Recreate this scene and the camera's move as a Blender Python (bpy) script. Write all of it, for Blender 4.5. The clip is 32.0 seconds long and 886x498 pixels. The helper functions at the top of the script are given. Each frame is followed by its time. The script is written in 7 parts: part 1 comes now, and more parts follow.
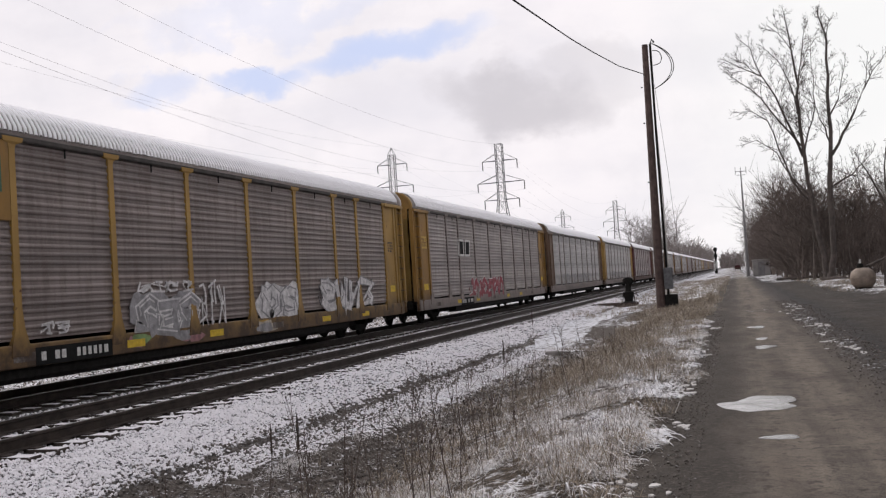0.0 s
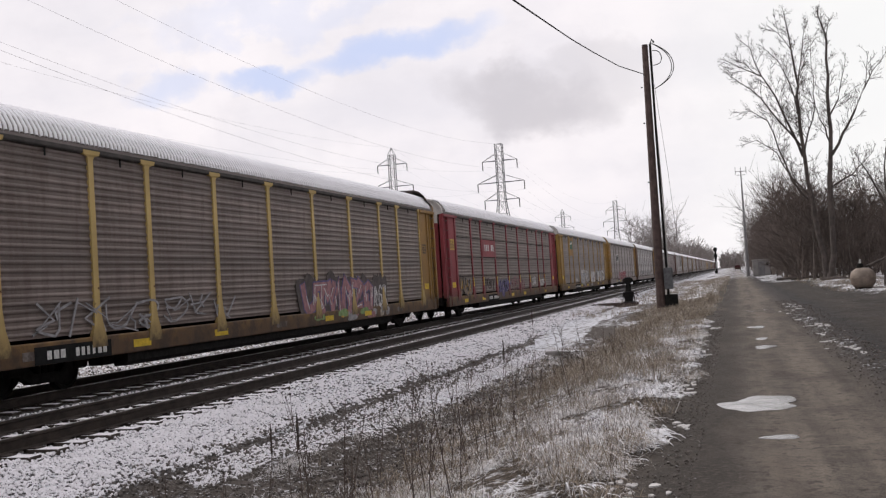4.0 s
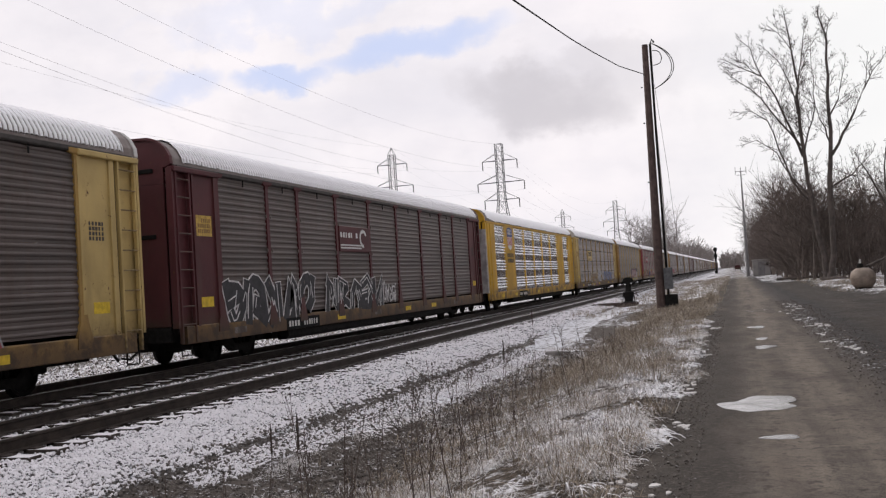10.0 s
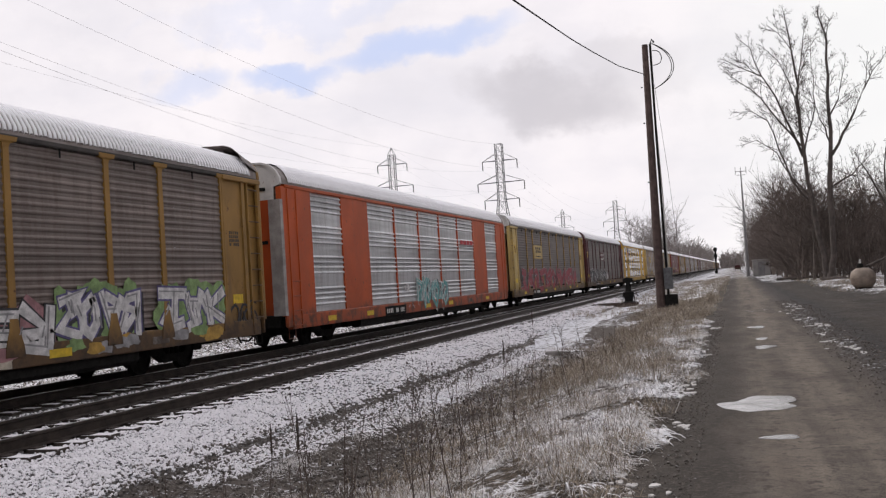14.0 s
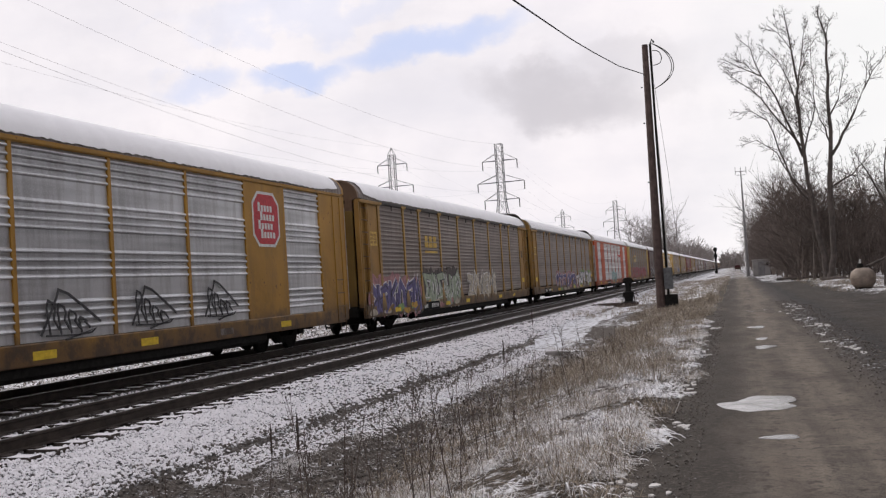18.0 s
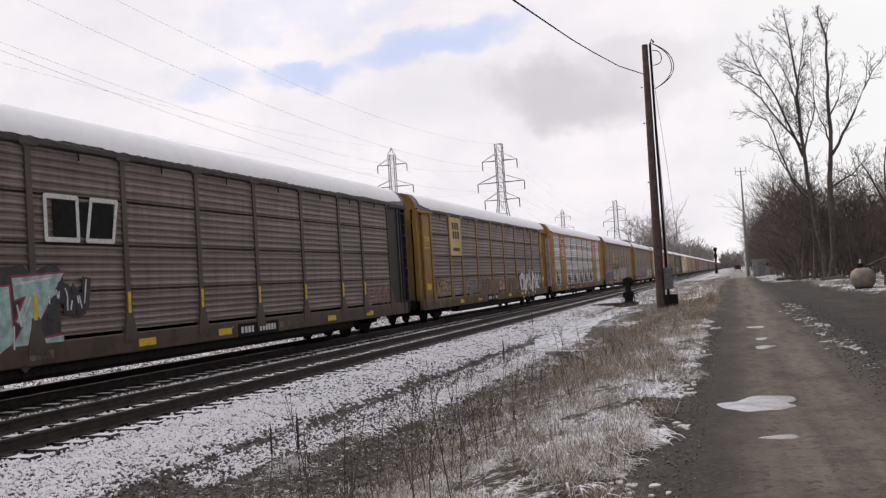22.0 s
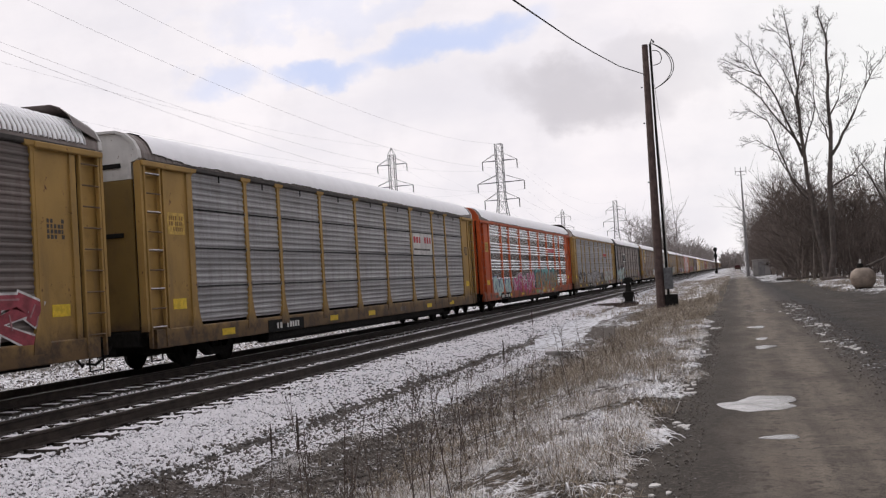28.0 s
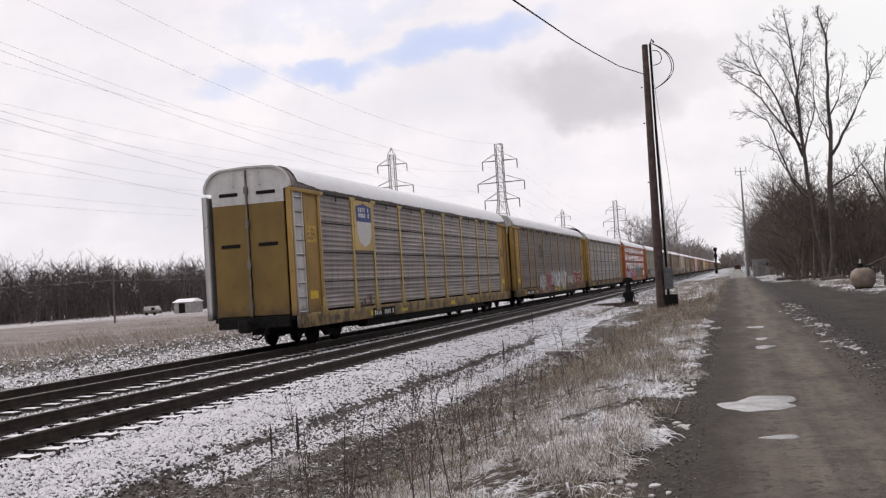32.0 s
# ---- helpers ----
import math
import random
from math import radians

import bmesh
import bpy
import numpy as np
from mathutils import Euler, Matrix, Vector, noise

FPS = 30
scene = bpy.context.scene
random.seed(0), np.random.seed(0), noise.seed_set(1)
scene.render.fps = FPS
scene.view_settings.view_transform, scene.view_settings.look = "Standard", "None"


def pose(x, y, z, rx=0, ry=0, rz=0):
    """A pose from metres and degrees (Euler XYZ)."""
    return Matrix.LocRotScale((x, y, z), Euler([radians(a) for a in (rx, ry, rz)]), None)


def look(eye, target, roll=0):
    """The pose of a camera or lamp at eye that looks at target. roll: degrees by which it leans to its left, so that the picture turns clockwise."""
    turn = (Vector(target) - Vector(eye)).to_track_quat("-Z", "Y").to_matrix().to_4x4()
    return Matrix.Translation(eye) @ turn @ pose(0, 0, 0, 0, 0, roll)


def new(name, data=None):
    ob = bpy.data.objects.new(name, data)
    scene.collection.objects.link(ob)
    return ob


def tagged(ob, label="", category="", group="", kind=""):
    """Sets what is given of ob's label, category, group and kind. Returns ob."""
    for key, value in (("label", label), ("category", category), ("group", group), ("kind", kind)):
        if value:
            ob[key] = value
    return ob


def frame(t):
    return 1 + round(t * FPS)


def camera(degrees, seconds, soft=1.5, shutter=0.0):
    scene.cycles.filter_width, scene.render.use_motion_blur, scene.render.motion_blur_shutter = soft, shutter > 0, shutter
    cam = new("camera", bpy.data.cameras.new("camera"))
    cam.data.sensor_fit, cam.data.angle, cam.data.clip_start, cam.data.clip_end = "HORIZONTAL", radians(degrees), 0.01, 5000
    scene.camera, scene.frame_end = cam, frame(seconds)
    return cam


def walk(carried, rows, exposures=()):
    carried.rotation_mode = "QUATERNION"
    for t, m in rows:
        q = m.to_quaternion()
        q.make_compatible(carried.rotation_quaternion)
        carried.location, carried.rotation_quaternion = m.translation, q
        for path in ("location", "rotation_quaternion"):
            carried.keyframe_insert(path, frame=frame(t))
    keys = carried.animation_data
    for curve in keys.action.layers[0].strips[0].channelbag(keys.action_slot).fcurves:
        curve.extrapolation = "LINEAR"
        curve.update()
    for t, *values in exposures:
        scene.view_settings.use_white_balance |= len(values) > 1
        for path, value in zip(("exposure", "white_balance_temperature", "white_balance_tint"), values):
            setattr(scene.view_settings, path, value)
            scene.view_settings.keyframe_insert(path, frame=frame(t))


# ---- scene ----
# World: x to the right of the lane, y along the railway away from the camera, z up; z = 0 is the rail top.
cam = camera(49.9, 32.0, soft=1.25)
EYE = Vector((0.0, 0.0, 1.598))
YAW, PITCH = radians(16.93), radians(2.127)
AIM = EYE + Vector((-math.sin(YAW) * math.cos(PITCH), math.cos(YAW) * math.cos(PITCH), math.sin(PITCH)))
walk(cam, [(0.0, look(EYE, AIM, -3.646)), (32.0, look(EYE, AIM, -3.646))], exposures=[(0.0, 0.0), (32.0, 0.0)])

# ---- world and sun ----
SUN_ELEV, SUN_AZ = 36.0, -62.0            # azimuth from +y, negative to the left
world = bpy.data.worlds.new("sky")
scene.world = world
world.use_nodes = True
wn = world.node_tree
wbg = wn.nodes["Background"]
sky = wn.nodes.new("ShaderNodeTexSky")
sky.sky_type = "NISHITA"
sky.sun_disc = False
sky.sun_elevation = radians(SUN_ELEV)
sky.sun_rotation = radians(SUN_AZ)
sky.dust_density = 3.0
wmix = wn.nodes.new("ShaderNodeMix")
wmix.data_type = "RGBA"
wmix.inputs[0].default_value = 0.8
wmix.inputs[7].default_value = (7.6, 7.3, 7.55, 1)
wn.links.new(sky.outputs[0], wmix.inputs[6])
wn.links.new(wmix.outputs[2], wbg.inputs[0])
wbg.inputs[1].default_value = 0.139

sun_data = bpy.data.lights.new("sun", "SUN")
sun_data.energy = 1.15
sun_data.angle = radians(12)
sun_data.color = (1.0, 0.95, 0.88)
sun = new("sun", sun_data)
sd = Vector((math.sin(radians(SUN_AZ)) * math.cos(radians(SUN_ELEV)), math.cos(radians(SUN_AZ)) * math.cos(radians(SUN_ELEV)), math.sin(radians(SUN_ELEV))))
sun.matrix_world = look(sd * 200, (0, 0, 0))


# ---- materials ----
class Nodes:
    """Short hand for a material's node tree."""

    def __init__(self, name):
        self.m = bpy.data.materials.new(name)
        self.m.use_nodes = True
        self.t = self.m.node_tree
        self.b = self.t.nodes["Principled BSDF"]
        self.co = self.n("ShaderNodeTexCoord").outputs["Object"]

    def n(self, kind):
        return self.t.nodes.new(kind)

    def put(self, a, b):
        if isinstance(a, (int, float)):
            b.default_value = a
        elif isinstance(a, tuple):
            b.default_value = (*a, 1) if len(a) == 3 and b.type == "RGBA" else a
        else:
            self.t.links.new(a, b)

    def scaled(self, v, co=None):
        n = self.n("ShaderNodeMapping")
        self.put(co or self.co, n.inputs[0])
        n.inputs["Scale"].default_value = v
        return n.outputs[0]

    def noise(self, scale, detail=4, rough=0.55, co=None):
        n = self.n("ShaderNodeTexNoise")
        self.put(co or self.co, n.inputs["Vector"])
        n.inputs["Scale"].default_value, n.inputs["Detail"].default_value, n.inputs["Roughness"].default_value = scale, detail, rough
        return n.outputs[0]

    def ramp(self, v, lo, hi):
        n = self.n("ShaderNodeMapRange")
        n.interpolation_type = "SMOOTHSTEP"
        self.put(v, n.inputs[0])
        n.inputs[1].default_value, n.inputs[2].default_value = lo, hi
        return n.outputs[0]

    def math(self, op, a, b=0.0):
        n = self.n("ShaderNodeMath")
        n.operation = op
        self.put(a, n.inputs[0])
        self.put(b, n.inputs[1])
        return n.outputs[0]

    def mix(self, f, a, b):
        n = self.n("ShaderNodeMix")
        n.data_type = "RGBA"
        self.put(f, n.inputs[0])
        self.put(a, n.inputs[6])
        self.put(b, n.inputs[7])
        return n.outputs[2]

    def axis(self, i, co=None):
        n = self.n("ShaderNodeSeparateXYZ")
        self.put(co or self.co, n.inputs[0])
        return n.outputs[i]

    def up(self):
        return self.axis(2, self.n("ShaderNodeNewGeometry").outputs["Normal"])

    def island(self):
        return self.n("ShaderNodeNewGeometry").outputs["Random Per Island"]

    def each(self):
        return self.n("ShaderNodeObjectInfo").outputs["Random"]

    def done(self, colour, rough=0.7, metal=0.0, bump=None, height=0.01, spec=None):
        self.put(colour, self.b.inputs["Base Color"])
        self.put(rough, self.b.inputs["Roughness"])
        self.put(metal, self.b.inputs["Metallic"])
        if spec is not None:
            self.b.inputs["Specular IOR Level"].default_value = spec
        if bump is not None:
            n = self.n("ShaderNodeBump")
            n.inputs["Distance"].default_value = height
            n.inputs["Strength"].default_value = 0.8
            self.put(bump, n.inputs["Height"])
            self.t.links.new(n.outputs[0], self.b.inputs["Normal"])
        return self.m


def tint(c, k):
    return tuple(min(1.0, v * k) for v in c)


def plain(name, c, rough=0.7, metal=0.0, scale=6.0, spread=0.3, spec=None):
    k = Nodes(name)
    a = k.mix(k.ramp(k.noise(scale), 0.3, 0.7), tint(c, 1 - spread), tint(c, 1 + spread))
    b = k.mix(k.math("MULTIPLY", k.ramp(k.noise(scale * 9, 2), 0.45, 0.7), 0.5), a, tint(c, 1 - 1.5 * spread))
    return k.done(b, rough, metal, k.noise(scale * 12, 3), 0.004, spec)


def paint(name, c, grime=0.45, rough=0.55):
    """Weathered rail-car paint: large fading, streaks that run down, rust specks, dirt; low down also painted shade."""
    k = Nodes(name)
    fade = k.mix(k.ramp(k.noise(0.7, 5), 0.3, 0.75), tint(c, 0.82), tint(c, 1.12))
    run = k.noise(1.5, 5, 0.65, k.scaled((1, 1.5, 0.28)))
    dirt = k.mix(k.math("MULTIPLY", k.ramp(run, 0.46, 0.78), grime), fade, (0.075, 0.055, 0.042))
    dirt = k.mix(k.math("MULTIPLY", k.ramp(k.noise(2.2, 5, 0.6), 0.55, 0.72), grime * 0.8), dirt, tint(c, 0.45))
    # low down: road dirt, and the shading of the sill's underside as darker colour
    low = k.ramp(k.math("ADD", k.axis(2), k.math("MULTIPLY", k.noise(3.0, 4), 0.8)), 1.85, 1.15)
    dirt = k.mix(k.math("MULTIPLY", low, min(0.85, grime * 1.9) if grime >= 0.3 else grime), dirt, (0.072, 0.043, 0.028))
    dirt = k.mix(k.math("MULTIPLY", k.math("MULTIPLY", low, k.ramp(k.noise(1.3, 5, 0.7), 0.44, 0.60)), 0.85), dirt, (0.045, 0.030, 0.022))
    rust = k.mix(k.ramp(k.noise(5.5, 6, 0.65), 0.63, 0.7), dirt, (0.10, 0.042, 0.02))
    return k.done(rust, rough, 0.0, k.noise(22, 3), 0.003, 0.3)


def galvanised(name, c, grime=0.4, metal=0.35, rough=0.5):
    """Zinc sheet: bands along the sheet, spangle, brown dirt that runs down."""
    k = Nodes(name)
    band = k.noise(2.6, 3, 0.5, k.scaled((1, 0.07, 1.0)))
    a = k.mix(k.ramp(band, 0.32, 0.68), tint(c, 0.64), tint(c, 1.32))
    a = k.mix(k.math("MULTIPLY", k.ramp(k.noise(7.0, 3, 0.5, k.scaled((1, 0.05, 1.0))), 0.55, 0.72), 0.4), a, tint(c, 1.5))
    a = k.mix(k.math("MULTIPLY", k.ramp(k.noise(0.35, 3), 0.4, 0.7), 0.4), a, tint(c, 0.7))
    a = k.mix(k.math("MULTIPLY", k.each(), 0.35), a, tint(c, 0.7))
    run = k.noise(2.2, 5, 0.6, k.scaled((1, 2.2, 0.3)))
    a = k.mix(k.math("MULTIPLY", k.ramp(run, 0.40, 0.72), min(0.6, grime + 0.1)), a, (0.098, 0.066, 0.053))
    a = k.mix(k.math("MULTIPLY", k.ramp(k.noise(38, 2), 0.5, 0.7), 0.25), a, tint(c, 1.35))
    return k.done(a, rough, metal, k.noise(30, 2), 0.002)


def snow_on(name, c, low=0.35, high=0.7, rough=0.85, scale=7.0, amount=0.5):
    """A base that carries snow on what faces up."""
    k = Nodes(name)
    base = k.mix(k.ramp(k.noise(scale, 4), 0.3, 0.7), tint(c, 0.6), tint(c, 1.35))
    base = k.mix(k.math("MULTIPLY", k.island(), 0.5), base, tint(c, 0.55))
    lie = k.math("ADD", k.up(), k.math("MULTIPLY", k.math("SUBTRACT", k.noise(scale * 0.6, 4), 0.5), amount))
    col = k.mix(k.ramp(lie, low, high), base, (0.82, 0.795, 0.815))
    return k.done(col, rough, 0, k.noise(scale * 6, 3), 0.006, 0.25)


SNOW = plain("snow", (0.82, 0.80, 0.82), 0.75, 0, 3, 0.05)
ROOF_WHITE = plain("clean_roof_snow", (0.92, 0.905, 0.92), 0.7, 0, 2.5, 0.025)
YELLOW = paint("faded_yellow_paint", (0.345, 0.21, 0.062), 0.42)
PALE = paint("pale_yellow_paint", (0.50, 0.36, 0.14), 0.3)
OCHRE = paint("ochre_paint", (0.285, 0.158, 0.042), 0.5)
BRIGHT = paint("bright_yellow_paint", (0.53, 0.30, 0.022), 0.25, 0.5)
AMBER = paint("amber_paint", (0.33, 0.172, 0.028), 0.4, 0.5)
ORANGE = paint("orange_red_paint", (0.43, 0.072, 0.014), 0.26, 0.5)
ROSE = paint("faded_rose_red_paint", (0.26, 0.05, 0.06), 0.35)
MAROON = paint("maroon_paint", (0.085, 0.022, 0.025), 0.4)
BLACK = paint("black_paint", (0.022, 0.021, 0.021), 0.2)
UMBER = paint("umber_paint", (0.085, 0.068, 0.058), 0.3)
BROWN = paint("brown_paint", (0.14, 0.085, 0.055), 0.4)
# Yellow for the end doors: grime plus the dimmer light there, mixed into the colour.
GRIMED_SHADED = paint("grimy_shaded_yellow_paint", (0.185, 0.115, 0.030), 0.5)
WHITEP = paint("white_paint", (0.55, 0.53, 0.51), 0.4)
ZINC = galvanised("grey_zinc", (0.318, 0.279, 0.266), 0.28)
ZINC_PLAIN = galvanised("plain_grey_zinc", (0.315, 0.308, 0.312), 0.2)
ZINC_COOL = galvanised("silver_zinc", (0.58, 0.58, 0.595), 0.2, 0.75, 0.36)
ZINC_GREY = galvanised("weathered_grey_zinc", (0.285, 0.275, 0.275), 0.3)
ZINC_UMBER = galvanised("umber_stained_zinc", (0.143, 0.118, 0.108), 0.4)
ZINC_DULL = galvanised("dull_zinc", (0.230, 0.192, 0.178), 0.42)
ZINC_BROWN = galvanised("brown_stained_zinc", (0.195, 0.157, 0.139), 0.45)
ZINC_DARK = galvanised("dark_stained_zinc", (0.113, 0.091, 0.083), 0.45)
k = Nodes("bright_zinc")
ZINC_NEW = k.done(k.mix(k.ramp(k.noise(1.2, 4, 0.6, k.scaled((1, 0.5, 1.5))), 0.3, 0.7), (0.66, 0.66, 0.68), (0.90, 0.90, 0.92)), k.math("ADD", k.math("MULTIPLY", k.noise(2.5, 3), 0.14), 0.15), 1.0)
ZINC_PALE = galvanised("pale_zinc", (0.44, 0.42, 0.41), 0.25)
IRON = plain("dark_iron", (0.012, 0.011, 0.010), 0.85, 0.0, 8, 0.4, 0.15)
RAIL = plain("rail_steel", (0.045, 0.034, 0.028), 0.6, 0.5, 5, 0.4)
RAIL_HEAD = plain("rail_head_steel", (0.30, 0.29, 0.28), 0.35, 0.8, 5, 0.2)
SEAM = plain("black_seam", (0.012, 0.012, 0.012), 0.85, 0, 6, 0.3, 0.15)
WHITE_INK = plain("white_stencil", (0.60, 0.59, 0.57), 0.7, 0, 20, 0.2)
DARK_INK = plain("dark_stencil", (0.05, 0.04, 0.035), 0.7, 0, 20, 0.2)
RED_INK = plain("red_decal", (0.42, 0.03, 0.04), 0.6, 0, 12, 0.25)
BLUE_INK = plain("blue_decal", (0.05, 0.07, 0.22), 0.6, 0, 12, 0.25)
GREEN_INK = plain("green_decal", (0.04, 0.12, 0.07), 0.6, 0, 12, 0.25)
GOLD_INK = plain("gold_decal", (0.50, 0.32, 0.06), 0.6, 0, 12, 0.25)
SIGN_YELLOW = plain("yellow_placard", (0.62, 0.42, 0.02), 0.6, 0, 9, 0.2)

# spray paints
FADED = plain("faded_white_paint", (0.42, 0.40, 0.41), 0.6, 0, 4, 0.35)
SPRAY = {}
for key, c in dict(white=(0.56, 0.54, 0.535), grey=(0.27, 0.26, 0.265), black=(0.035, 0.033, 0.036), red=(0.26, 0.045, 0.06), rose=(0.30, 0.15, 0.16),
                   teal=(0.12, 0.30, 0.29), aqua=(0.32, 0.44, 0.42), blue=(0.12, 0.15, 0.27), violet=(0.105, 0.088, 0.20), cream=(0.40, 0.35, 0.28),
                   gold=(0.42, 0.25, 0.05), magenta=(0.36, 0.05, 0.15), green=(0.19, 0.28, 0.11), tan=(0.20, 0.155, 0.12), brown=(0.13, 0.085, 0.06), umber=(0.075, 0.06, 0.055), sage=(0.26, 0.30, 0.22), mist=(0.36, 0.41, 0.38), blush=(0.33, 0.235, 0.24), sand=(0.36, 0.30, 0.24)).items():
    SPRAY[key] = plain(key + "_spray_paint", c, 0.75, 0, 5, 0.3)


# ---- mesh building ----
class Geo:
    """Collects vertices and faces for one mesh."""

    def __init__(self):
        self.v, self.f = [], []

    def box(self, x0, x1, y0, y1, z0, z1, c=0.0):
        if c <= 0:
            i = len(self.v)
            self.v += [(x, y, z) for z in (z0, z1) for y in (y0, y1) for x in (x0, x1)]
            self.f += [(i, i + 2, i + 3, i + 1), (i + 4, i + 5, i + 7, i + 6), (i, i + 1, i + 5, i + 4), (i + 2, i + 6, i + 7, i + 3), (i, i + 4, i + 6, i + 2), (i + 1, i + 3, i + 7, i + 5)]
            return self
        ring = lambda z, d: [(x0 + c + d, y0 + d, z), (x1 - c - d, y0 + d, z), (x1 - d, y0 + c + d, z), (x1 - d, y1 - c - d, z), (x1 - c - d, y1 - d, z), (x0 + c + d, y1 - d, z), (x0 + d, y1 - c - d, z), (x0 + d, y0 + c + d, z)]
        return self.loft([ring(z0, c * 0.7), ring(z0 + c, 0), ring(z1 - c, 0), ring(z1, c * 0.7)])

    def loft(self, rings, caps=True, closed=True):
        n = len(rings[0])
        i = len(self.v)
        for r in rings:
            self.v += [tuple(p) for p in r]
        for a in range(len(rings) - 1):
            for b in range(n if closed else n - 1):
                p, q = i + a * n + b, i + a * n + (b + 1) % n
                self.f.append((p, q, q + n, p + n))
        if caps:
            self.f.append(tuple(range(i + n - 1, i - 1, -1)))
            self.f.append(tuple(range(i + (len(rings) - 1) * n, i + len(rings) * n)))
        return self

    def tube(self, pts, radii, sides=6, caps=True):
        pts = [Vector(p) for p in pts]
        if isinstance(radii, (int, float)):
            radii = [radii] * len(pts)
        rings = []
        for j, p in enumerate(pts):
            d = (pts[min(j + 1, len(pts) - 1)] - pts[max(j - 1, 0)]).normalized()
            a = d.cross(Vector((0, 0, 1)) if abs(d.z) < 0.9 else Vector((1, 0, 0))).normalized()
            b = d.cross(a)
            rings.append([p + (a * math.cos(t) + b * math.sin(t)) * radii[j] for t in (2 * math.pi * s / sides for s in range(sides))])
        return self.loft(rings, caps)

    def lathe(self, prof, sides=16, centre=(0, 0, 0), axis=2):
        rings = []
        for r, h in prof:
            ring = []
            for s in range(sides):
                t = 2 * math.pi * s / sides
                p = (r * math.cos(t), r * math.sin(t), h)
                if axis == 0:
                    p = (h, p[0], p[1])
                ring.append((p[0] + centre[0], p[1] + centre[1], p[2] + centre[2]))
            rings.append(ring)
        return self.loft(rings)

    def strip(self, prof, y0, y1):
        """A section in x and z, drawn out along y."""
        return self.loft([[(x, y0, z) for x, z in prof], [(x, y1, z) for x, z in prof]])

    def plate(self, pts, x0, x1):
        """A flat outline in y and z, with thickness along x."""
        return self.loft([[(x0, y, z) for y, z in pts], [(x1, y, z) for y, z in pts]])

    def mesh(self, name, material=None, smooth=False):
        me = bpy.data.meshes.new(name)
        me.from_pydata(self.v, [], self.f)
        if material:
            me.materials.append(material)
        if smooth:
            me.shade_smooth()
        me.update()
        return me


def part(name, data, material, parent, label="", at=(0, 0, 0)):
    """One mesh object under a thing. data: a Geo, or a mesh that several parts share."""
    me = data.mesh(name) if isinstance(data, Geo) else data
    if not me.materials:
        me.materials.append(material)
    ob = new(name, me)
    if me.materials[0] is not material:
        ob.material_slots[0].link = "OBJECT"
        ob.material_slots[0].material = material
    ob.parent = parent
    ob.location = at
    if label:
        ob["label"] = label
    if name == "emblem_mark":
        ob["kind"] = "stuff"
    return ob


def thing(name, m, label, category, group="", kind=""):
    ob = new(name)
    ob.matrix_world = m
    return tagged(ob, label, category, group, kind)


def solid(name, geo, material, label, category, m=None, group="", kind="", smooth=False):
    ob = new(name, geo.mesh(name, material, smooth))
    if m is not None:
        ob.matrix_world = m
    return tagged(ob, label, category, group, kind)


R = random.Random(7)
# ---- ground ----
PROFILE = [(-4000, -1.2), (-200, -1.0), (-60, -0.75), (-30, -0.65), (-22, -0.75), (-18.5, -0.75), (-17.2, -0.62), (-15.9, -0.24), (-8.45, -0.235), (-7.9, -0.32), (-6.5, -0.66), (-5.9, -0.70), (-5.0, -0.80), (-4.2, -0.80), (-3.4, -0.55), (-2.2, -0.16), (-1.2, -0.02), (-0.6, 0.0), (1.4, 0.0), (1.85, 0.045), (2.4, 0.0), (5.0, 0.0), (6.5, 0.06), (40, 0.25), (4000, 0.6)]


def lie(x, y):
    """Height of the ground."""
    for (a, p), (b, q) in zip(PROFILE, PROFILE[1:]):
        if a <= x <= b:
            z = p + (q - p) * (x - a) / (b - a)
            break
    bed = -16.2 < x < -8.4
    soft = 0.25 if bed or (-0.7 < x < 1.8) else 1.0
    z += soft * (0.05 * noise.noise((x * 0.9, y * 0.7, 0)) + 0.03 * noise.noise((x * 3.1, y * 2.7, 4)))
    if -25 < x < -16.6:
        # clods turned over in slanting rows
        z += 0.16 * max(0.0, noise.noise((x * 0.55 + y * 0.35, (y - x) * 0.16, 9))) * min(1.0, (-16.6 - x) / 1.5) + 0.05 * noise.noise((x * 2.1, y * 1.6, 5))
    if -8.0 < x < -2.0 and y > 31:
        z += min(1.0, (y - 31) / 9) * 0.45 * max(0.0, 1 - abs(x + 5.0) / 3.0)
    return z


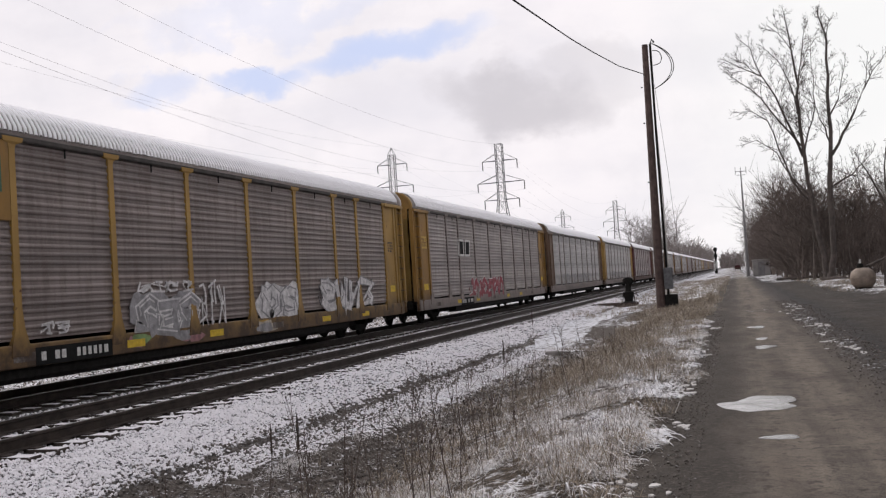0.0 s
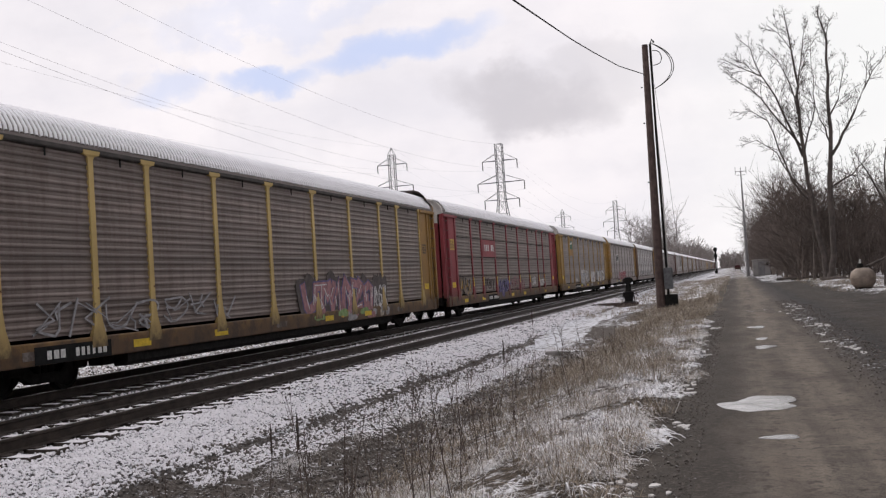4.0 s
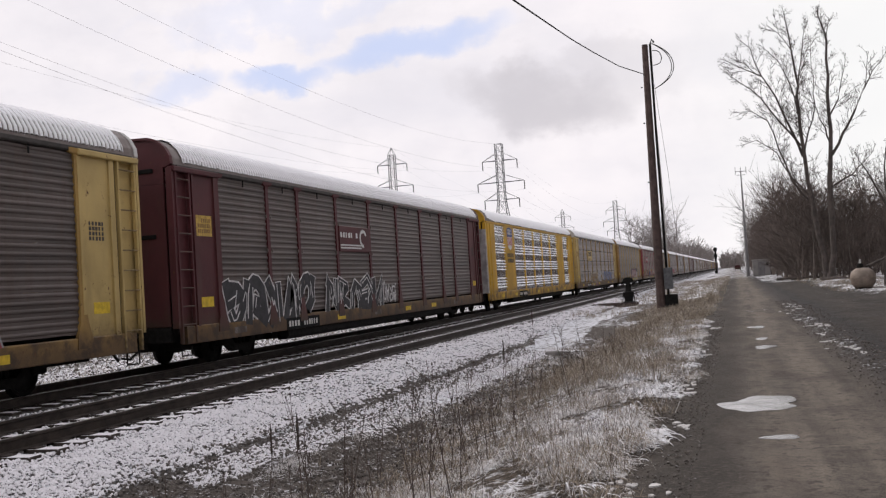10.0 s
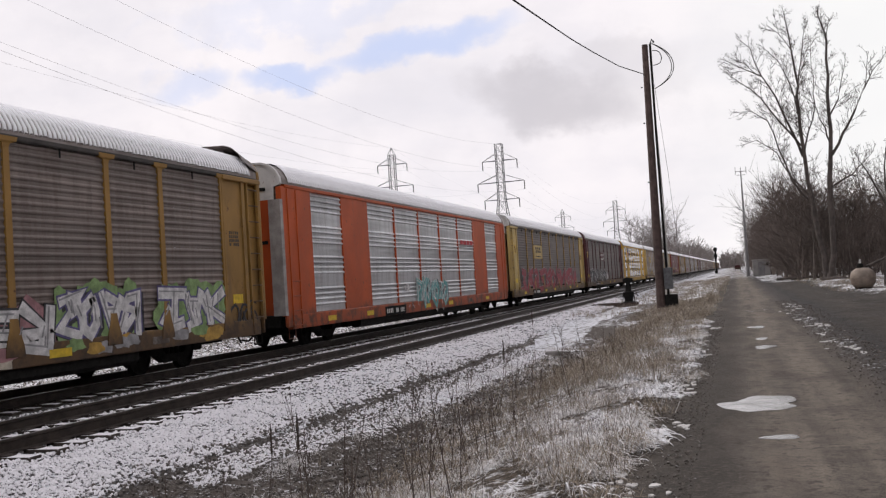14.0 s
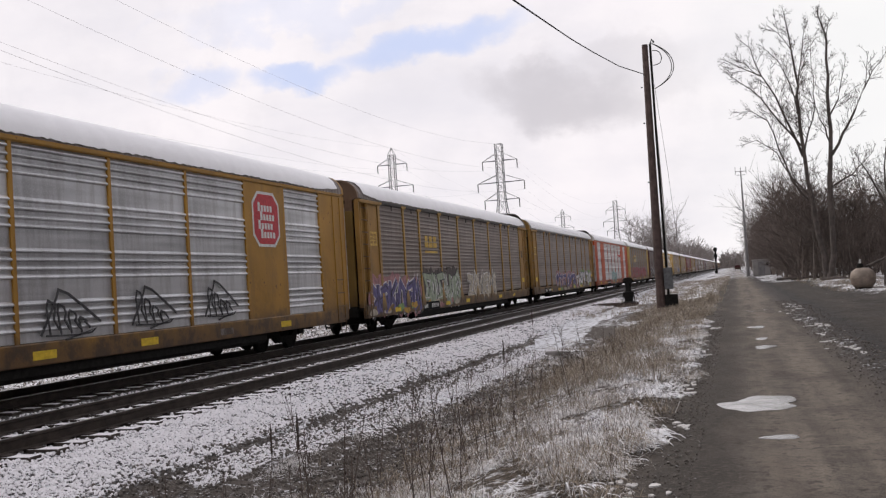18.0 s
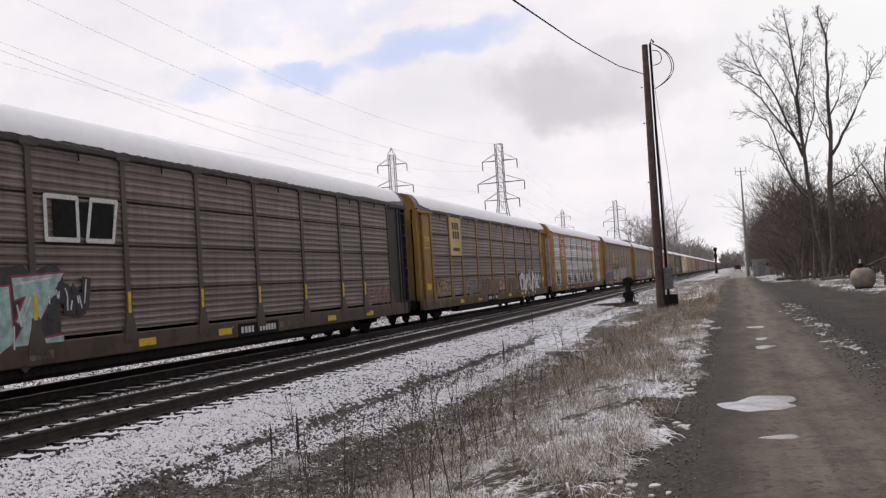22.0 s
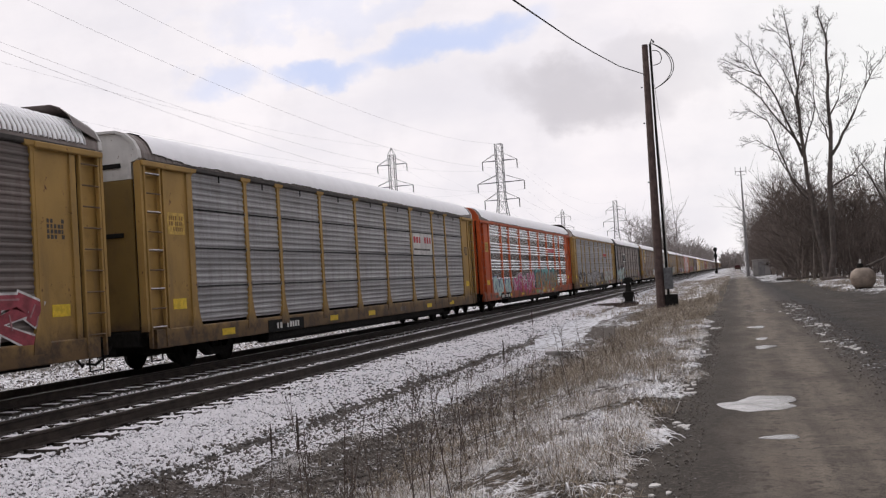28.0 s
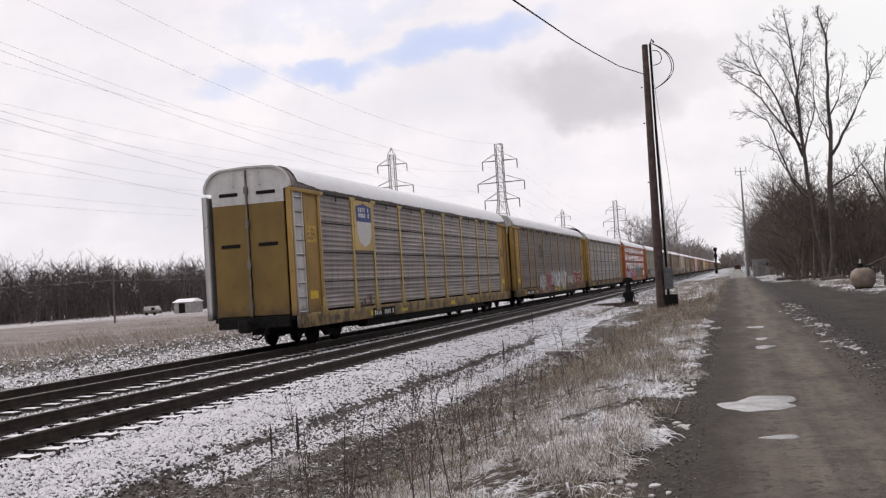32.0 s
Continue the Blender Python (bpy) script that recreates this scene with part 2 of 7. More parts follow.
def ground():
    xs = [-4000, -1500, -600, -300, -180, -120, -80, -60, -48, -40, -34, -30, -27] + [-25 + 0.3 * i for i in range(27)]
    x = -17.0
    while x < 8.0:
        xs.append(round(x, 3))
        x += 0.17
    xs += [8.5, 9.2, 10, 11, 12.5, 14.5, 17, 20, 25, 32, 40, 60, 100, 200, 500, 1500, 4000]
    ys = [-60, -30, -10, 0, 3]
    y, step = 4.0, 0.2
    while y < 4500:
        ys.append(y)
        step = max(0.2, (y - 4.0) * 0.012)
        y += step
    g = Geo()
    n = len(xs)
    g.v = [(a, b, lie(a, b)) for b in ys for a in xs]
    g.f = [(j * n + i, j * n + i + 1, (j + 1) * n + i + 1, (j + 1) * n + i) for j in range(len(ys) - 1) for i in range(n - 1)]
    k = Nodes("ground_earth")
    x0 = k.axis(0)
    y0 = k.axis(1)
    long = k.noise(0.55, 4, 0.6, k.scaled((1, 0.35, 1)))
    x = k.math("ADD", x0, k.math("MULTIPLY", k.math("SUBTRACT", long, 0.5), 1.1))
    grit, fine, patch = k.noise(26, 4, 0.7), k.noise(90, 3, 0.6), k.noise(1.1, 5, 0.6)

    def band(a, b, soft=0.25):
        return k.math("MULTIPLY", k.ramp(x, a - soft, a + soft), k.ramp(x, b + soft, b - soft))

    soil = k.mix(k.ramp(grit, 0.3, 0.7), (0.050, 0.041, 0.035), (0.150, 0.127, 0.110))
    stone = k.mix(k.ramp(grit, 0.35, 0.65), (0.035, 0.031, 0.03), (0.15, 0.14, 0.135))
    straw = k.mix(k.ramp(k.noise(14, 5, 0.7), 0.35, 0.75), (0.030, 0.023, 0.018), (0.13, 0.098, 0.07))
    dirt = k.mix(k.ramp(patch, 0.25, 0.75), (0.072, 0.060, 0.051), (0.145, 0.124, 0.105))
    rut = k.math("ADD", k.math("MULTIPLY", k.noise(1.0, 4, 0.6, k.scaled((2.2, 0.10, 1))), 0.6), k.math("MULTIPLY", k.noise(3.0, 4, 0.6), 0.4))
    wheel = k.math("MAXIMUM", band(0.1, 1.3, 0.35), k.math("MULTIPLY", band(3.0, 4.2, 0.4), 0.4))
    dirt = k.mix(k.math("MULTIPLY", k.math("MULTIPLY", k.ramp(rut, 0.35, 0.6), wheel), 0.95), dirt, (0.27, 0.226, 0.186))
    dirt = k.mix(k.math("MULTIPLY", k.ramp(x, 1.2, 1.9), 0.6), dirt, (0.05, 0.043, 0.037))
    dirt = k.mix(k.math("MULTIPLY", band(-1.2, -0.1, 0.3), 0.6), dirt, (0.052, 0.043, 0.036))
    dirt = k.mix(k.math("MULTIPLY", k.ramp(fine, 0.48, 0.68), 0.75), dirt, (0.04, 0.034, 0.03))
    dirt = k.mix(k.math("MULTIPLY", k.ramp(k.noise(60, 3, 0.7), 0.56, 0.7), 0.6), dirt, (0.21, 0.185, 0.16))
    dirt = k.mix(k.math("MULTIPLY", k.ramp(k.noise(6, 5, 0.75), 0.50, 0.64), 0.8), dirt, (0.05, 0.043, 0.037))
    dirt = k.mix(k.math("MULTIPLY", k.ramp(k.noise(17, 5, 0.75), 0.5, 0.66), 0.55), dirt, (0.20, 0.172, 0.147))
    dirt = k.mix(k.math("MULTIPLY", k.ramp(k.noise(11, 6, 0.8, k.scaled((1.3, 1, 1))), 0.54, 0.66), 0.6), dirt, (0.042, 0.036, 0.031))
    dirt = k.mix(k.math("MULTIPLY", k.ramp(k.noise(0.8, 5, 0.7, k.scaled((1.2, 0.5, 1))), 0.48, 0.66), 0.55), dirt, (0.062, 0.050, 0.043))
    dirt = k.mix(k.math("MULTIPLY", k.ramp(k.noise(0.45, 4, 0.6, k.scaled((1.6, 0.4, 1))), 0.52, 0.68), 0.4), dirt, (0.19, 0.150, 0.120))
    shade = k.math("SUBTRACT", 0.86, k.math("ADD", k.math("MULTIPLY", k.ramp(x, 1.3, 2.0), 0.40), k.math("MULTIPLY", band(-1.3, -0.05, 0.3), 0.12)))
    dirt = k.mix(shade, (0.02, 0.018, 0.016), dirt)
    col = k.mix(k.ramp(x, -7.2, -6.8), stone, soil)
    col = k.mix(band(-3.9, -1.0, 0.35), col, straw)
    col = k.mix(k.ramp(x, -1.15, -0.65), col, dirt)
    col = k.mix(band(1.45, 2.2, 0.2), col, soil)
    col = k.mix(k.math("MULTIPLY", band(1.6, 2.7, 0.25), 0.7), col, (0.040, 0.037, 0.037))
    col = k.mix(k.math("MULTIPLY", k.ramp(x, 5.6, 6.4), 0.8), col, soil)
    field = k.mix(k.ramp(k.noise(0.25, 5, 0.7), 0.3, 0.7), (0.15, 0.122, 0.113), (0.29, 0.25, 0.238))
    col = k.mix(k.ramp(x0, -26.5, -33.0), col, field)
    # snow: where it lies, strip by strip
    spot = k.math("ADD", k.math("MULTIPLY", k.noise(5.0, 5, 0.65), 0.65), k.math("MULTIPLY", k.noise(24, 3, 0.6), 0.35))
    wide = k.math("MULTIPLY", k.math("SUBTRACT", k.noise(0.5, 5, 0.65, k.scaled((1, 0.45, 1))), 0.5), k.ramp(y0, 8, 34))
    spot = k.math("ADD", spot, k.math("MULTIPLY", k.math("MULTIPLY", wide, k.ramp(x, -7.0, -5.0)), 0.8))
    # bare between the far rails: an oily bed, darkened too for the train's shadow
    want = k.math("MAXIMUM", k.math("MAXIMUM", k.math("MULTIPLY", band(-15.6, -14.75, 0.15), 0.42), k.math("MULTIPLY", band(-12.5, -11.2, 0.15), 0.42)), k.math("MULTIPLY", band(-11.2, -6.98, 0.15), 0.52))
    # a low ridge of snow that drifts away from the ballast further off
    off = k.math("SUBTRACT", x, k.math("MULTIPLY", k.math("SUBTRACT", k.math("MINIMUM", y0, 16.0), 12.0), 0.2))
    ridge = k.math("MULTIPLY", k.math("MULTIPLY", k.ramp(x, -6.95, -6.7), k.ramp(off, -5.85, -6.4)), k.ramp(y0, 9.0, 12.0))
    want = k.math("MAXIMUM", want, k.math("MULTIPLY", ridge, 0.57))
    want = k.math("MAXIMUM", want, k.math("MULTIPLY", k.math("MULTIPLY", band(-5.6, -4.75, 0.2), k.ramp(y0, 12, 18)), 0.47))
    want = k.math("MAXIMUM", want, k.math("MULTIPLY", band(-4.2, -1.2, 0.3), 0.455))
    want = k.math("MAXIMUM", want, k.math("MULTIPLY", k.math("MULTIPLY", band(1.5, 2.15, 0.15), k.math("MULTIPLY", k.ramp(y0, 12, 15), k.ramp(y0, 42, 36))), 0.43))
    beyond = k.math("MULTIPLY", k.ramp(x, 1.4, 2.6), k.ramp(y0, 66, 92))
    want = k.math("MAXIMUM", want, k.math("MULTIPLY", beyond, 0.50))
    far_right = k.math("MULTIPLY", k.ramp(x, 3.7, 5.6), k.ramp(y0, 32, 50))
    want = k.math("MAXIMUM", want, k.math("MULTIPLY", far_right, 0.49))
    want = k.math("MAXIMUM", want, k.math("MULTIPLY", k.math("MULTIPLY", k.ramp(x0, -15.0, -16.5), k.ramp(x0, -30.0, -24.0)), 0.52))
    want = k.math("MAXIMUM", want, k.math("MULTIPLY", k.ramp(x0, -70.0, -110.0), 0.5))
    want = k.math("MAXIMUM", want, k.math("MULTIPLY", band(-7.4, -3.2, 0.3), 0.425))
    want = k.math("MAXIMUM", want, k.math("MULTIPLY", k.ramp(y0, 60, 140), 0.46))
    mound = k.math("MULTIPLY", k.math("MULTIPLY", k.ramp(y0, 31, 36), k.ramp(y0, 62, 46)), band(-8.5, -5.0, 1.2))
    want = k.math("MAXIMUM", want, k.math("MULTIPLY", mound, 0.57))
    want = k.math("MAXIMUM", want, k.math("MULTIPLY", k.math("MULTIPLY", band(-8.0, -0.9, 0.5), k.ramp(y0, 42, 58)), 0.50))
    want = k.math("MAXIMUM", want, 0.30)
    snowy = k.ramp(k.math("ADD", k.math("SUBTRACT", spot, 0.5), k.math("SUBTRACT", want, 0.5)), -0.045, 0.08)
    col = k.mix(snowy, col, (0.78, 0.78, 0.81))
    bump = k.math("ADD", k.math("MULTIPLY", grit, 0.7), k.math("MULTIPLY", fine, 0.4))
    m = k.done(col, 0.85, 0, bump, 0.045, 0.2)
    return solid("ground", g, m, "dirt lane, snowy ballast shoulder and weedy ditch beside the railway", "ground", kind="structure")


GROUND = ground()


def stones(name, regions, material, label, seed):
    """Broken stones lying on the ground, one mesh. regions: x0, x1, y0, y1, number, smallest and largest size."""
    rs = np.random.RandomState(seed)
    g5 = (1 + 5 ** 0.5) / 2
    cube = np.array([(-1, g5, 0), (1, g5, 0), (-1, -g5, 0), (1, -g5, 0), (0, -1, g5), (0, 1, g5), (0, -1, -g5), (0, 1, -g5), (g5, 0, -1), (g5, 0, 1), (-g5, 0, -1), (-g5, 0, 1)], float) / 1.6
    quad = np.array([(0, 11, 5), (0, 5, 1), (0, 1, 7), (0, 7, 10), (0, 10, 11), (1, 5, 9), (5, 11, 4), (11, 10, 2), (10, 7, 6), (7, 1, 8), (3, 9, 4), (3, 4, 2), (3, 2, 6), (3, 6, 8), (3, 8, 9), (4, 9, 5), (2, 4, 11), (6, 2, 10), (8, 6, 7), (9, 8, 1)])
    octa = np.array([(1.15, 0, 0), (0, 1.15, 0), (-1.15, 0, 0), (0, -1.15, 0), (0, 0, 1.1), (0, 0, -1.1)], float)
    octf = np.array([(0, 1, 4), (1, 2, 4), (2, 3, 4), (3, 0, 4), (1, 0, 5), (2, 1, 5), (3, 2, 5), (0, 3, 5)])
    ico, icof = cube, quad
    vv, ff, n0 = [], [], 0
    for x0, x1, y0, y1, n, s0, s1 in regions:
        px, py = rs.uniform(x0, x1, n), y0 + (y1 - y0) * rs.uniform(0, 1, n)
        if x0 < -8.5 and x1 > -6.7:
            rag = np.array([0.55 * noise.noise((2.0, b * 0.5, 1.0)) + 0.35 * noise.noise((9.0, b * 2.1, 1.0)) for b in py])
            keep = px < -7.02 + 0.40 * rag + rs.uniform(-0.15, 0.1, n)
            px, py = px[keep], py[keep]
            n = len(px)
        pz = np.array([lie(a, b) for a, b in zip(px, py)])
        size = rs.uniform(s0, s1, n)
        cube, quad = (octa, octf) if y0 > 11 or s1 < 0.02 or x1 < -8.6 else (ico, icof)
        m = len(cube)
        shape = cube[None] * (0.55 + 0.45 * rs.uniform(0, 1, (n, m, 3))) * (size[:, None, None] * rs.uniform(0.6, 1.0, (n, 1, 3)))
        t = rs.uniform(0, 6.28, n)
        e = rs.uniform(-0.5, 0.5, n)
        c, s = np.cos(t)[:, None], np.sin(t)[:, None]
        X, Y, Z = shape[..., 0], shape[..., 1], shape[..., 2]
        Y, Z = Y * np.cos(e)[:, None] - Z * np.sin(e)[:, None], Y * np.sin(e)[:, None] + Z * np.cos(e)[:, None]
        out = np.stack([X * c - Y * s + px[:, None], X * s + Y * c + py[:, None], Z + pz[:, None] + 0.25 * size[:, None]], -1)
        vv.append(out.reshape(-1, 3))
        ff.append((quad[None] + (n0 + m * np.arange(n))[:, None, None]).reshape(-1, 3))
        n0 += m * n
    g = Geo()
    g.v, g.f = np.concatenate(vv).tolist(), np.concatenate(ff).tolist()
    return solid(name, g, material, label, "ballast", kind="stuff")


STONE = snow_on("snowy_stone", (0.10, 0.094, 0.090), -0.40, 0.22, 0.85, 9.0, 0.6)
GRIT = snow_on("gravel_stone", (0.135, 0.118, 0.105), 0.85, 1.25, 0.9, 6.0, 0.9)
BALLAST = stones("track_ballast", [(-8.6, -6.2, 5, 16, 15500, 0.024, 0.044), (-8.6, -6.2, 16, 34, 10500, 0.035, 0.06), (-8.6, -6.3, 34, 70, 6000, 0.05, 0.085), (-12.1, -10.9, 6, 45, 4000, 0.035, 0.06),
                                   (-10.9, -8.6, 8, 40, 3500, 0.03, 0.055)], STONE, "snow-covered broken stone ballast beside the rails", 3)
SCREE = stones("loose_gravel", [(-30, -17.2, 14, 64, 3600, 0.03, 0.10), (-6.3, -3.6, 6, 18, 5200, 0.010, 0.034), (-5.6, -4.5, 6, 30, 3500, 0.015, 0.045), (-7.35, -6.2, 6, 30, 5200, 0.012, 0.042), (1.4, 2.25, 9, 42, 1600, 0.008, 0.030), (-1.25, -0.4, 5.5, 30, 3600, 0.005, 0.020), (-0.3, 1.3, 5, 24, 1500, 0.003, 0.008), (1.3, 5, 6, 34, 5000, 0.004, 0.014), (-1.3, -0.5, 8, 38, 420, 0.010, 0.028), (1.5, 2.6, 12, 38, 900, 0.012, 0.036)], GRIT, "scattered gravel with a little snow", 4)


stones("snowy_scree", [(-6.85, -6.25, 10.3, 12.5, 800, 0.014, 0.038), (-6.8, -5.95, 12.5, 14, 1000, 0.014, 0.038), (-6.75, -5.5, 14, 30, 6500, 0.014, 0.040)], STONE, "low ridge of snowed-over gravel in the ditch", 5)
RUBBLE = snow_on("snowy_rubble", (0.055, 0.044, 0.037), 0.15, 0.62, 0.9, 3.0, 1.1)
stones("bank_rubble", [(-16.6, -14.9, 12, 60, 3500, 0.04, 0.07), (-23, -16.4, 14, 75, 6000, 0.04, 0.11), (-34, -22, 20, 85, 2000, 0.06, 0.14)], RUBBLE, "rough snow-flecked clods on the bank behind the railway", 6)


def blot(cx, cy, rx, ry, seed, z=0.005):
    """An irregular flat pool or patch, domed a little."""
    rr = random.Random(seed)
    n = 40
    ph = [rr.uniform(0, 6.28) for _ in range(5)]
    g = Geo()
    ring = []
    for i in range(n):
        t = 2 * math.pi * i / n
        k = 1 + 0.16 * math.sin(2 * t + ph[0]) + 0.12 * math.sin(3 * t + ph[1]) + 0.08 * math.sin(5 * t + ph[2]) + 0.05 * math.sin(9 * t + ph[3])
        ring.append((math.cos(t) * k, math.sin(t) * k))
    rings = []
    for f, h in ((1.0, -0.03), (0.93, z), (0.6, z), (0.05, z)):
        rings.append([(cx + a * rx * f, cy + b * ry * f, lie(cx, cy) + h) for a, b in ring])
    g.loft(rings)
    return g


k = Nodes("puddle_ice")
ICE = k.done(k.mix(k.ramp(k.noise(2.2, 5), 0.3, 0.72), (0.09, 0.082, 0.076), (0.27, 0.26, 0.262)), k.math("ADD", k.math("MULTIPLY", k.noise(3.0), 0.3), 0.05), 0.0, k.noise(5, 2), 0.002, 0.6)
for i, (a, b, c, d) in enumerate([(0.17, 11.55, 0.47, 0.62), (0.30, 9.35, 0.16, 0.14), (0.44, 19.3, 0.20, 0.40), (0.44, 21.6, 0.14, 0.35), (0.42, 25.5, 0.25, 0.4)]):
    solid("puddle", blot(a, b, c, d, 20 + i), ICE, "frozen pale puddle in the lane", "puddle", group="puddles in the lane")
pg = Geo()
rp = random.Random(15)
for i in range(38):
    if i < 20:
        a, b = rp.uniform(-1.35, -0.55), 6.3 + 22 * rp.random() ** 1.5
    elif i < 38:
        b = 14 + 25 * rp.random()
        a = 1.8 + rp.gauss(0, 0.13)
    else:
        a, b = rp.uniform(-0.2, 1.0), 30 + 40 * rp.random()
    for j in range(rp.randint(3, 8)):
        s = rp.uniform(0.35, 1.0) * (1 + b * 0.02)
        p = blot(a + rp.gauss(0, 0.07) * s, b + rp.gauss(0, 0.13) * s, 0.035 * s, 0.05 * s * (1 + b * 0.03), 60 + i * 9 + j, 0.010)
        n = len(pg.v)
        pg.v += p.v
        pg.f += [tuple(n + q for q in f) for f in p.f]
solid("snow_patches", pg, plain("dirty_snow", (0.50, 0.48, 0.47), 0.85, 0, 9, 0.25), "small leftover patches of snow along the lane", "snow", kind="stuff")

# ---- tracks ----
TIE = snow_on("tie_timber", (0.055, 0.045, 0.038), 0.55, 0.8, 0.85, 5.0, 0.8)
TIE_MESH = Geo().box(-1.3, 1.3, -0.115, 0.115, -0.36, -0.185, 0.012).mesh("tie", TIE)
RAIL_PROF = [(-0.075, -0.185), (0.075, -0.185), (0.075, -0.172), (0.012, -0.155), (0.010, -0.05), (0.037, -0.035), (0.037, -0.006), (0.028, 0.0), (-0.028, 0.0), (-0.037, -0.006), (-0.037, -0.035), (-0.010, -0.05), (-0.012, -0.155), (-0.075, -0.172)]
PLATE_MESH = Geo().box(-0.19, 0.19, -0.09, 0.09, -0.19, -0.168, 0.006).mesh("tie_plate", RAIL)
for name, cx, label, last in (("track_near", -9.709, "empty railway track with dark rails and snowy ties", 150), ("track_far", -13.665, "railway track under the train with dark rails", 90)):
    t = thing(name, pose(cx, 0, 0), label, "railway track", kind="structure")
    for s in (-0.7525, 0.7525):
        g = Geo()
        g.loft([[(s + x, y, z) for x, z in RAIL_PROF] for y in (-40, 0, 40, 120, 400, 1200, 3500)])
        part("rail", g, RAIL, t, "dark rusty steel rail")
        part("rail_head", Geo().box(s - 0.022, s + 0.022, -40, 3500, -0.001, 0.0022), RAIL_HEAD, t, "worn bright rail head")
    y = 5.0
    rest = Geo()
    n = 0
    while y < 420:
        if n < last:
            tie = part("tie", TIE_MESH, TIE, t, "", (R.uniform(-0.03, 0.03), y, R.uniform(-0.008, 0.004)))
            tie.rotation_euler = (0, 0, R.uniform(-0.012, 0.012))
            if n < 70:
                for s in (-0.7525, 0.7525):
                    part("tie_plate", PLATE_MESH, RAIL, tie, "", (s, 0, 0))
        else:
            rest.box(-1.3, 1.3, y - 0.115, y + 0.115, -0.36, -0.185)
        n += 1
        y += 0.533
    o = part("far_ties", rest, TIE, t)
    o["kind"] = "stuff"

# headblock ties and switch stand of a turnout
for i, y in enumerate((57.4, 58.6)):
    solid("headblock_tie", Geo().box(-8.9, -5.7, y - 0.12, y + 0.12, -0.44, -0.19, 0.015), plain("dark_brown_timber", (0.062, 0.042, 0.034), 0.85, 0, 4, 0.4) if i == 0 else bpy.data.materials["dark_brown_timber"], "long dark brown headblock timber under the switch stand", "railway tie", group="headblock timbers")
sw = thing("switch_stand", pose(-6.2, 58.0, -0.19), "black cast-iron railway switch stand on long timbers", "switch stand")
g = Geo()
g.loft([[(a * w, b * d, z) for a, b in ((-1, -1), (1, -1), (1, 1), (-1, 1))] for z, w, d in ((0.0, 0.36, 0.42), (0.05, 0.36, 0.42), (0.08, 0.24, 0.26), (0.40, 0.28, 0.26), (0.62, 0.33, 0.28), (0.70, 0.30, 0.26), (0.75, 0.12, 0.12))])
part("housing", g, IRON, sw)
for x in (-0.42, 0.42):
    part("leg", Geo().tube([(x, -0.2, -0.5), (x * 0.8, -0.1, 0.5)], 0.03, 6), IRON, sw)
part("mast", Geo().tube([(0, 0, 0.7), (0, 0, 0.95), (0, 0, 1.38)], [0.21, 0.17, 0.14], 8), IRON, sw)
part("target", Geo().loft([[(0.33 * math.cos(t) * f, y, 1.44 + 0.20 * math.sin(t) * f) for t in (2 * math.pi * i / 16 for i in range(16))] for y, f in ((-0.07, 0.85), (-0.03, 1.0), (0.03, 1.0), (0.07, 0.85))]), IRON, sw)
part("lever", Geo().tube([(0.1, -0.2, 0.6), (0.5, -0.25, 0.55), (0.62, -0.25, 0.40)], [0.03, 0.03, 0.045], 6), IRON, sw)
part("lamp", Geo().lathe([(0.02, 0.0), (0.09, 0.01), (0.09, 0.06), (0.02, 0.07)], 12, (0.45, -0.26, 0.62), 0), WHITEP, sw)
for o in sw.children:
    o.scale = (0.95, 0.95, 0.92)

# ---- the train ----
XT, NEAR, FAR = -13.665, 1.58, -1.58         # track centre; the car's two faces in its own space
U = [3.2, 5.85, 7.75, 10.55, 13.4, 16.25, 19.1, 21.9, 23.8, 26.45]
U_NEW = [3.02, 5.58, 7.80, 10.58, 13.42, 16.22, 19.07, 21.85, 24.08, 26.62]
U0, U1 = 1.25, 28.4
ROWS = [1.08, 1.92, 2.83, 3.75, 4.64]
PITCH_M = 28.48


def ribs_old(z0, z1):
    """Section of an old side sheet: six rounded ribs."""
    out = []
    h = (z1 - z0 - 0.004) / 6
    for i in range(6):
        a = z0 + 0.002 + i * h
        out += [(1.512, a), (1.512, a + 0.30 * h), (1.530, a + 0.44 * h), (1.536, a + 0.60 * h), (1.530, a + 0.76 * h), (1.512, a + 0.90 * h)]
    return out + [(1.512, z1 - 0.002)]


def ribs_new():
    """Section of a newer tall sheet: four groups of four narrow ribs."""
    out = [(1.52, 1.02)]
    for z in (1.20, 2.16, 3.08, 4.04):
        for i in range(4):
            a = z + i * 0.158
            out += [(1.512, a), (1.552, a + 0.020), (1.560, a + 0.040), (1.552, a + 0.058), (1.512, a + 0.098)]
    return out + [(1.52, 4.68)]


def sheet(prof, w):
    out = Geo()
    out.strip(prof + [(1.49, prof[-1][1]), (1.49, prof[0][1])], 0, w)
    return out.mesh("side_sheet")


OLD_SHEET = {}
for i in range(9):
    for j in range(4):
        w = round(U[i + 1] - U[i], 2)
        if (w, j) not in OLD_SHEET:
            OLD_SHEET[(w, j)] = sheet(ribs_old(ROWS[j], ROWS[j + 1]), w)
WIDTHS = sorted({round(b - a, 2) for row in (U, U_NEW) for a, b in zip(row, row[1:])})
NEW_SHEET = {w: sheet(ribs_new(), w) for w in WIDTHS}
TALL_SHEET = {round(U[i + 1] - U[i], 2): sheet(sum((ribs_old(ROWS[j], ROWS[j + 1]) for j in range(4)), []), round(U[i + 1] - U[i], 2)) for i in range(9)}
FLAT = {w: Geo().box(1.49, 1.56, 0, w, 0.95, 4.70, 0.01).mesh("painted_sheet") for w in WIDTHS}


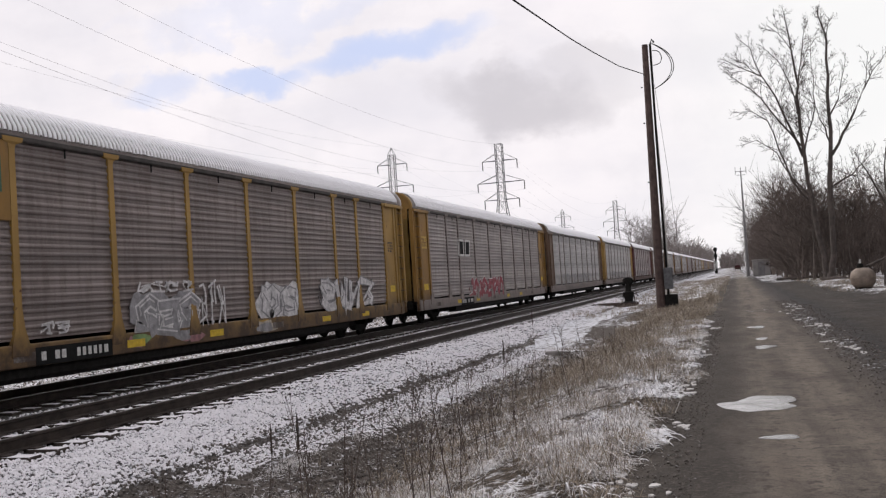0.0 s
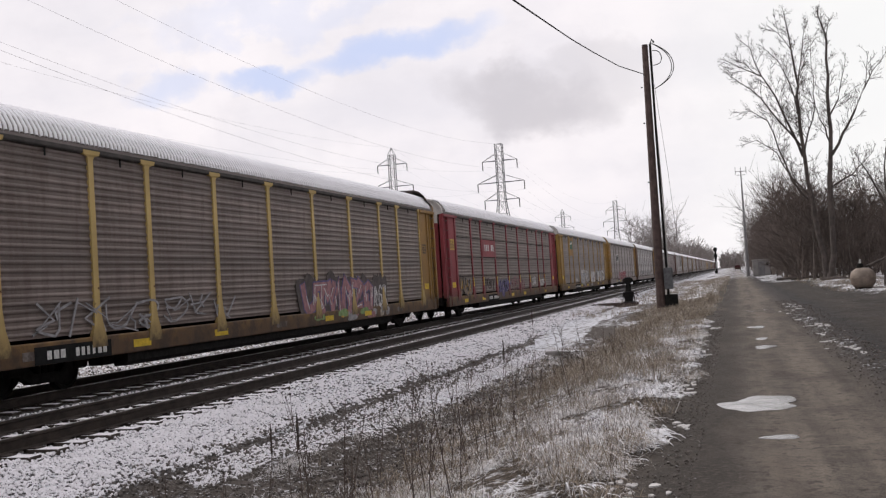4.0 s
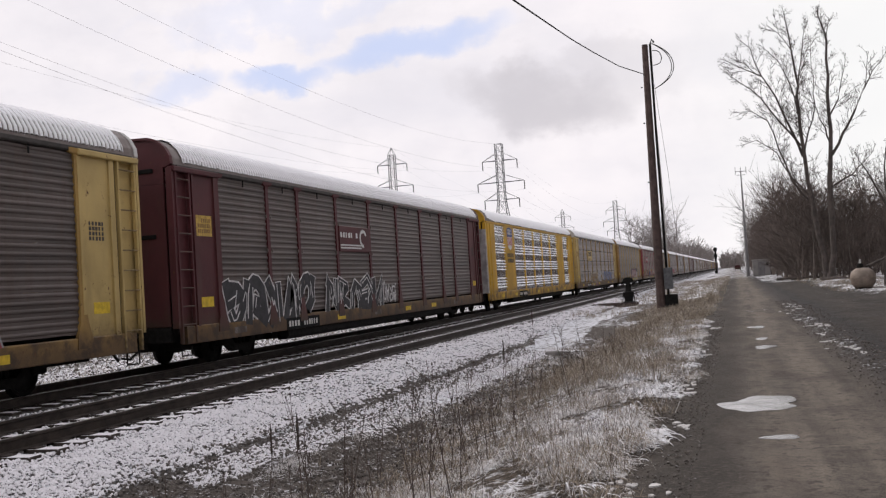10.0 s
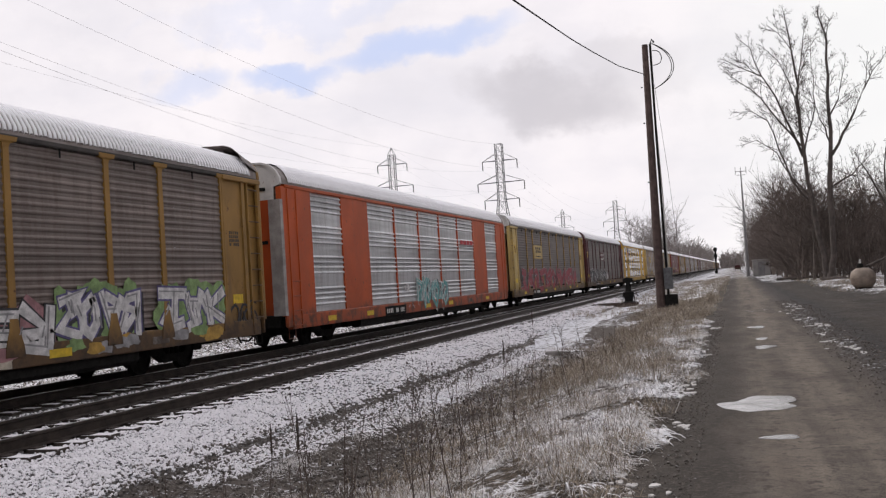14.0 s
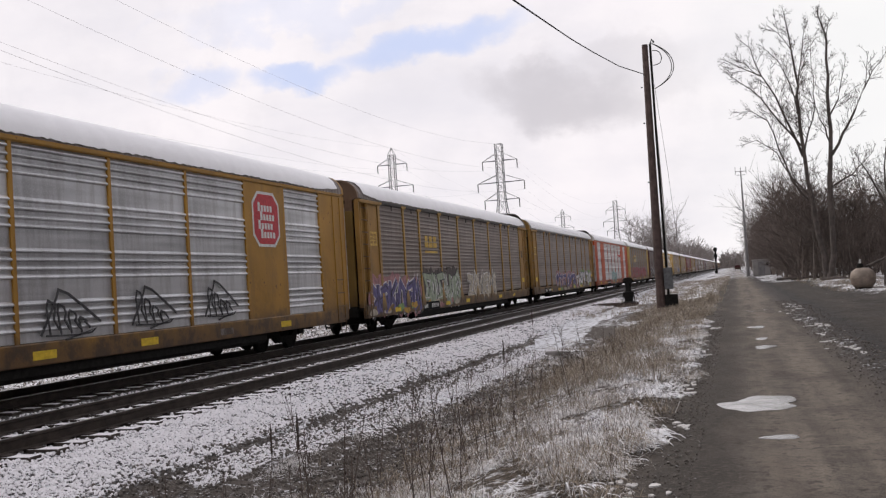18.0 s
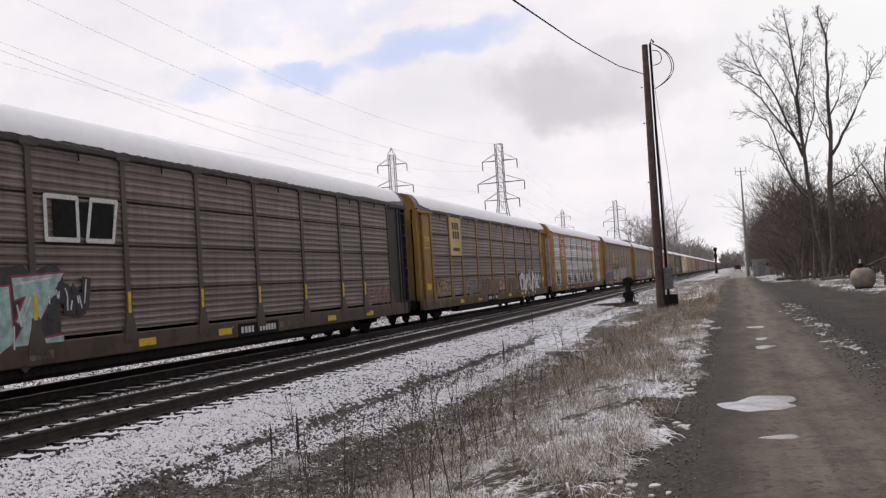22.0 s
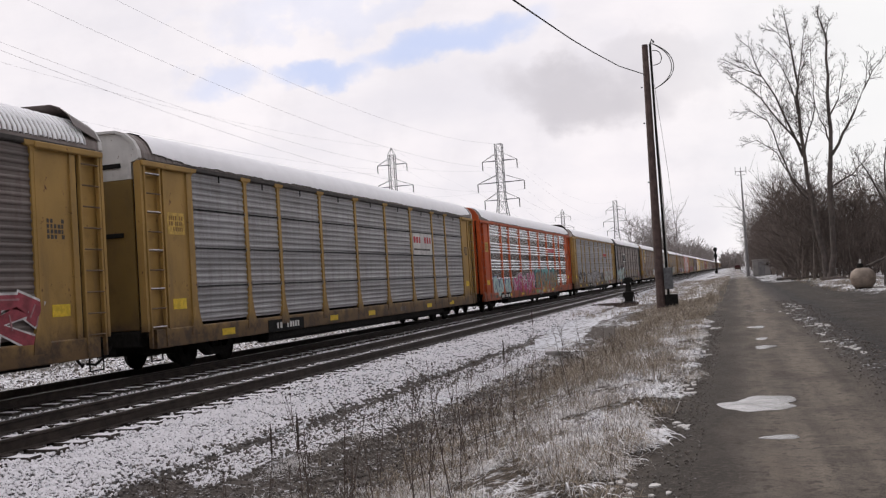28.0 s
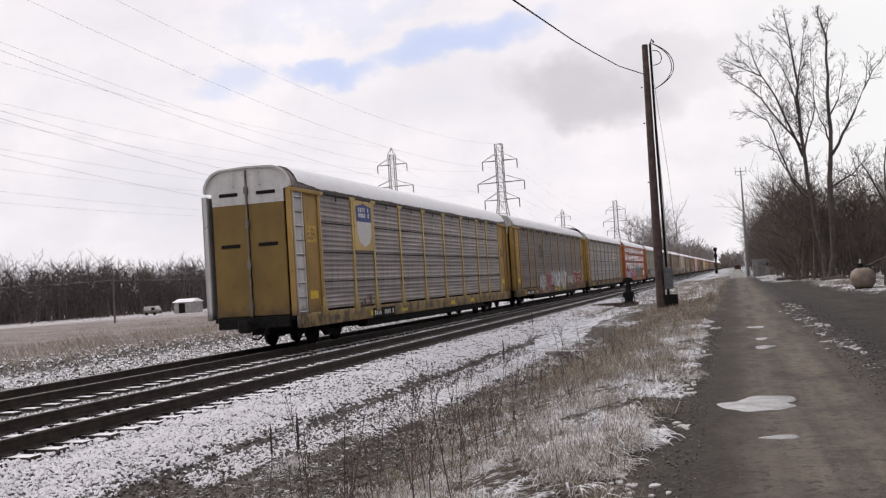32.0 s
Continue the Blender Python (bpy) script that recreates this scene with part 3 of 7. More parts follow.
def post_mesh():
    """A side post with flanges, flared out to the sill, and a gusset at its head."""
    g = Geo()
    ring = lambda z, x, w: [(1.50, -w, z), (x, -w, z), (x, -w + 0.02, z), (x, w - 0.02, z), (x, w, z), (1.50, w, z)]
    g.loft([ring(0.80, 1.592, 0.24), ring(0.98, 1.592, 0.22), ring(1.30, 1.582, 0.12), ring(1.65, 1.566, 0.085), ring(4.50, 1.566, 0.075), ring(4.58, 1.578, 0.10), ring(4.62, 1.60, 0.24), ring(4.70, 1.61, 0.26)])
    return g.mesh("post")


def slim_post_mesh():
    g = Geo()
    g.box(1.50, 1.562, -0.055, 0.055, 0.98, 4.66, 0.012)
    return g.mesh("post")


CHORD_PAINT = plain("dark_chord_paint", (0.05, 0.042, 0.038), 0.7, 0, 3, 0.35)
POST, SLIM = post_mesh(), slim_post_mesh()
SEAM_MESH = {}
for i in range(9):
    w = round(U[i + 1] - U[i], 2)
    if w not in SEAM_MESH:
        SEAM_MESH[w] = Geo().box(1.50, 1.556, 0.06, w - 0.06, -0.012, 0.012).mesh("seam_strip")
POST_MARK = Geo().box(1.572, 1.584, -0.05, 0.05, 1.42, 1.86, 0.003).mesh("post_reflector")
CLIP = Geo().box(1.55, 1.575, -0.03, 0.03, -0.05, 0.05, 0.008).mesh("clip")

SKIRT = Geo().strip([(1.10, 0.33), (1.38, 0.33), (1.48, 0.42), (1.48, 0.62), (1.10, 0.62)], U0 + 5.6, U1 - 5.6).mesh("sill_skirt")
HOOK = Geo().box(1.56, 1.585, -0.02, 0.02, 4.46, 4.63, 0.006).mesh("hook")
SILL = Geo().strip([(1.40, 0.595), (1.56, 0.595), (1.575, 0.615), (1.575, 0.985), (1.56, 1.01), (1.40, 1.01)], U0 + 0.3, U1 - 0.3).mesh("side_sill")
LOW_SILL = Geo().strip([(0.7, 0.38), (1.05, 0.38), (1.10, 0.46), (1.10, 0.66), (0.7, 0.66)], 6.5, 23.2).mesh("lower_sill")
REFLECTOR = Geo().box(1.575, 1.58, 0, 0.62, 0.70, 0.86).mesh("sill_reflector")
CHORD = Geo().strip([(1.44, 4.63), (1.57, 4.63), (1.60, 4.66), (1.60, 4.73), (1.52, 4.76), (1.44, 4.76)], U0 + 0.2, U1 - 0.2).mesh("top_chord")
ROOF_PROF = [(1.56, 4.73), (1.54, 4.91), (1.41, 5.12), (1.19, 5.29), (0.95, 5.365), (0.0, 5.40), (-0.95, 5.365), (-1.19, 5.29), (-1.41, 5.12), (-1.54, 4.91), (-1.56, 4.73)]


def plain_roof_mesh():
    """The roof of a far car: no ribs."""
    return Geo().loft([[(x, y, z) for x, z in ROOF_PROF] for y in (U0, U1)], False, False).mesh("roof")


def roof_mesh():
    """Corrugated roof: a rib across every 0.23 m."""
    rings = []
    n = int((U1 - U0) / 0.23)
    for i in range(n + 1):
        y = U0 + (U1 - U0) * i / n
        for d, lift in ((0.0, 0.0), (0.10, 0.0), (0.13, 0.016), (0.20, 0.016)):
            if y + d <= U1:
                rings.append([(x * (1 + lift * 0.5), y + d, z + lift) for x, z in ROOF_PROF])
    return Geo().loft(rings, False, False).mesh("roof")


def roof_snow_mesh(thin, step=0.115):
    """The snow on the roof: ragged lower edge, blown off the two ends; thin: on the shoulders it lies on the ribs alone."""
    rr = random.Random(5)
    rings = []
    prof = ROOF_PROF
    m = len(prof) - 1
    n = int((U1 - U0 - 0.9) / step)
    spans = ((0.0, 1), (0.50, 1), (0.60, 0), (0.94, 0)) if thin else ((0.0, 1),)
    for i in range(n + 1):
        for part_of, rib in spans:
            f = min(1.0, (i + part_of) / n)
            y = U0 + 0.45 + (U1 - U0 - 0.9) * f
            edge = min(1.0, min(f, 1 - f) * 16)
            lift = 0.030 + 0.03 * edge + 0.008 * (i % 2)
            low = 0.035 * rr.random() + 0.10 * (1 - edge) + 0.05 * max(0.0, noise.noise((y * 0.6, 3.0, 1.0)))
            ring = []
            for j, (x, z) in enumerate(prof):
                s = 1 if x > 0 else -1
                jj = min(j, m - j)
                if thin and jj <= 2:
                    out = 0.022 if rib else -0.012
                    ring.append((x + s * out, y, z + out * 0.8 + 0.06 * (jj == 0) + 0.03 * (jj == 0) * rr.random()))
                elif thin and jj == 3:
                    out = 0.030 if rib else 0.012
                    ring.append((x + s * out, y, z + out))
                elif j in (0, m):
                    ring.append((x + s * 0.035, y, z + 0.03 + low))
                else:
                    ring.append((x + s * 0.045 * min(1.0, abs(x)), y, z + lift * min(1.0, 0.3 + abs(z - 4.9) * 2) + 0.006 * rr.random()))
            rings.append(ring)
    return Geo().loft(rings, False, False).mesh("roof_snow", None, not thin)


ROOF, ROOF_SNOW, ROOF_THIN = roof_mesh(), roof_snow_mesh(False), roof_snow_mesh(True, 0.130)
FAR_ROOF, FAR_SNOW = plain_roof_mesh(), roof_snow_mesh(False, 0.6)
HOOD = Geo().loft([[(x * 1.012, y, z + 0.018) for x, z in ROOF_PROF] + [(x * 0.97, y, z - 0.035) for x, z in reversed(ROOF_PROF)] for y in (-0.06, 0.06)])
HOOD = HOOD.mesh("roof_end_band")
FAR_WALL = Geo()
FAR_WALL.box(-1.56, -1.50, U0 + 0.4, U1 - 0.4, 0.95, 4.72)
for u in U:
    FAR_WALL.box(-1.60, -1.55, u - 0.07, u + 0.07, 0.75, 4.70)
FAR_WALL = FAR_WALL.mesh("far_side_wall")
FLOOR = Geo().box(-1.45, 1.45, U0 + 0.1, U1 - 0.1, 0.86, 1.0)
FLOOR.box(-0.32, 0.32, U0 + 0.4, U1 - 0.4, 0.45, 0.9)
for i in range(9):
    FLOOR.box(-1.4, 1.4, 7.6 + i * 1.8, 7.75 + i * 1.8, 0.66, 0.88)
FLOOR = FLOOR.mesh("underframe")
FLAP = Geo()
FLAP.loft([[(x * k, y, z + h) for x, z in ROOF_PROF[1:6]] + [(x * k, y, z + h - 0.015) for x, z in reversed(ROOF_PROF[1:6])] for y, h, k in ((-0.75, 0.26, 1.0), (-0.5, 0.17, 1.01), (-0.2, 0.08, 1.015), (0.0, 0.025, 1.015))])
FLAP = FLAP.mesh("roof_end_flap")
DOOR_LOW = Geo().box(-1.30, -0.02, 0, 0.07, 1.02, 4.31, 0.02)
DOOR_LOW = DOOR_LOW.mesh("end_door")
TOPQ = [(-1.30, 4.31), (-0.02, 4.31), (-0.02, 5.40), (-0.93, 5.36), (-1.17, 5.285), (-1.39, 5.115), (-1.52, 4.91), (-1.53, 4.72), (-1.30, 4.68)]
DOOR_TOP = Geo().loft([[(x, y, z) for x, z in TOPQ] for y in (0.0, 0.07)]).mesh("end_door_top")
DOOR_BAR = Geo().box(-1.02, -0.34, -0.035, 0.0, -0.05, 0.05, 0.012).mesh("door_bar")
GREY_ROD = plain("grey_rod_paint", (0.16, 0.14, 0.12), 0.6, 0.2)
LOCK_ROD = Geo().tube([(0, -0.05, 1.0), (0, -0.05, 5.30)], 0.03, 6)
for z in (1.2, 2.4, 3.6, 4.6):
    LOCK_ROD.box(-0.06, 0.06, -0.09, 0.0, z, z + 0.22)
LOCK_ROD = LOCK_ROD.mesh("lock_rod")
CORNER = Geo().strip([(1.40, 0.98), (1.46, 0.98), (1.46, 4.66), (1.40, 4.66)], 0, 0.9)
CORNER.strip([(1.40, 0.98), (1.58, 0.98), (1.58, 4.66), (1.40, 4.66)], -0.03, 0.05)
CORNER = CORNER.mesh("corner_sheet")
# A solid strip, coloured black for the shadow in the gap by the ladder.
SHADE_STRIP = Geo().box(1.40, 1.475, 0.015, 0.15, 1.0, 4.60).mesh("gap_strip")
STILE = Geo().box(1.50, 1.60, -0.03, 0.03, 0.62, 4.62, 0.01).mesh("ladder_rail")
RUNG = Geo().tube([(1.585, 0.0, 0), (1.585, 0.56, 0)], 0.018, 6).mesh("rung")
RUNG_SNOW = Geo().box(1.565, 1.605, 0.02, 0.54, 0.015, 0.032).mesh("rung_snow")
FAR_SHEET = Geo().box(-1.64, -1.46, -0.06, 0.04, 0.95, 4.62, 0.01)
FAR_SHEET.box(-1.62, -1.585, -0.06, 0.55, 0.95, 4.62)
FAR_SHEET = FAR_SHEET.mesh("far_ladder_sheet")
HEAD_BAR = Geo().box(1.42, 1.64, 0, 1.95, 4.58, 4.70, 0.02).mesh("head_bar")
END_SHEET = Geo().loft([[(x, y, z) for x, y in ((1.48, 0), (1.575, 0), (1.575, 0.1), (1.53, 0.1), (1.53, 0.98), (1.575, 0.98), (1.575, 1.14), (1.48, 1.14))] for z in (0.98, 4.62)]).mesh("end_sheet")
WIDE_END = Geo().box(1.46, 1.57, 0, 1.95, 0.66, 4.68, 0.03).mesh("painted_end_wall")
SHIELD = Geo().loft([[(1.15, 0, 1.0), (1.56, 0, 1.0), (1.60, 0.1, 1.0), (1.20, 0.1, 1.0)], [(1.15, 0, 4.3), (1.56, 0, 4.3), (1.60, 0.1, 4.3), (1.20, 0.1, 4.3)]]).mesh("corner_shield")
STIRRUP = Geo()
STIRRUP.tube([(1.5, 0.0, 0.68), (1.5, 0.0, 0.34), (1.5, 0.42, 0.34), (1.5, 0.42, 0.68)], 0.022, 6)
STIRRUP = STIRRUP.mesh("stirrup_step")
COUPLER = Geo().box(-0.12, 0.12, -0.62, 0.4, 0.62, 0.86, 0.03)
COUPLER.box(-0.2, 0.2, -0.66, -0.36, 0.56, 0.94, 0.06)
COUPLER.box(-1.3, 1.3, 0.0, 0.18, 0.66, 1.0, 0.03)
COUPLER = COUPLER.mesh("coupler")
HOSE = Geo().tube([(0.5, 0.0, 0.7), (0.5, -0.2, 0.52), (0.42, -0.45, 0.36), (0.30, -0.62, 0.40)], 0.03, 6).mesh("brake_hose")
PLATE = Geo().box(1.574, 1.586, 0, 2.2, 0.60, 0.93, 0.004).mesh("number_plate")
WHEEL = Geo().lathe([(0.12, -0.07), (0.40, -0.07), (0.44, -0.05), (0.455, -0.04), (0.42, 0.0), (0.415, 0.06), (0.36, 0.07), (0.33, 0.03), (0.16, 0.02), (0.14, 0.09), (0.02, 0.09)], 16, (0, 0, 0), 0).mesh("wheel")
SIDE_FRAME = Geo().plate([(-1.15, 0.52), (-0.62, 0.60), (-0.35, 0.34), (0.35, 0.34), (0.62, 0.60), (1.15, 0.52), (1.15, 0.36), (0.75, 0.36), (0.42, 0.16), (-0.42, 0.16), (-0.75, 0.36), (-1.15, 0.36)], -0.08, 0.10)
for a in (-0.18, 0.0, 0.18):
    SIDE_FRAME.lathe([(0.07, 0.26), (0.07, 0.55)], 8, (0.0, a, 0))
SIDE_FRAME.box(-0.10, 0.14, -1.12, -0.72, 0.34, 0.56, 0.03)
SIDE_FRAME.box(-0.10, 0.14, 0.72, 1.12, 0.34, 0.56, 0.03)
SIDE_FRAME = SIDE_FRAME.mesh("side_frame")
AXLE = Geo().tube([(-0.75, 0, 0), (0.75, 0, 0)], 0.09, 8).mesh("axle")
BOLSTER = Geo().box(-1.0, 1.0, -0.22, 0.22, 0.42, 0.72, 0.03).mesh("bolster")


def stroke(g, pts, w, x0, x1):
    """A brush stroke along points in y and z, with round ends."""
    for n, ((ya, za), (yb, zb)) in enumerate(zip(pts, pts[1:])):
        d = math.hypot(yb - ya, zb - za) or 1e-6
        ey, ez = (yb - ya) / d, (zb - za) / d
        out = []
        for k in range(5):
            t = math.pi / 2 + math.pi * k / 4
            out.append((ya + w * (ey * math.cos(t) - ez * math.sin(t)), za + w * (ez * math.cos(t) + ey * math.sin(t))))
        for k in range(5):
            t = -math.pi / 2 + math.pi * k / 4
            out.append((yb + w * (ey * math.cos(t) - ez * math.sin(t)), zb + w * (ez * math.cos(t) + ey * math.sin(t))))
        g.plate(out, x0, x1 + 0.0003 * n)


def band_stroke(g, pts, w, x0, x1, reach=0.6):
    """A mitred band of even width along points in y and z, as one piece with square ends."""
    p = [Vector(q) for q in pts]
    d = [(b - a).normalized() if (b - a).length > 1e-6 else Vector((1, 0)) for a, b in zip(p, p[1:])]
    p[0] = p[0] - d[0] * w * reach
    p[-1] = p[-1] + d[-1] * w * reach
    rings = []
    for i, q in enumerate(p):
        a, b = d[max(i - 1, 0)], d[min(i, len(d) - 1)]
        m = a + b
        m = m.normalized() if m.length > 0.2 else b
        n = Vector((-m.y, m.x))
        k = w * min(1.7, 1.0 / max(0.35, m.dot(b)))
        l, r = q + n * k, q - n * k
        rings.append([(x0, l.x, l.y), (x1, l.x, l.y), (x1, r.x, r.y), (x0, r.x, r.y)])
    g.loft(rings)


def blob(rr, cy, cz, ry, rz, k, n=22):
    """The soft outline of a sprayed cloud."""
    ph = [rr.uniform(0, 6.28) for _ in range(4)]
    out = []
    for i in range(n):
        t = 2 * math.pi * i / n
        s = max(abs(math.cos(t)), abs(math.sin(t)))
        f = (0.6 + 0.35 / s) * (0.95 + 0.12 * math.sin(3 * t + ph[0]) + 0.09 * math.sin(5 * t + ph[1]) + 0.06 * math.sin(9 * t + ph[2]))
        out.append((cy + ry * f * math.cos(t) * k, cz + rz * f * math.sin(t) * k))
    return out


# strokes of abstract painted forms, in a unit square
FORMS = [
    [[(0.9, 0.85), (0.5, 1.0), (0.1, 0.78), (0.3, 0.52), (0.75, 0.45), (0.9, 0.2), (0.5, 0.0), (0.05, 0.15)]],
    [[(0.05, 0.0), (0.45, 1.0), (0.95, 0.0)], [(0.25, 0.36), (0.75, 0.36)]],
    [[(0.1, 0.0), (0.12, 1.0), (0.75, 0.95), (0.85, 0.65), (0.2, 0.48), (0.95, 0.0)]],
    [[(0.1, 0.0), (0.1, 1.0)], [(0.9, 1.0), (0.2, 0.45), (0.95, 0.0)]],
    [[(0.5, 1.0), (0.1, 0.75), (0.1, 0.25), (0.5, 0.0), (0.9, 0.25), (0.9, 0.75), (0.5, 1.0)]],
    [[(0.9, 0.95), (0.1, 1.0), (0.12, 0.5), (0.1, 0.02), (0.95, 0.05)], [(0.15, 0.52), (0.75, 0.55)]],
    [[(0.08, 0.0), (0.12, 1.0), (0.85, 0.05), (0.92, 1.0)]],
    [[(0.05, 1.0), (0.28, 0.0), (0.5, 0.7), (0.72, 0.0), (0.98, 1.0)]],
    [[(0.05, 0.95), (0.95, 1.0), (0.1, 0.05), (0.98, 0.0)]],
    [[(0.05, 1.0), (0.95, 0.95)], [(0.5, 0.95), (0.45, 0.0)], [(0.25, 0.02), (0.7, 0.05)]],
    [[(0.9, 0.8), (0.55, 1.0), (0.12, 0.7), (0.12, 0.3), (0.5, 0.0), (0.95, 0.15)], [(0.5, 0.45), (0.95, 0.42), (0.93, 0.1)]],
    [[(0.1, 1.0), (0.15, 0.3), (0.5, 0.0), (0.85, 0.3), (0.9, 1.0)]],
]


def rounded(pts):
    """Corners cut once, so that a stroke bends as an arm swings."""
    if len(pts) < 3:
        return pts
    out = [pts[0]]
    for (a, b), (c, d) in zip(pts, pts[1:]):
        out += [(0.75 * a + 0.25 * c, 0.75 * b + 0.25 * d), (0.25 * a + 0.75 * c, 0.25 * b + 0.75 * d)]
    return out[:1] + out[2:-2] + [pts[-1]]


INK = {"white": "grey", "grey": "white", "black": "white", "aqua": "white", "teal": "white", "rose": "white", "violet": "black", "cream": "grey", "tan": "gold", "red": "rose", "magenta": "white", "green": "cream", "blue": "grey", "brown": "tan", "sage": "white", "mist": "blush"}


def graffiti(car, u0, u1, z0, z1, fill, line, n, halo=None, seed=0, face=1.565, block=None):
    """A painted tag of abstract letter-like forms: sprayed cloud, block shade, outline, fill and inner lines; without fill a scrawl."""
    rr = random.Random(seed)
    n = max(2, n)
    w, h = (u1 - u0) / n, z1 - z0
    if halo:
        for i in range(n):
            part("graffiti_halo", Geo().plate(blob(rr, u0 + (i + 0.5) * w, (z0 + z1) / 2 + rr.uniform(-0.05, 0.12) * h, 0.72 * w, 0.62 * h, 1.0), face - 0.008, face + 0.0006 * (i % 3)), SPRAY[halo], car)
        for i in range(n + 2):
            a, b = rr.uniform(u0, u1), rr.uniform(0.72, 0.9)
            part("graffiti_patch", Geo().plate(blob(rr, a, b, 0.45 * w, 0.13, 1.0, 14), 1.57, 1.5765 + 0.0006 * (i % 5)), SPRAY[rr.choice(("rose", "gold", "green", "cream", "grey"))], car)
    last = -1
    slant = rr.uniform(-0.08, 0.2)
    soft = rr.random() < 0.35
    for i in range(n):
        pick = rr.randrange(len(FORMS))
        while pick == last:
            pick = rr.randrange(len(FORMS))
        last = pick
        base = u0 + (i + 0.02) * w
        lo, hi = z0 + rr.uniform(0.0, 0.10) * h, z1 - rr.uniform(0.0, 0.14) * h
        wide = w * rr.uniform(1.0, 1.3)
        fx, fz = rr.random() < 0.5, rr.random() < 0.5
        jit = [[((1 - a if fx else a) + rr.uniform(-0.14, 0.14), (1 - b if fz else b) + rr.uniform(-0.10, 0.10)) for a, b in st] for st in FORMS[pick]]
        a, b = rr.random(), rr.choice((0.0, 1.0))
        jit.append([(a, 0.5), (a + rr.uniform(-0.3, 0.3), 0.2 + 0.6 * b), (a + rr.uniform(-0.5, 0.5), b)])
        strokes = [[(base + wide * (0.10 + 0.8 * a) + slant * (b - 0.5) * h * 0.5, lo + (0.10 + 0.80 * b) * (hi - lo)) for a, b in st] for st in jit]
        if soft or not fill:
            strokes = [rounded(st) for st in strokes]
        dx = 0.0025 * (i % 2)
        fat = min(0.125 * h, 0.16 * w) * rr.uniform(0.9, 1.15)
        if fill:
            if block:
                g = Geo()
                for c, st in enumerate(strokes):
                    band_stroke(g, [(a + 0.09 * h, b - 0.07 * h) for a, b in st], fat * 1.2, face - 0.006, face + 0.001 + dx + 0.0006 * c)
                part("graffiti_block", g, SPRAY[block], car)["kind"] = "stuff"
            g, f, inner = Geo(), Geo(), Geo()
            for c, st in enumerate(strokes):
                band_stroke(g, st, fat + 0.042, face - 0.006, face + 0.004 + dx + 0.0008 * c)
                band_stroke(f, st, fat - 0.004, face - 0.006, face + 0.009 + dx + 0.0008 * c)
                band_stroke(inner, [(a - 0.3 * fat, b + 0.35 * fat) for a, b in st[: max(2, len(st) // 2)]], 0.018, face - 0.006, face + 0.014 + dx + 0.0008 * c)
            for c in range(2):
                a, b = base + wide * rr.random(), lo + (hi - lo) * rr.uniform(0.1, 0.6)
                band_stroke(inner, [(a, b), (a + rr.uniform(-0.2, 0.2) * w, b + rr.uniform(0.15, 0.4) * h)], 0.016, face - 0.006, face + 0.018 + dx + 0.0008 * c)
            edge = part("graffiti", g, SPRAY[line], car)
            edge["kind"] = "stuff"
            part("graffiti_fill", f, SPRAY[fill], edge)["kind"] = "stuff"
            part("graffiti_stroke", inner, SPRAY[INK[fill]], edge)["kind"] = "stuff"
        else:
            g = Geo()
            for c, st in enumerate(strokes):
                band_stroke(g, st, 0.020 + 0.010 * rr.random(), face - 0.006, face + 0.004 + dx + 0.0008 * c)
            q = [(base + wide * rr.random(), lo + (hi - lo) * rr.random()) for _ in range(4)]
            band_stroke(g, rounded(q), 0.014, face - 0.006, face + 0.009 + dx)
            part("graffiti", g, SPRAY[line], car)["kind"] = "stuff"


def tent(car, u0, u1, z0, z1, seed):
    """A black scrawl wound round a leaning triangle with a flourish below."""
    rr = random.Random(seed)
    g = Geo()
    w, h = u1 - u0, z1 - z0
    tip = u0 + 0.33 * w
    band_stroke(g, rounded([(u0 + 0.02 * w, z0 + 0.12 * h), (tip - 0.06 * w, z0 + 0.75 * h), (tip, z1), (u1 - 0.1 * w, z0 + 0.42 * h), (u1, z0 + 0.3 * h)]), 0.026, 1.558, 1.568)
    for k in range(4):
        a = u0 + w * (0.16 + 0.17 * k)
        top = z0 + h * (0.9 - 0.14 * k) * rr.uniform(0.8, 1.0)
        band_stroke(g, rounded([(a, z0 + 0.12 * h), (a - 0.06 * w, top), (a + 0.10 * w, top - 0.1 * h), (a + 0.05 * w, z0 + 0.3 * h), (a + 0.14 * w, z0 + 0.2 * h)]), 0.021, 1.558, 1.570 + 0.0008 * k)
    band_stroke(g, rounded([(u0 + 0.1 * w, z0 + 0.1 * h), (u1 - 0.2 * w, z0 + 0.06 * h), (u1 - 0.05 * w, z0 + 0.2 * h), (u0 + 0.4 * w, z0)]), 0.018, 1.558, 1.575)
    part("graffiti", g, SPRAY["black"], car)["kind"] = "stuff"


def bars(parent, u0, u1, z0, z1, material, n, face, name="stencil_bar", seed=1, rows=1):
    """A line of writing that cannot be read, or a mark: n upright bars."""
    rr = random.Random(seed)
    g = Geo()
    hz = (z1 - z0) / rows
    for r in range(rows):
        w = (u1 - u0) / n
        for i in range(n):
            if rr.random() < 0.9:
                a = u0 + i * w
                g.box(face, face + 0.004, a + 0.1 * w, a + w * rr.uniform(0.55, 0.85), z0 + r * hz + 0.12 * hz, z0 + (r + 1) * hz - 0.12 * hz)
    o = part(name, g, material, parent)
    o["kind"] = "stuff"
    return o


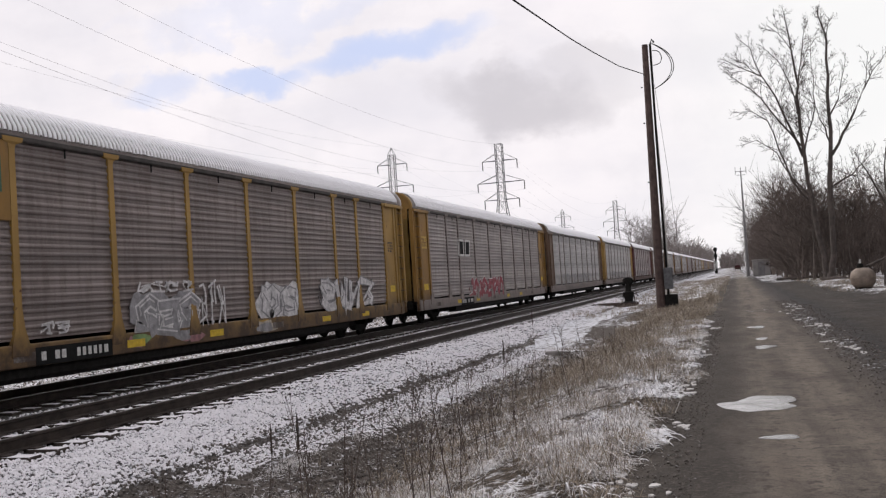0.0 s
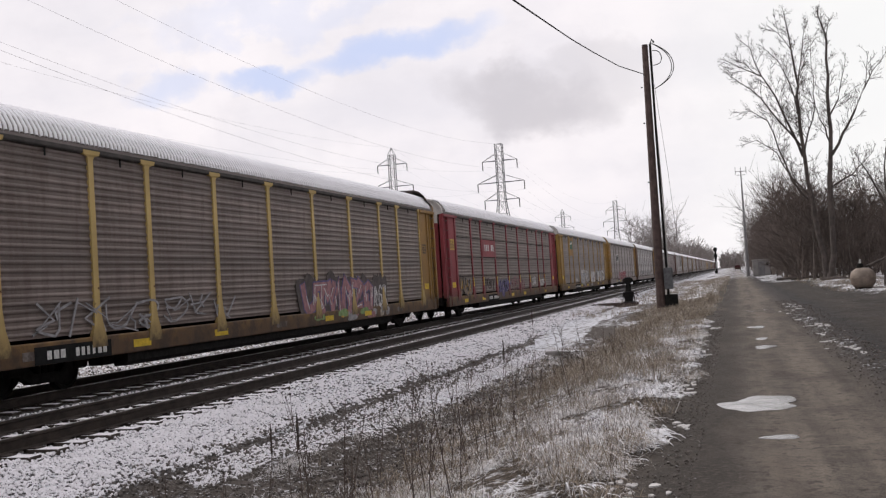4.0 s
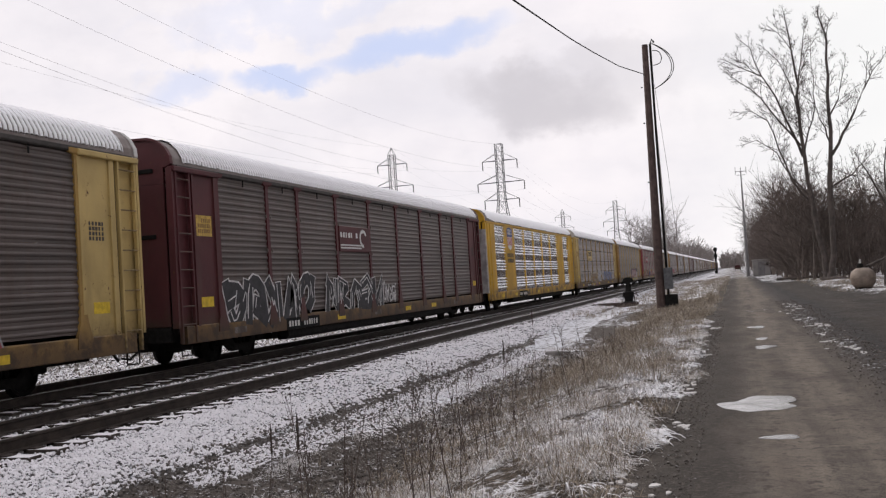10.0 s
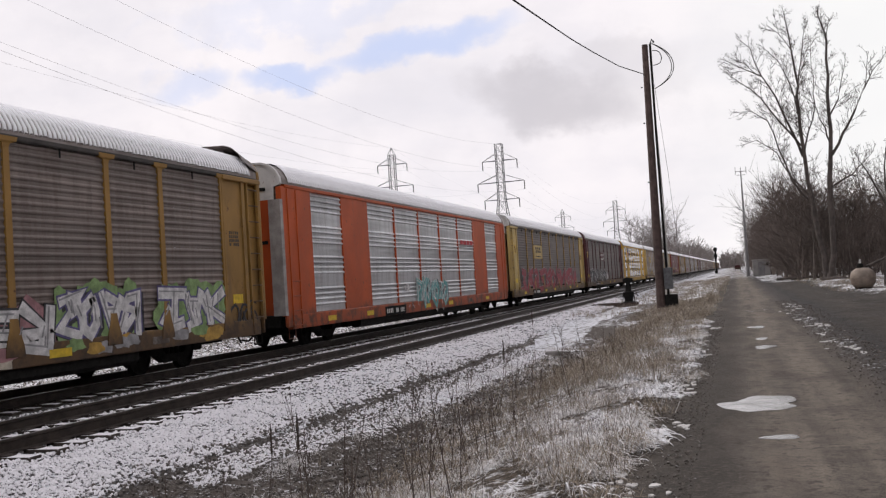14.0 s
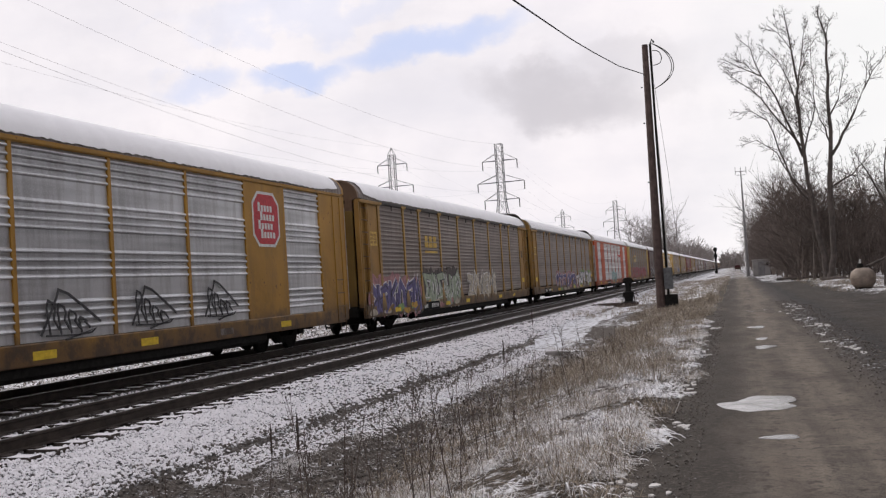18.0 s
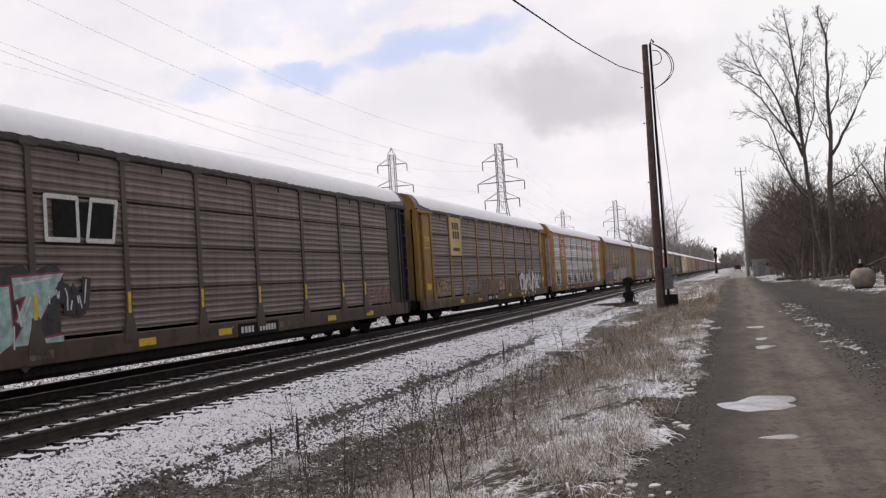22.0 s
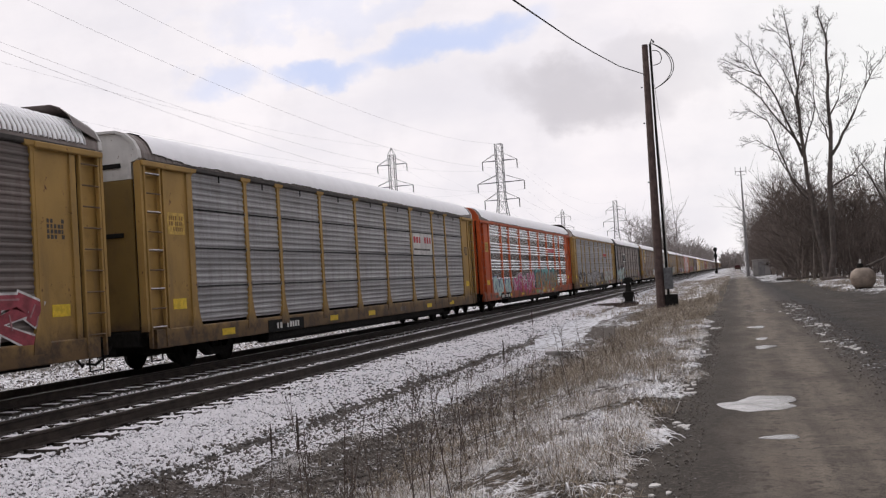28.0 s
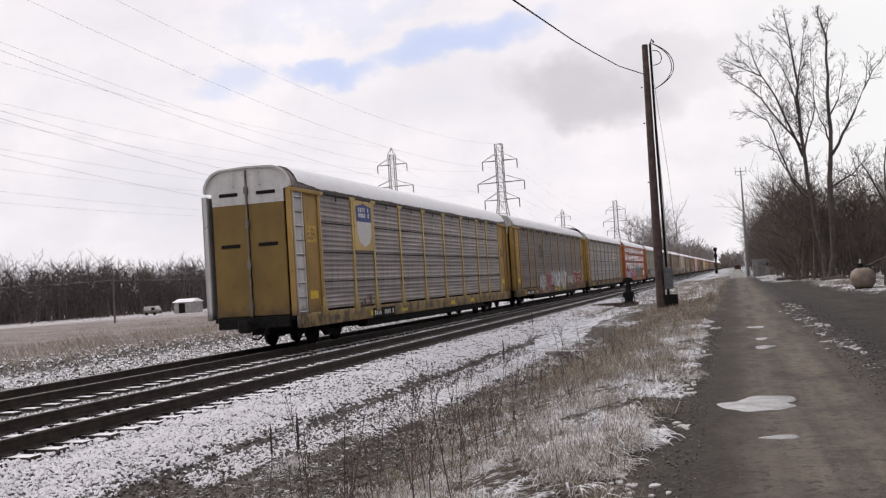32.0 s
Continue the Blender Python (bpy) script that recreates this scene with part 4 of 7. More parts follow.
def emblem(car, kind, u0, u1, z0, z1):
    um, zm, w, h = (u0 + u1) / 2, (z0 + z1) / 2, u1 - u0, z1 - z0
    f = 1.585
    if kind in ("yellow", "pale", "maroon", "rose", "green"):
        base = {"yellow": PALE, "pale": PALE, "maroon": MAROON, "rose": ROSE, "green": OCHRE}[kind]
        p = part("emblem_plate", Geo().box(1.52, f, u0, u1, z0, z1, 0.01), base, car, "painted plate with a railway emblem")
        if kind in ("yellow", "pale"):
            g = Geo()
            for i in range(3):
                a = u0 + w * (0.2 + 0.22 * i)
                g.box(f, f + 0.004, a - 0.02 * w, a + 0.14 * w, zm + 0.18 * h, zm + 0.36 * h)
                g.box(f, f + 0.004, a + 0.01 * w, a + 0.17 * w, zm - 0.06 * h, zm + 0.13 * h)
            g.box(f, f + 0.004, u0 + 0.2 * w, u1 - 0.2 * w, z0 + 0.12 * h, z0 + 0.2 * h)
            part("emblem_mark", g, DARK_INK, p)
        elif kind == "maroon":
            g = Geo()
            ring = [(u0 + w * 0.78 + 0.28 * math.cos(t), zm + 0.04 + 0.26 * math.sin(t)) for t in (0.6 + 0.5 * k for k in range(9))]
            stroke(g, ring, 0.055, f, f + 0.004)
            stroke(g, [(y, z - 0.02) for y, z in ring[2:8]], 0.02, f, f + 0.006)
            for k in range(2):
                g.box(f, f + 0.004, u0 + 0.05, u1 - 0.3 * w, z0 + 0.10 + 0.09 * k, z0 + 0.15 + 0.09 * k)
            part("emblem_mark", g, WHITE_INK, p)
            bars(p, u0 + 0.05, u0 + 0.6 * w, zm + 0.02, zm + 0.24, WHITE_INK, 7, f, "emblem_mark", 3)
        elif kind == "rose":
            bars(p, u0 + 0.15 * w, u1 - 0.1 * w, z0 + 0.3 * h, z1 - 0.22 * h, WHITE_INK, 6, f, "emblem_mark", 4)
        else:
            part("emblem_mark", Geo().plate([(u0 + 0.12 * w, z0 + 0.35 * h), (u1 - 0.12 * w, z0 + 0.35 * h), (u1 - 0.12 * w, z1 - 0.2 * h), (u0 + 0.3 * w, z1 - 0.2 * h)], f, f + 0.004), GREEN_INK, p)
            part("emblem_mark", Geo().plate([(u0 + 0.2 * w, z0 + 0.6 * h), (u1 - 0.3 * w, z0 + 0.62 * h), (u1 - 0.2 * w, z1 - 0.24 * h), (u0 + 0.35 * w, z1 - 0.3 * h)], f, f + 0.008), WHITE_INK, p)
    elif kind in ("shield", "flag"):
        f = 1.588 if kind == "shield" else 1.565
        if kind == "shield":
            part("emblem_plate", Geo().box(1.52, f - 0.003, u0 - 0.25, u1 + 0.25, z0 - 0.12, 4.63, 0.01), PALE, car, "faded yellow emblem plate")
        lower = [(u0, z0 + 0.25 * h), (um, z0), (u1, z0 + 0.25 * h), (u1, z0 + 0.62 * h), (u0, z0 + 0.62 * h)]
        p = part("emblem_shield", Geo().plate([(u0, z0 + 0.3 * h), (u0 + 0.15 * w, z0 + 0.1 * h), (um, z0), (u1 - 0.15 * w, z0 + 0.1 * h), (u1, z0 + 0.3 * h), (u1, z0 + 0.62 * h), (u0, z0 + 0.62 * h)], f, f + 0.004), WHITE_INK, car, "white shield below a blue head")
        top = part("emblem_head", Geo().plate([(u0 - 0.03, z0 + 0.58 * h), (u1 + 0.03, z0 + 0.58 * h), (u1 + 0.06, z1 - 0.08 * h), (um, z1), (u0 - 0.06, z1 - 0.08 * h)], f, f + 0.008), BLUE_INK, car)
        bars(top, u0 + 0.1 * w, u1 - 0.1 * w, z0 + 0.66 * h, z0 + 0.92 * h, WHITE_INK, 6, f + 0.008, "emblem_mark", 5, 2)
        if kind == "flag":
            for k in range(4):
                a = u0 + w * (0.06 + 0.25 * k)
                part("emblem_stripe", Geo().box(f, f + 0.007, a, a + 0.12 * w, z0 + 0.2 * h, z0 + 0.58 * h), RED_INK, p)
            bars(car, u0 - 0.2, u1 + 0.2, z0 - 0.75, z0 - 0.15, DARK_INK, 8, f, "stencil_bar", 6, 2)
    elif kind == "octagon":
        f = 1.566
        oct8 = lambda k: [(um + k * w / 2 * a, zm + k * h / 2 * b) for a, b in ((-1, -0.6), (-0.6, -1), (0.6, -1), (1, -0.6), (1, 0.6), (0.6, 1), (-0.6, 1), (-1, 0.6))]
        p = part("emblem_octagon", Geo().plate(oct8(1.0), f, f + 0.004), WHITE_INK, car, "white rim of a red octagonal emblem")
        q = part("emblem_field", Geo().plate(oct8(0.9), f, f + 0.008), RED_INK, p)
        rr = random.Random(9)
        g = Geo()
        for k in range(4):
            a = u0 + w * (0.2 + 0.08 * (k % 2))
            for i in range(5):
                g.box(f + 0.008, f + 0.011, a + i * 0.11 * w, a + (i + 0.7) * 0.11 * w, z1 - h * (0.36 + 0.16 * k), z1 - h * (0.25 + 0.16 * k) + (0.05 * h if i == 0 else 0))
        part("emblem_mark", g, WHITE_INK, p)
    elif kind == "redbars":
        for i in range(4):
            a = u0 + (0.03 + 0.24 * i) * w
            part("emblem_mark", Geo().plate([(a, z0 + 0.34 * h), (a + 0.19 * w, z0 + 0.34 * h), (a + 0.23 * w, z1), (a + 0.04 * w, z1)], 1.552, 1.566), RED_INK, car)
        part("emblem_mark", Geo().box(1.554, 1.560, u0, u1, z0 + 0.05 * h, z0 + 0.16 * h), DARK_INK, car)
    elif kind == "whitered":
        p = part("emblem_plate", Geo().box(1.53, 1.558, u0, u1, z0, z1), WHITEP, car, "white plate with red bars")
        bars(p, u0 + 0.04, u1 - 0.04, zm, z1 - 0.12 * h, RED_INK, 7, 1.558, "emblem_mark", 8)
        part("emblem_mark", Geo().box(1.558, 1.561, u0 + 0.1, u1 - 0.3, z0 + 0.2 * h, z0 + 0.28 * h), DARK_INK, p)
    elif kind == "noodle":
        p = part("emblem_plate", Geo().box(1.54, 1.557, u0 + 0.1 * w, u1 - 0.06 * w, z0 + 0.08 * h, z1 - 0.08 * h), SEAM, car, "black painted patch under an emblem")
        g = Geo()
        for a, c, lean in ((0.0, 0.42, 0.0), (0.54, 1.0, 0.08)):
            stroke(g, [(u0 + a * w, z0), (u0 + (a + lean) * w, z1), (u0 + c * w, z1), (u0 + (c - lean) * w, z0), (u0 + a * w, z0)], 0.045, 1.552, 1.562 + 0.002 * a)
        part("emblem_bar", g, WHITE_INK, p, "worn white outlined band")
    elif kind == "darkbars":
        bars(car, u0, u1, z0, z1, DARK_INK, 5, 1.556, "emblem_mark", 10, 3)
    elif kind == "goldbars":
        g = Geo()
        for i in range(3):
            a = u0 + i * 0.34 * w
            g.box(1.556, 1.560, a, a + 0.28 * w, z0 + 0.32 * h, z0 + 0.62 * h)
            g.box(1.556, 1.560, a + 0.03 * w, a + 0.24 * w, z0 + 0.68 * h, z1)
        g.box(1.556, 1.560, u0, u1, z0, z0 + 0.13 * h)
        part("emblem_mark", g, GOLD_INK, car, "gold emblem")


def truck(car, u):
    t = part("truck", BOLSTER, IRON, car, "dark iron four-wheel truck", (0, u, 0))
    for y in (-0.89, 0.89):
        part("axle", AXLE, IRON, t, "", (0, y, 0.415))
        w = part("wheel", WHEEL, IRON, t, "", (0.7175, y, 0.415))
        w = part("wheel", WHEEL, IRON, t, "", (-0.7175, y, 0.415))
        w.rotation_euler = (0, 0, math.pi)
    part("side_frame", SIDE_FRAME, IRON, t, "", (1.0, 0, 0.06))
    f = part("side_frame", SIDE_FRAME, IRON, t, "", (-1.0, 0, 0.06))
    f.rotation_euler = (0, 0, math.pi)


def car_end(car, front, body, new_type, near, top=None):
    """The doors, ladder and coupler of one end."""
    flip = -1 if front else 1
    y = (U1 if front else U0)
    for side in (1, -1):
        # yellow doors take a darker paint that holds dirt and the end's shade
        d = part("end_door", DOOR_LOW, GRIMED_SHADED if body in (YELLOW, OCHRE, PALE) else body, car, "", (0, y + 0.02 * flip, 0))
        d.scale = (side, flip, 1)
        t = part("end_door_top", DOOR_TOP, top or body, car, "", (0, y + 0.02 * flip, 0))
        t.scale = (side, flip, 1)
        if near:
            for z in (3.10, 4.62):
                b = part("door_bar", DOOR_BAR, IRON, d, "", (0, 0, z))
    part("corner_sheet", CORNER, body, car, "", (0, y, 0)).scale = (1, flip, 1)
    if near:
        part("lock_rod", LOCK_ROD, GREY_ROD, car, "", (0, y, 0)).scale = (1, flip, 1)
    part("coupler", COUPLER, IRON, car, "", (0, y, 0)).scale = (1, flip, 1)
    part("brake_hose", HOSE, IRON, car, "", (0, y, 0)).scale = (1, flip, 1)
    if new_type:
        s = part("corner_shield", SHIELD, ZINC_PALE, car, "dirty grey corner shield", (0, y - 0.10 * flip, 0))
        s.scale = (1, flip, 1)
        s = part("corner_shield", SHIELD, ZINC_PALE, car, "dirty grey corner shield", (0, y - 0.10 * flip, 0))
        s.scale = (-1, flip, 1)
    part("stirrup_step", STIRRUP, body if new_type else IRON, car, "", (0, y + 0.15 * flip, 0)).scale = (1, flip, 1)


def ladder(car, y, body, count=9, z0=1.05, snow=True):
    for d in (0.0, 0.56):
        part("ladder_rail", STILE, body, car, "", (0, y + d, 0))
    for i in range(count):
        r = part("rung", RUNG, body, car, "", (0, y, z0 + i * 0.42))
        if snow and i % 2 == 0:
            part("rung_snow", RUNG_SNOW, SNOW, r)


THIN = (1, 9, 10, 11, 12, 14, 15, 16, 17, 18)


def autorack(k, label, body, sheetm, style="old", seams=False, clips=False, emblems=(), tags=(), plate=None, posts=None, near=True, end=None, top=None, roofm=None, rungs=None, sill=None, placards=True):
    car = thing("autorack_car", pose(XT, 0, 0), label, "train car", "cars of the train")
    posts = posts or body
    end = end or body
    part("underframe", FLOOR, IRON, car)
    part("side_sill", SILL, sill or (posts if style == "old" else body), car)
    part("sill_skirt", SKIRT, IRON, car)
    part("lower_sill", LOW_SILL, IRON, car)
    part("top_chord", CHORD, CHORD_PAINT if style == "old" else body, car)
    part("far_side_wall", FAR_WALL, sheetm, car)
    roof = part("roof", ROOF if near and k not in THIN else FAR_ROOF, roofm or ZINC_DULL, car)
    part("roof_snow", ROOF_THIN if k in THIN else (ROOF_SNOW if near else FAR_SNOW), ROOF_WHITE, roof, "snow lying on the roof")
    for y in (U0, U1):
        part("roof_end_band", HOOD, top or body, car, "", (0, y, 0))
    if k in (1, 3, 8, 9, 15):
        part("roof_end_flap", FLAP, ZINC_DARK, car, "sprung-up dark flap at the end of the roof", (0, U1, 0))
    grid = U_NEW if style == "new" else U
    for i in range(9):
        w = round(grid[i + 1] - grid[i], 2)
        if style == "new" and i in (1, 7):
            part("painted_sheet", FLAT[w], body, car, "", (0, grid[i], 0))
        elif style in ("new", "open"):
            part("side_sheet", NEW_SHEET[w], sheetm, car, "", (0, grid[i], 0))
        elif not near:
            part("side_sheet", TALL_SHEET[w], sheetm, car, "", (0, grid[i], 0))
        else:
            for j in range(4):
                part("side_sheet", OLD_SHEET[(w, j)], sheetm, car, "", (0, grid[i], 0))
                if seams and j:
                    s = part("seam_strip", SEAM_MESH[w], SEAM, car, "", (0, U[i], ROWS[j]))
                    if clips:
                        for a in (0.1, w - 0.1):
                            part("clip", CLIP, WHITEP, s, "", (0, a, 0))
    if k in (11, 12, 14, 16, 0):
        for u in U[1:-1]:
            for z in ROWS[1:4]:
                for d in (-0.14, 0.14):
                    part("clip", CLIP, WHITEP, car, "white painted clip", (0.01, u + d, z))
    for i, u in enumerate(grid):
        part("post", POST if style in ("old", "open") else SLIM, posts, car, "", (0, u, 0))
        if k in (5, 16) and 0 < i < 9:
            part("post_reflector", POST_MARK, SIGN_YELLOW, car, "yellow upright reflector", (0, u, 0))
    car_end(car, False, end, style == "new", near, top)
    car_end(car, True, end, style == "new", near, top)
    if style == "new":
        part("painted_end_wall", WIDE_END, body, car, "", (0, U0, 0))
        part("painted_end_wall", WIDE_END, body, car, "", (0, U1 - 1.95, 0))
        if near:
            ladder(car, U0 + 0.35, body, 4, 0.7, False)
            ladder(car, U1 - 0.9, body, 4, 0.7, False)
    else:
        part("end_sheet", END_SHEET, end, car, "", (0, 2.06, 0))
        part("end_sheet", END_SHEET, end, car, "", (0, 26.45, 0))
        part("head_bar", HEAD_BAR, end, car, "", (0, U0, 0))
        part("head_bar", HEAD_BAR, end, car, "", (0, U1 - 1.95, 0))
        if rungs:
            part("ladder_sheet", Geo().box(1.50, 1.55, U0 + 0.14, U0 + 0.66, 0.96, 4.58, 0.01), rungs, car, "white painted sheet behind the ladder")
        ladder(car, U0 + 0.12, rungs or end, 9 if near else 5, 1.05, k in (0, 2))
        for y, f in ((U0, 1), (U1, -1)):
            o = part("far_ladder_sheet", FAR_SHEET, rungs or end, car, "", (0, y, 0))
            o.scale = (1, f, 1)
        part("gap_strip", SHADE_STRIP, SEAM, car, "black strip that stands in for the shaded gap beside the ladder", (0, 27.58, 0))
        ladder(car, U1 - 0.68, end, 9 if near else 5, 1.05, False)
        if near and placards:
            p = part("placard", Geo().box(1.53, 1.536, 2.22, 2.92, 3.12, 3.62), GOLD_INK, car, "yellow warning placard")
            bars(p, 2.28, 2.86, 3.18, 3.56, OCHRE, 7, 1.536, "stencil_bar", k, 3)
            part("placard", Geo().box(1.53, 1.536, 2.3, 2.84, 1.42, 1.66), SIGN_YELLOW, car, "yellow warning placard")
            bars(car, 26.75, 27.25, 2.9, 3.3, DARK_INK, 5, 1.531, "stencil_bar", k + 50, 4)
            p = part("placard", Geo().box(1.53, 1.536, 26.8, 27.3, 1.45, 1.68), SIGN_YELLOW, car, "yellow warning placard")
    truck(car, 4.9)
    truck(car, 24.75)
    if near:
        pl = part("number_plate", PLATE, SEAM, car, "black plate with white bars", (0, plate or 7.5, 0))
        bars(pl, 0.12, 0.85, 0.66, 0.87, WHITE_INK, 4, 1.586, "stencil_bar", k)
        bars(pl, 1.10, 2.08, 0.66, 0.87, WHITE_INK, 6, 1.586, "stencil_bar", k + 30)
        for b in range(7):
            u = 3.7 + 3.25 * b + 0.3 * (k % 3)
            part("sill_reflector", REFLECTOR, SIGN_YELLOW if (b + k) % 3 else WHITEP, car, "", (0, u, 0))
        if style == "old":
            for i in range(9):
                part("hook", HOOK, SEAM, car, "", (0, (U[i] + U[i + 1]) / 2, 0))
    for n, g in enumerate(tags):
        if g[4] == "tent":
            tent(car, *g[:4], k * 10 + n)
        else:
            graffiti(car, *g[:7], halo=g[7] if len(g) > 7 else None, seed=k * 10 + n, block=g[8] if len(g) > 8 else None)
    for e in emblems:
        emblem(car, *e)
    for o in car.children:
        if not o.name.startswith("truck"):
            o.scale.x *= 0.9
            o.location.x += 0.158
    return car


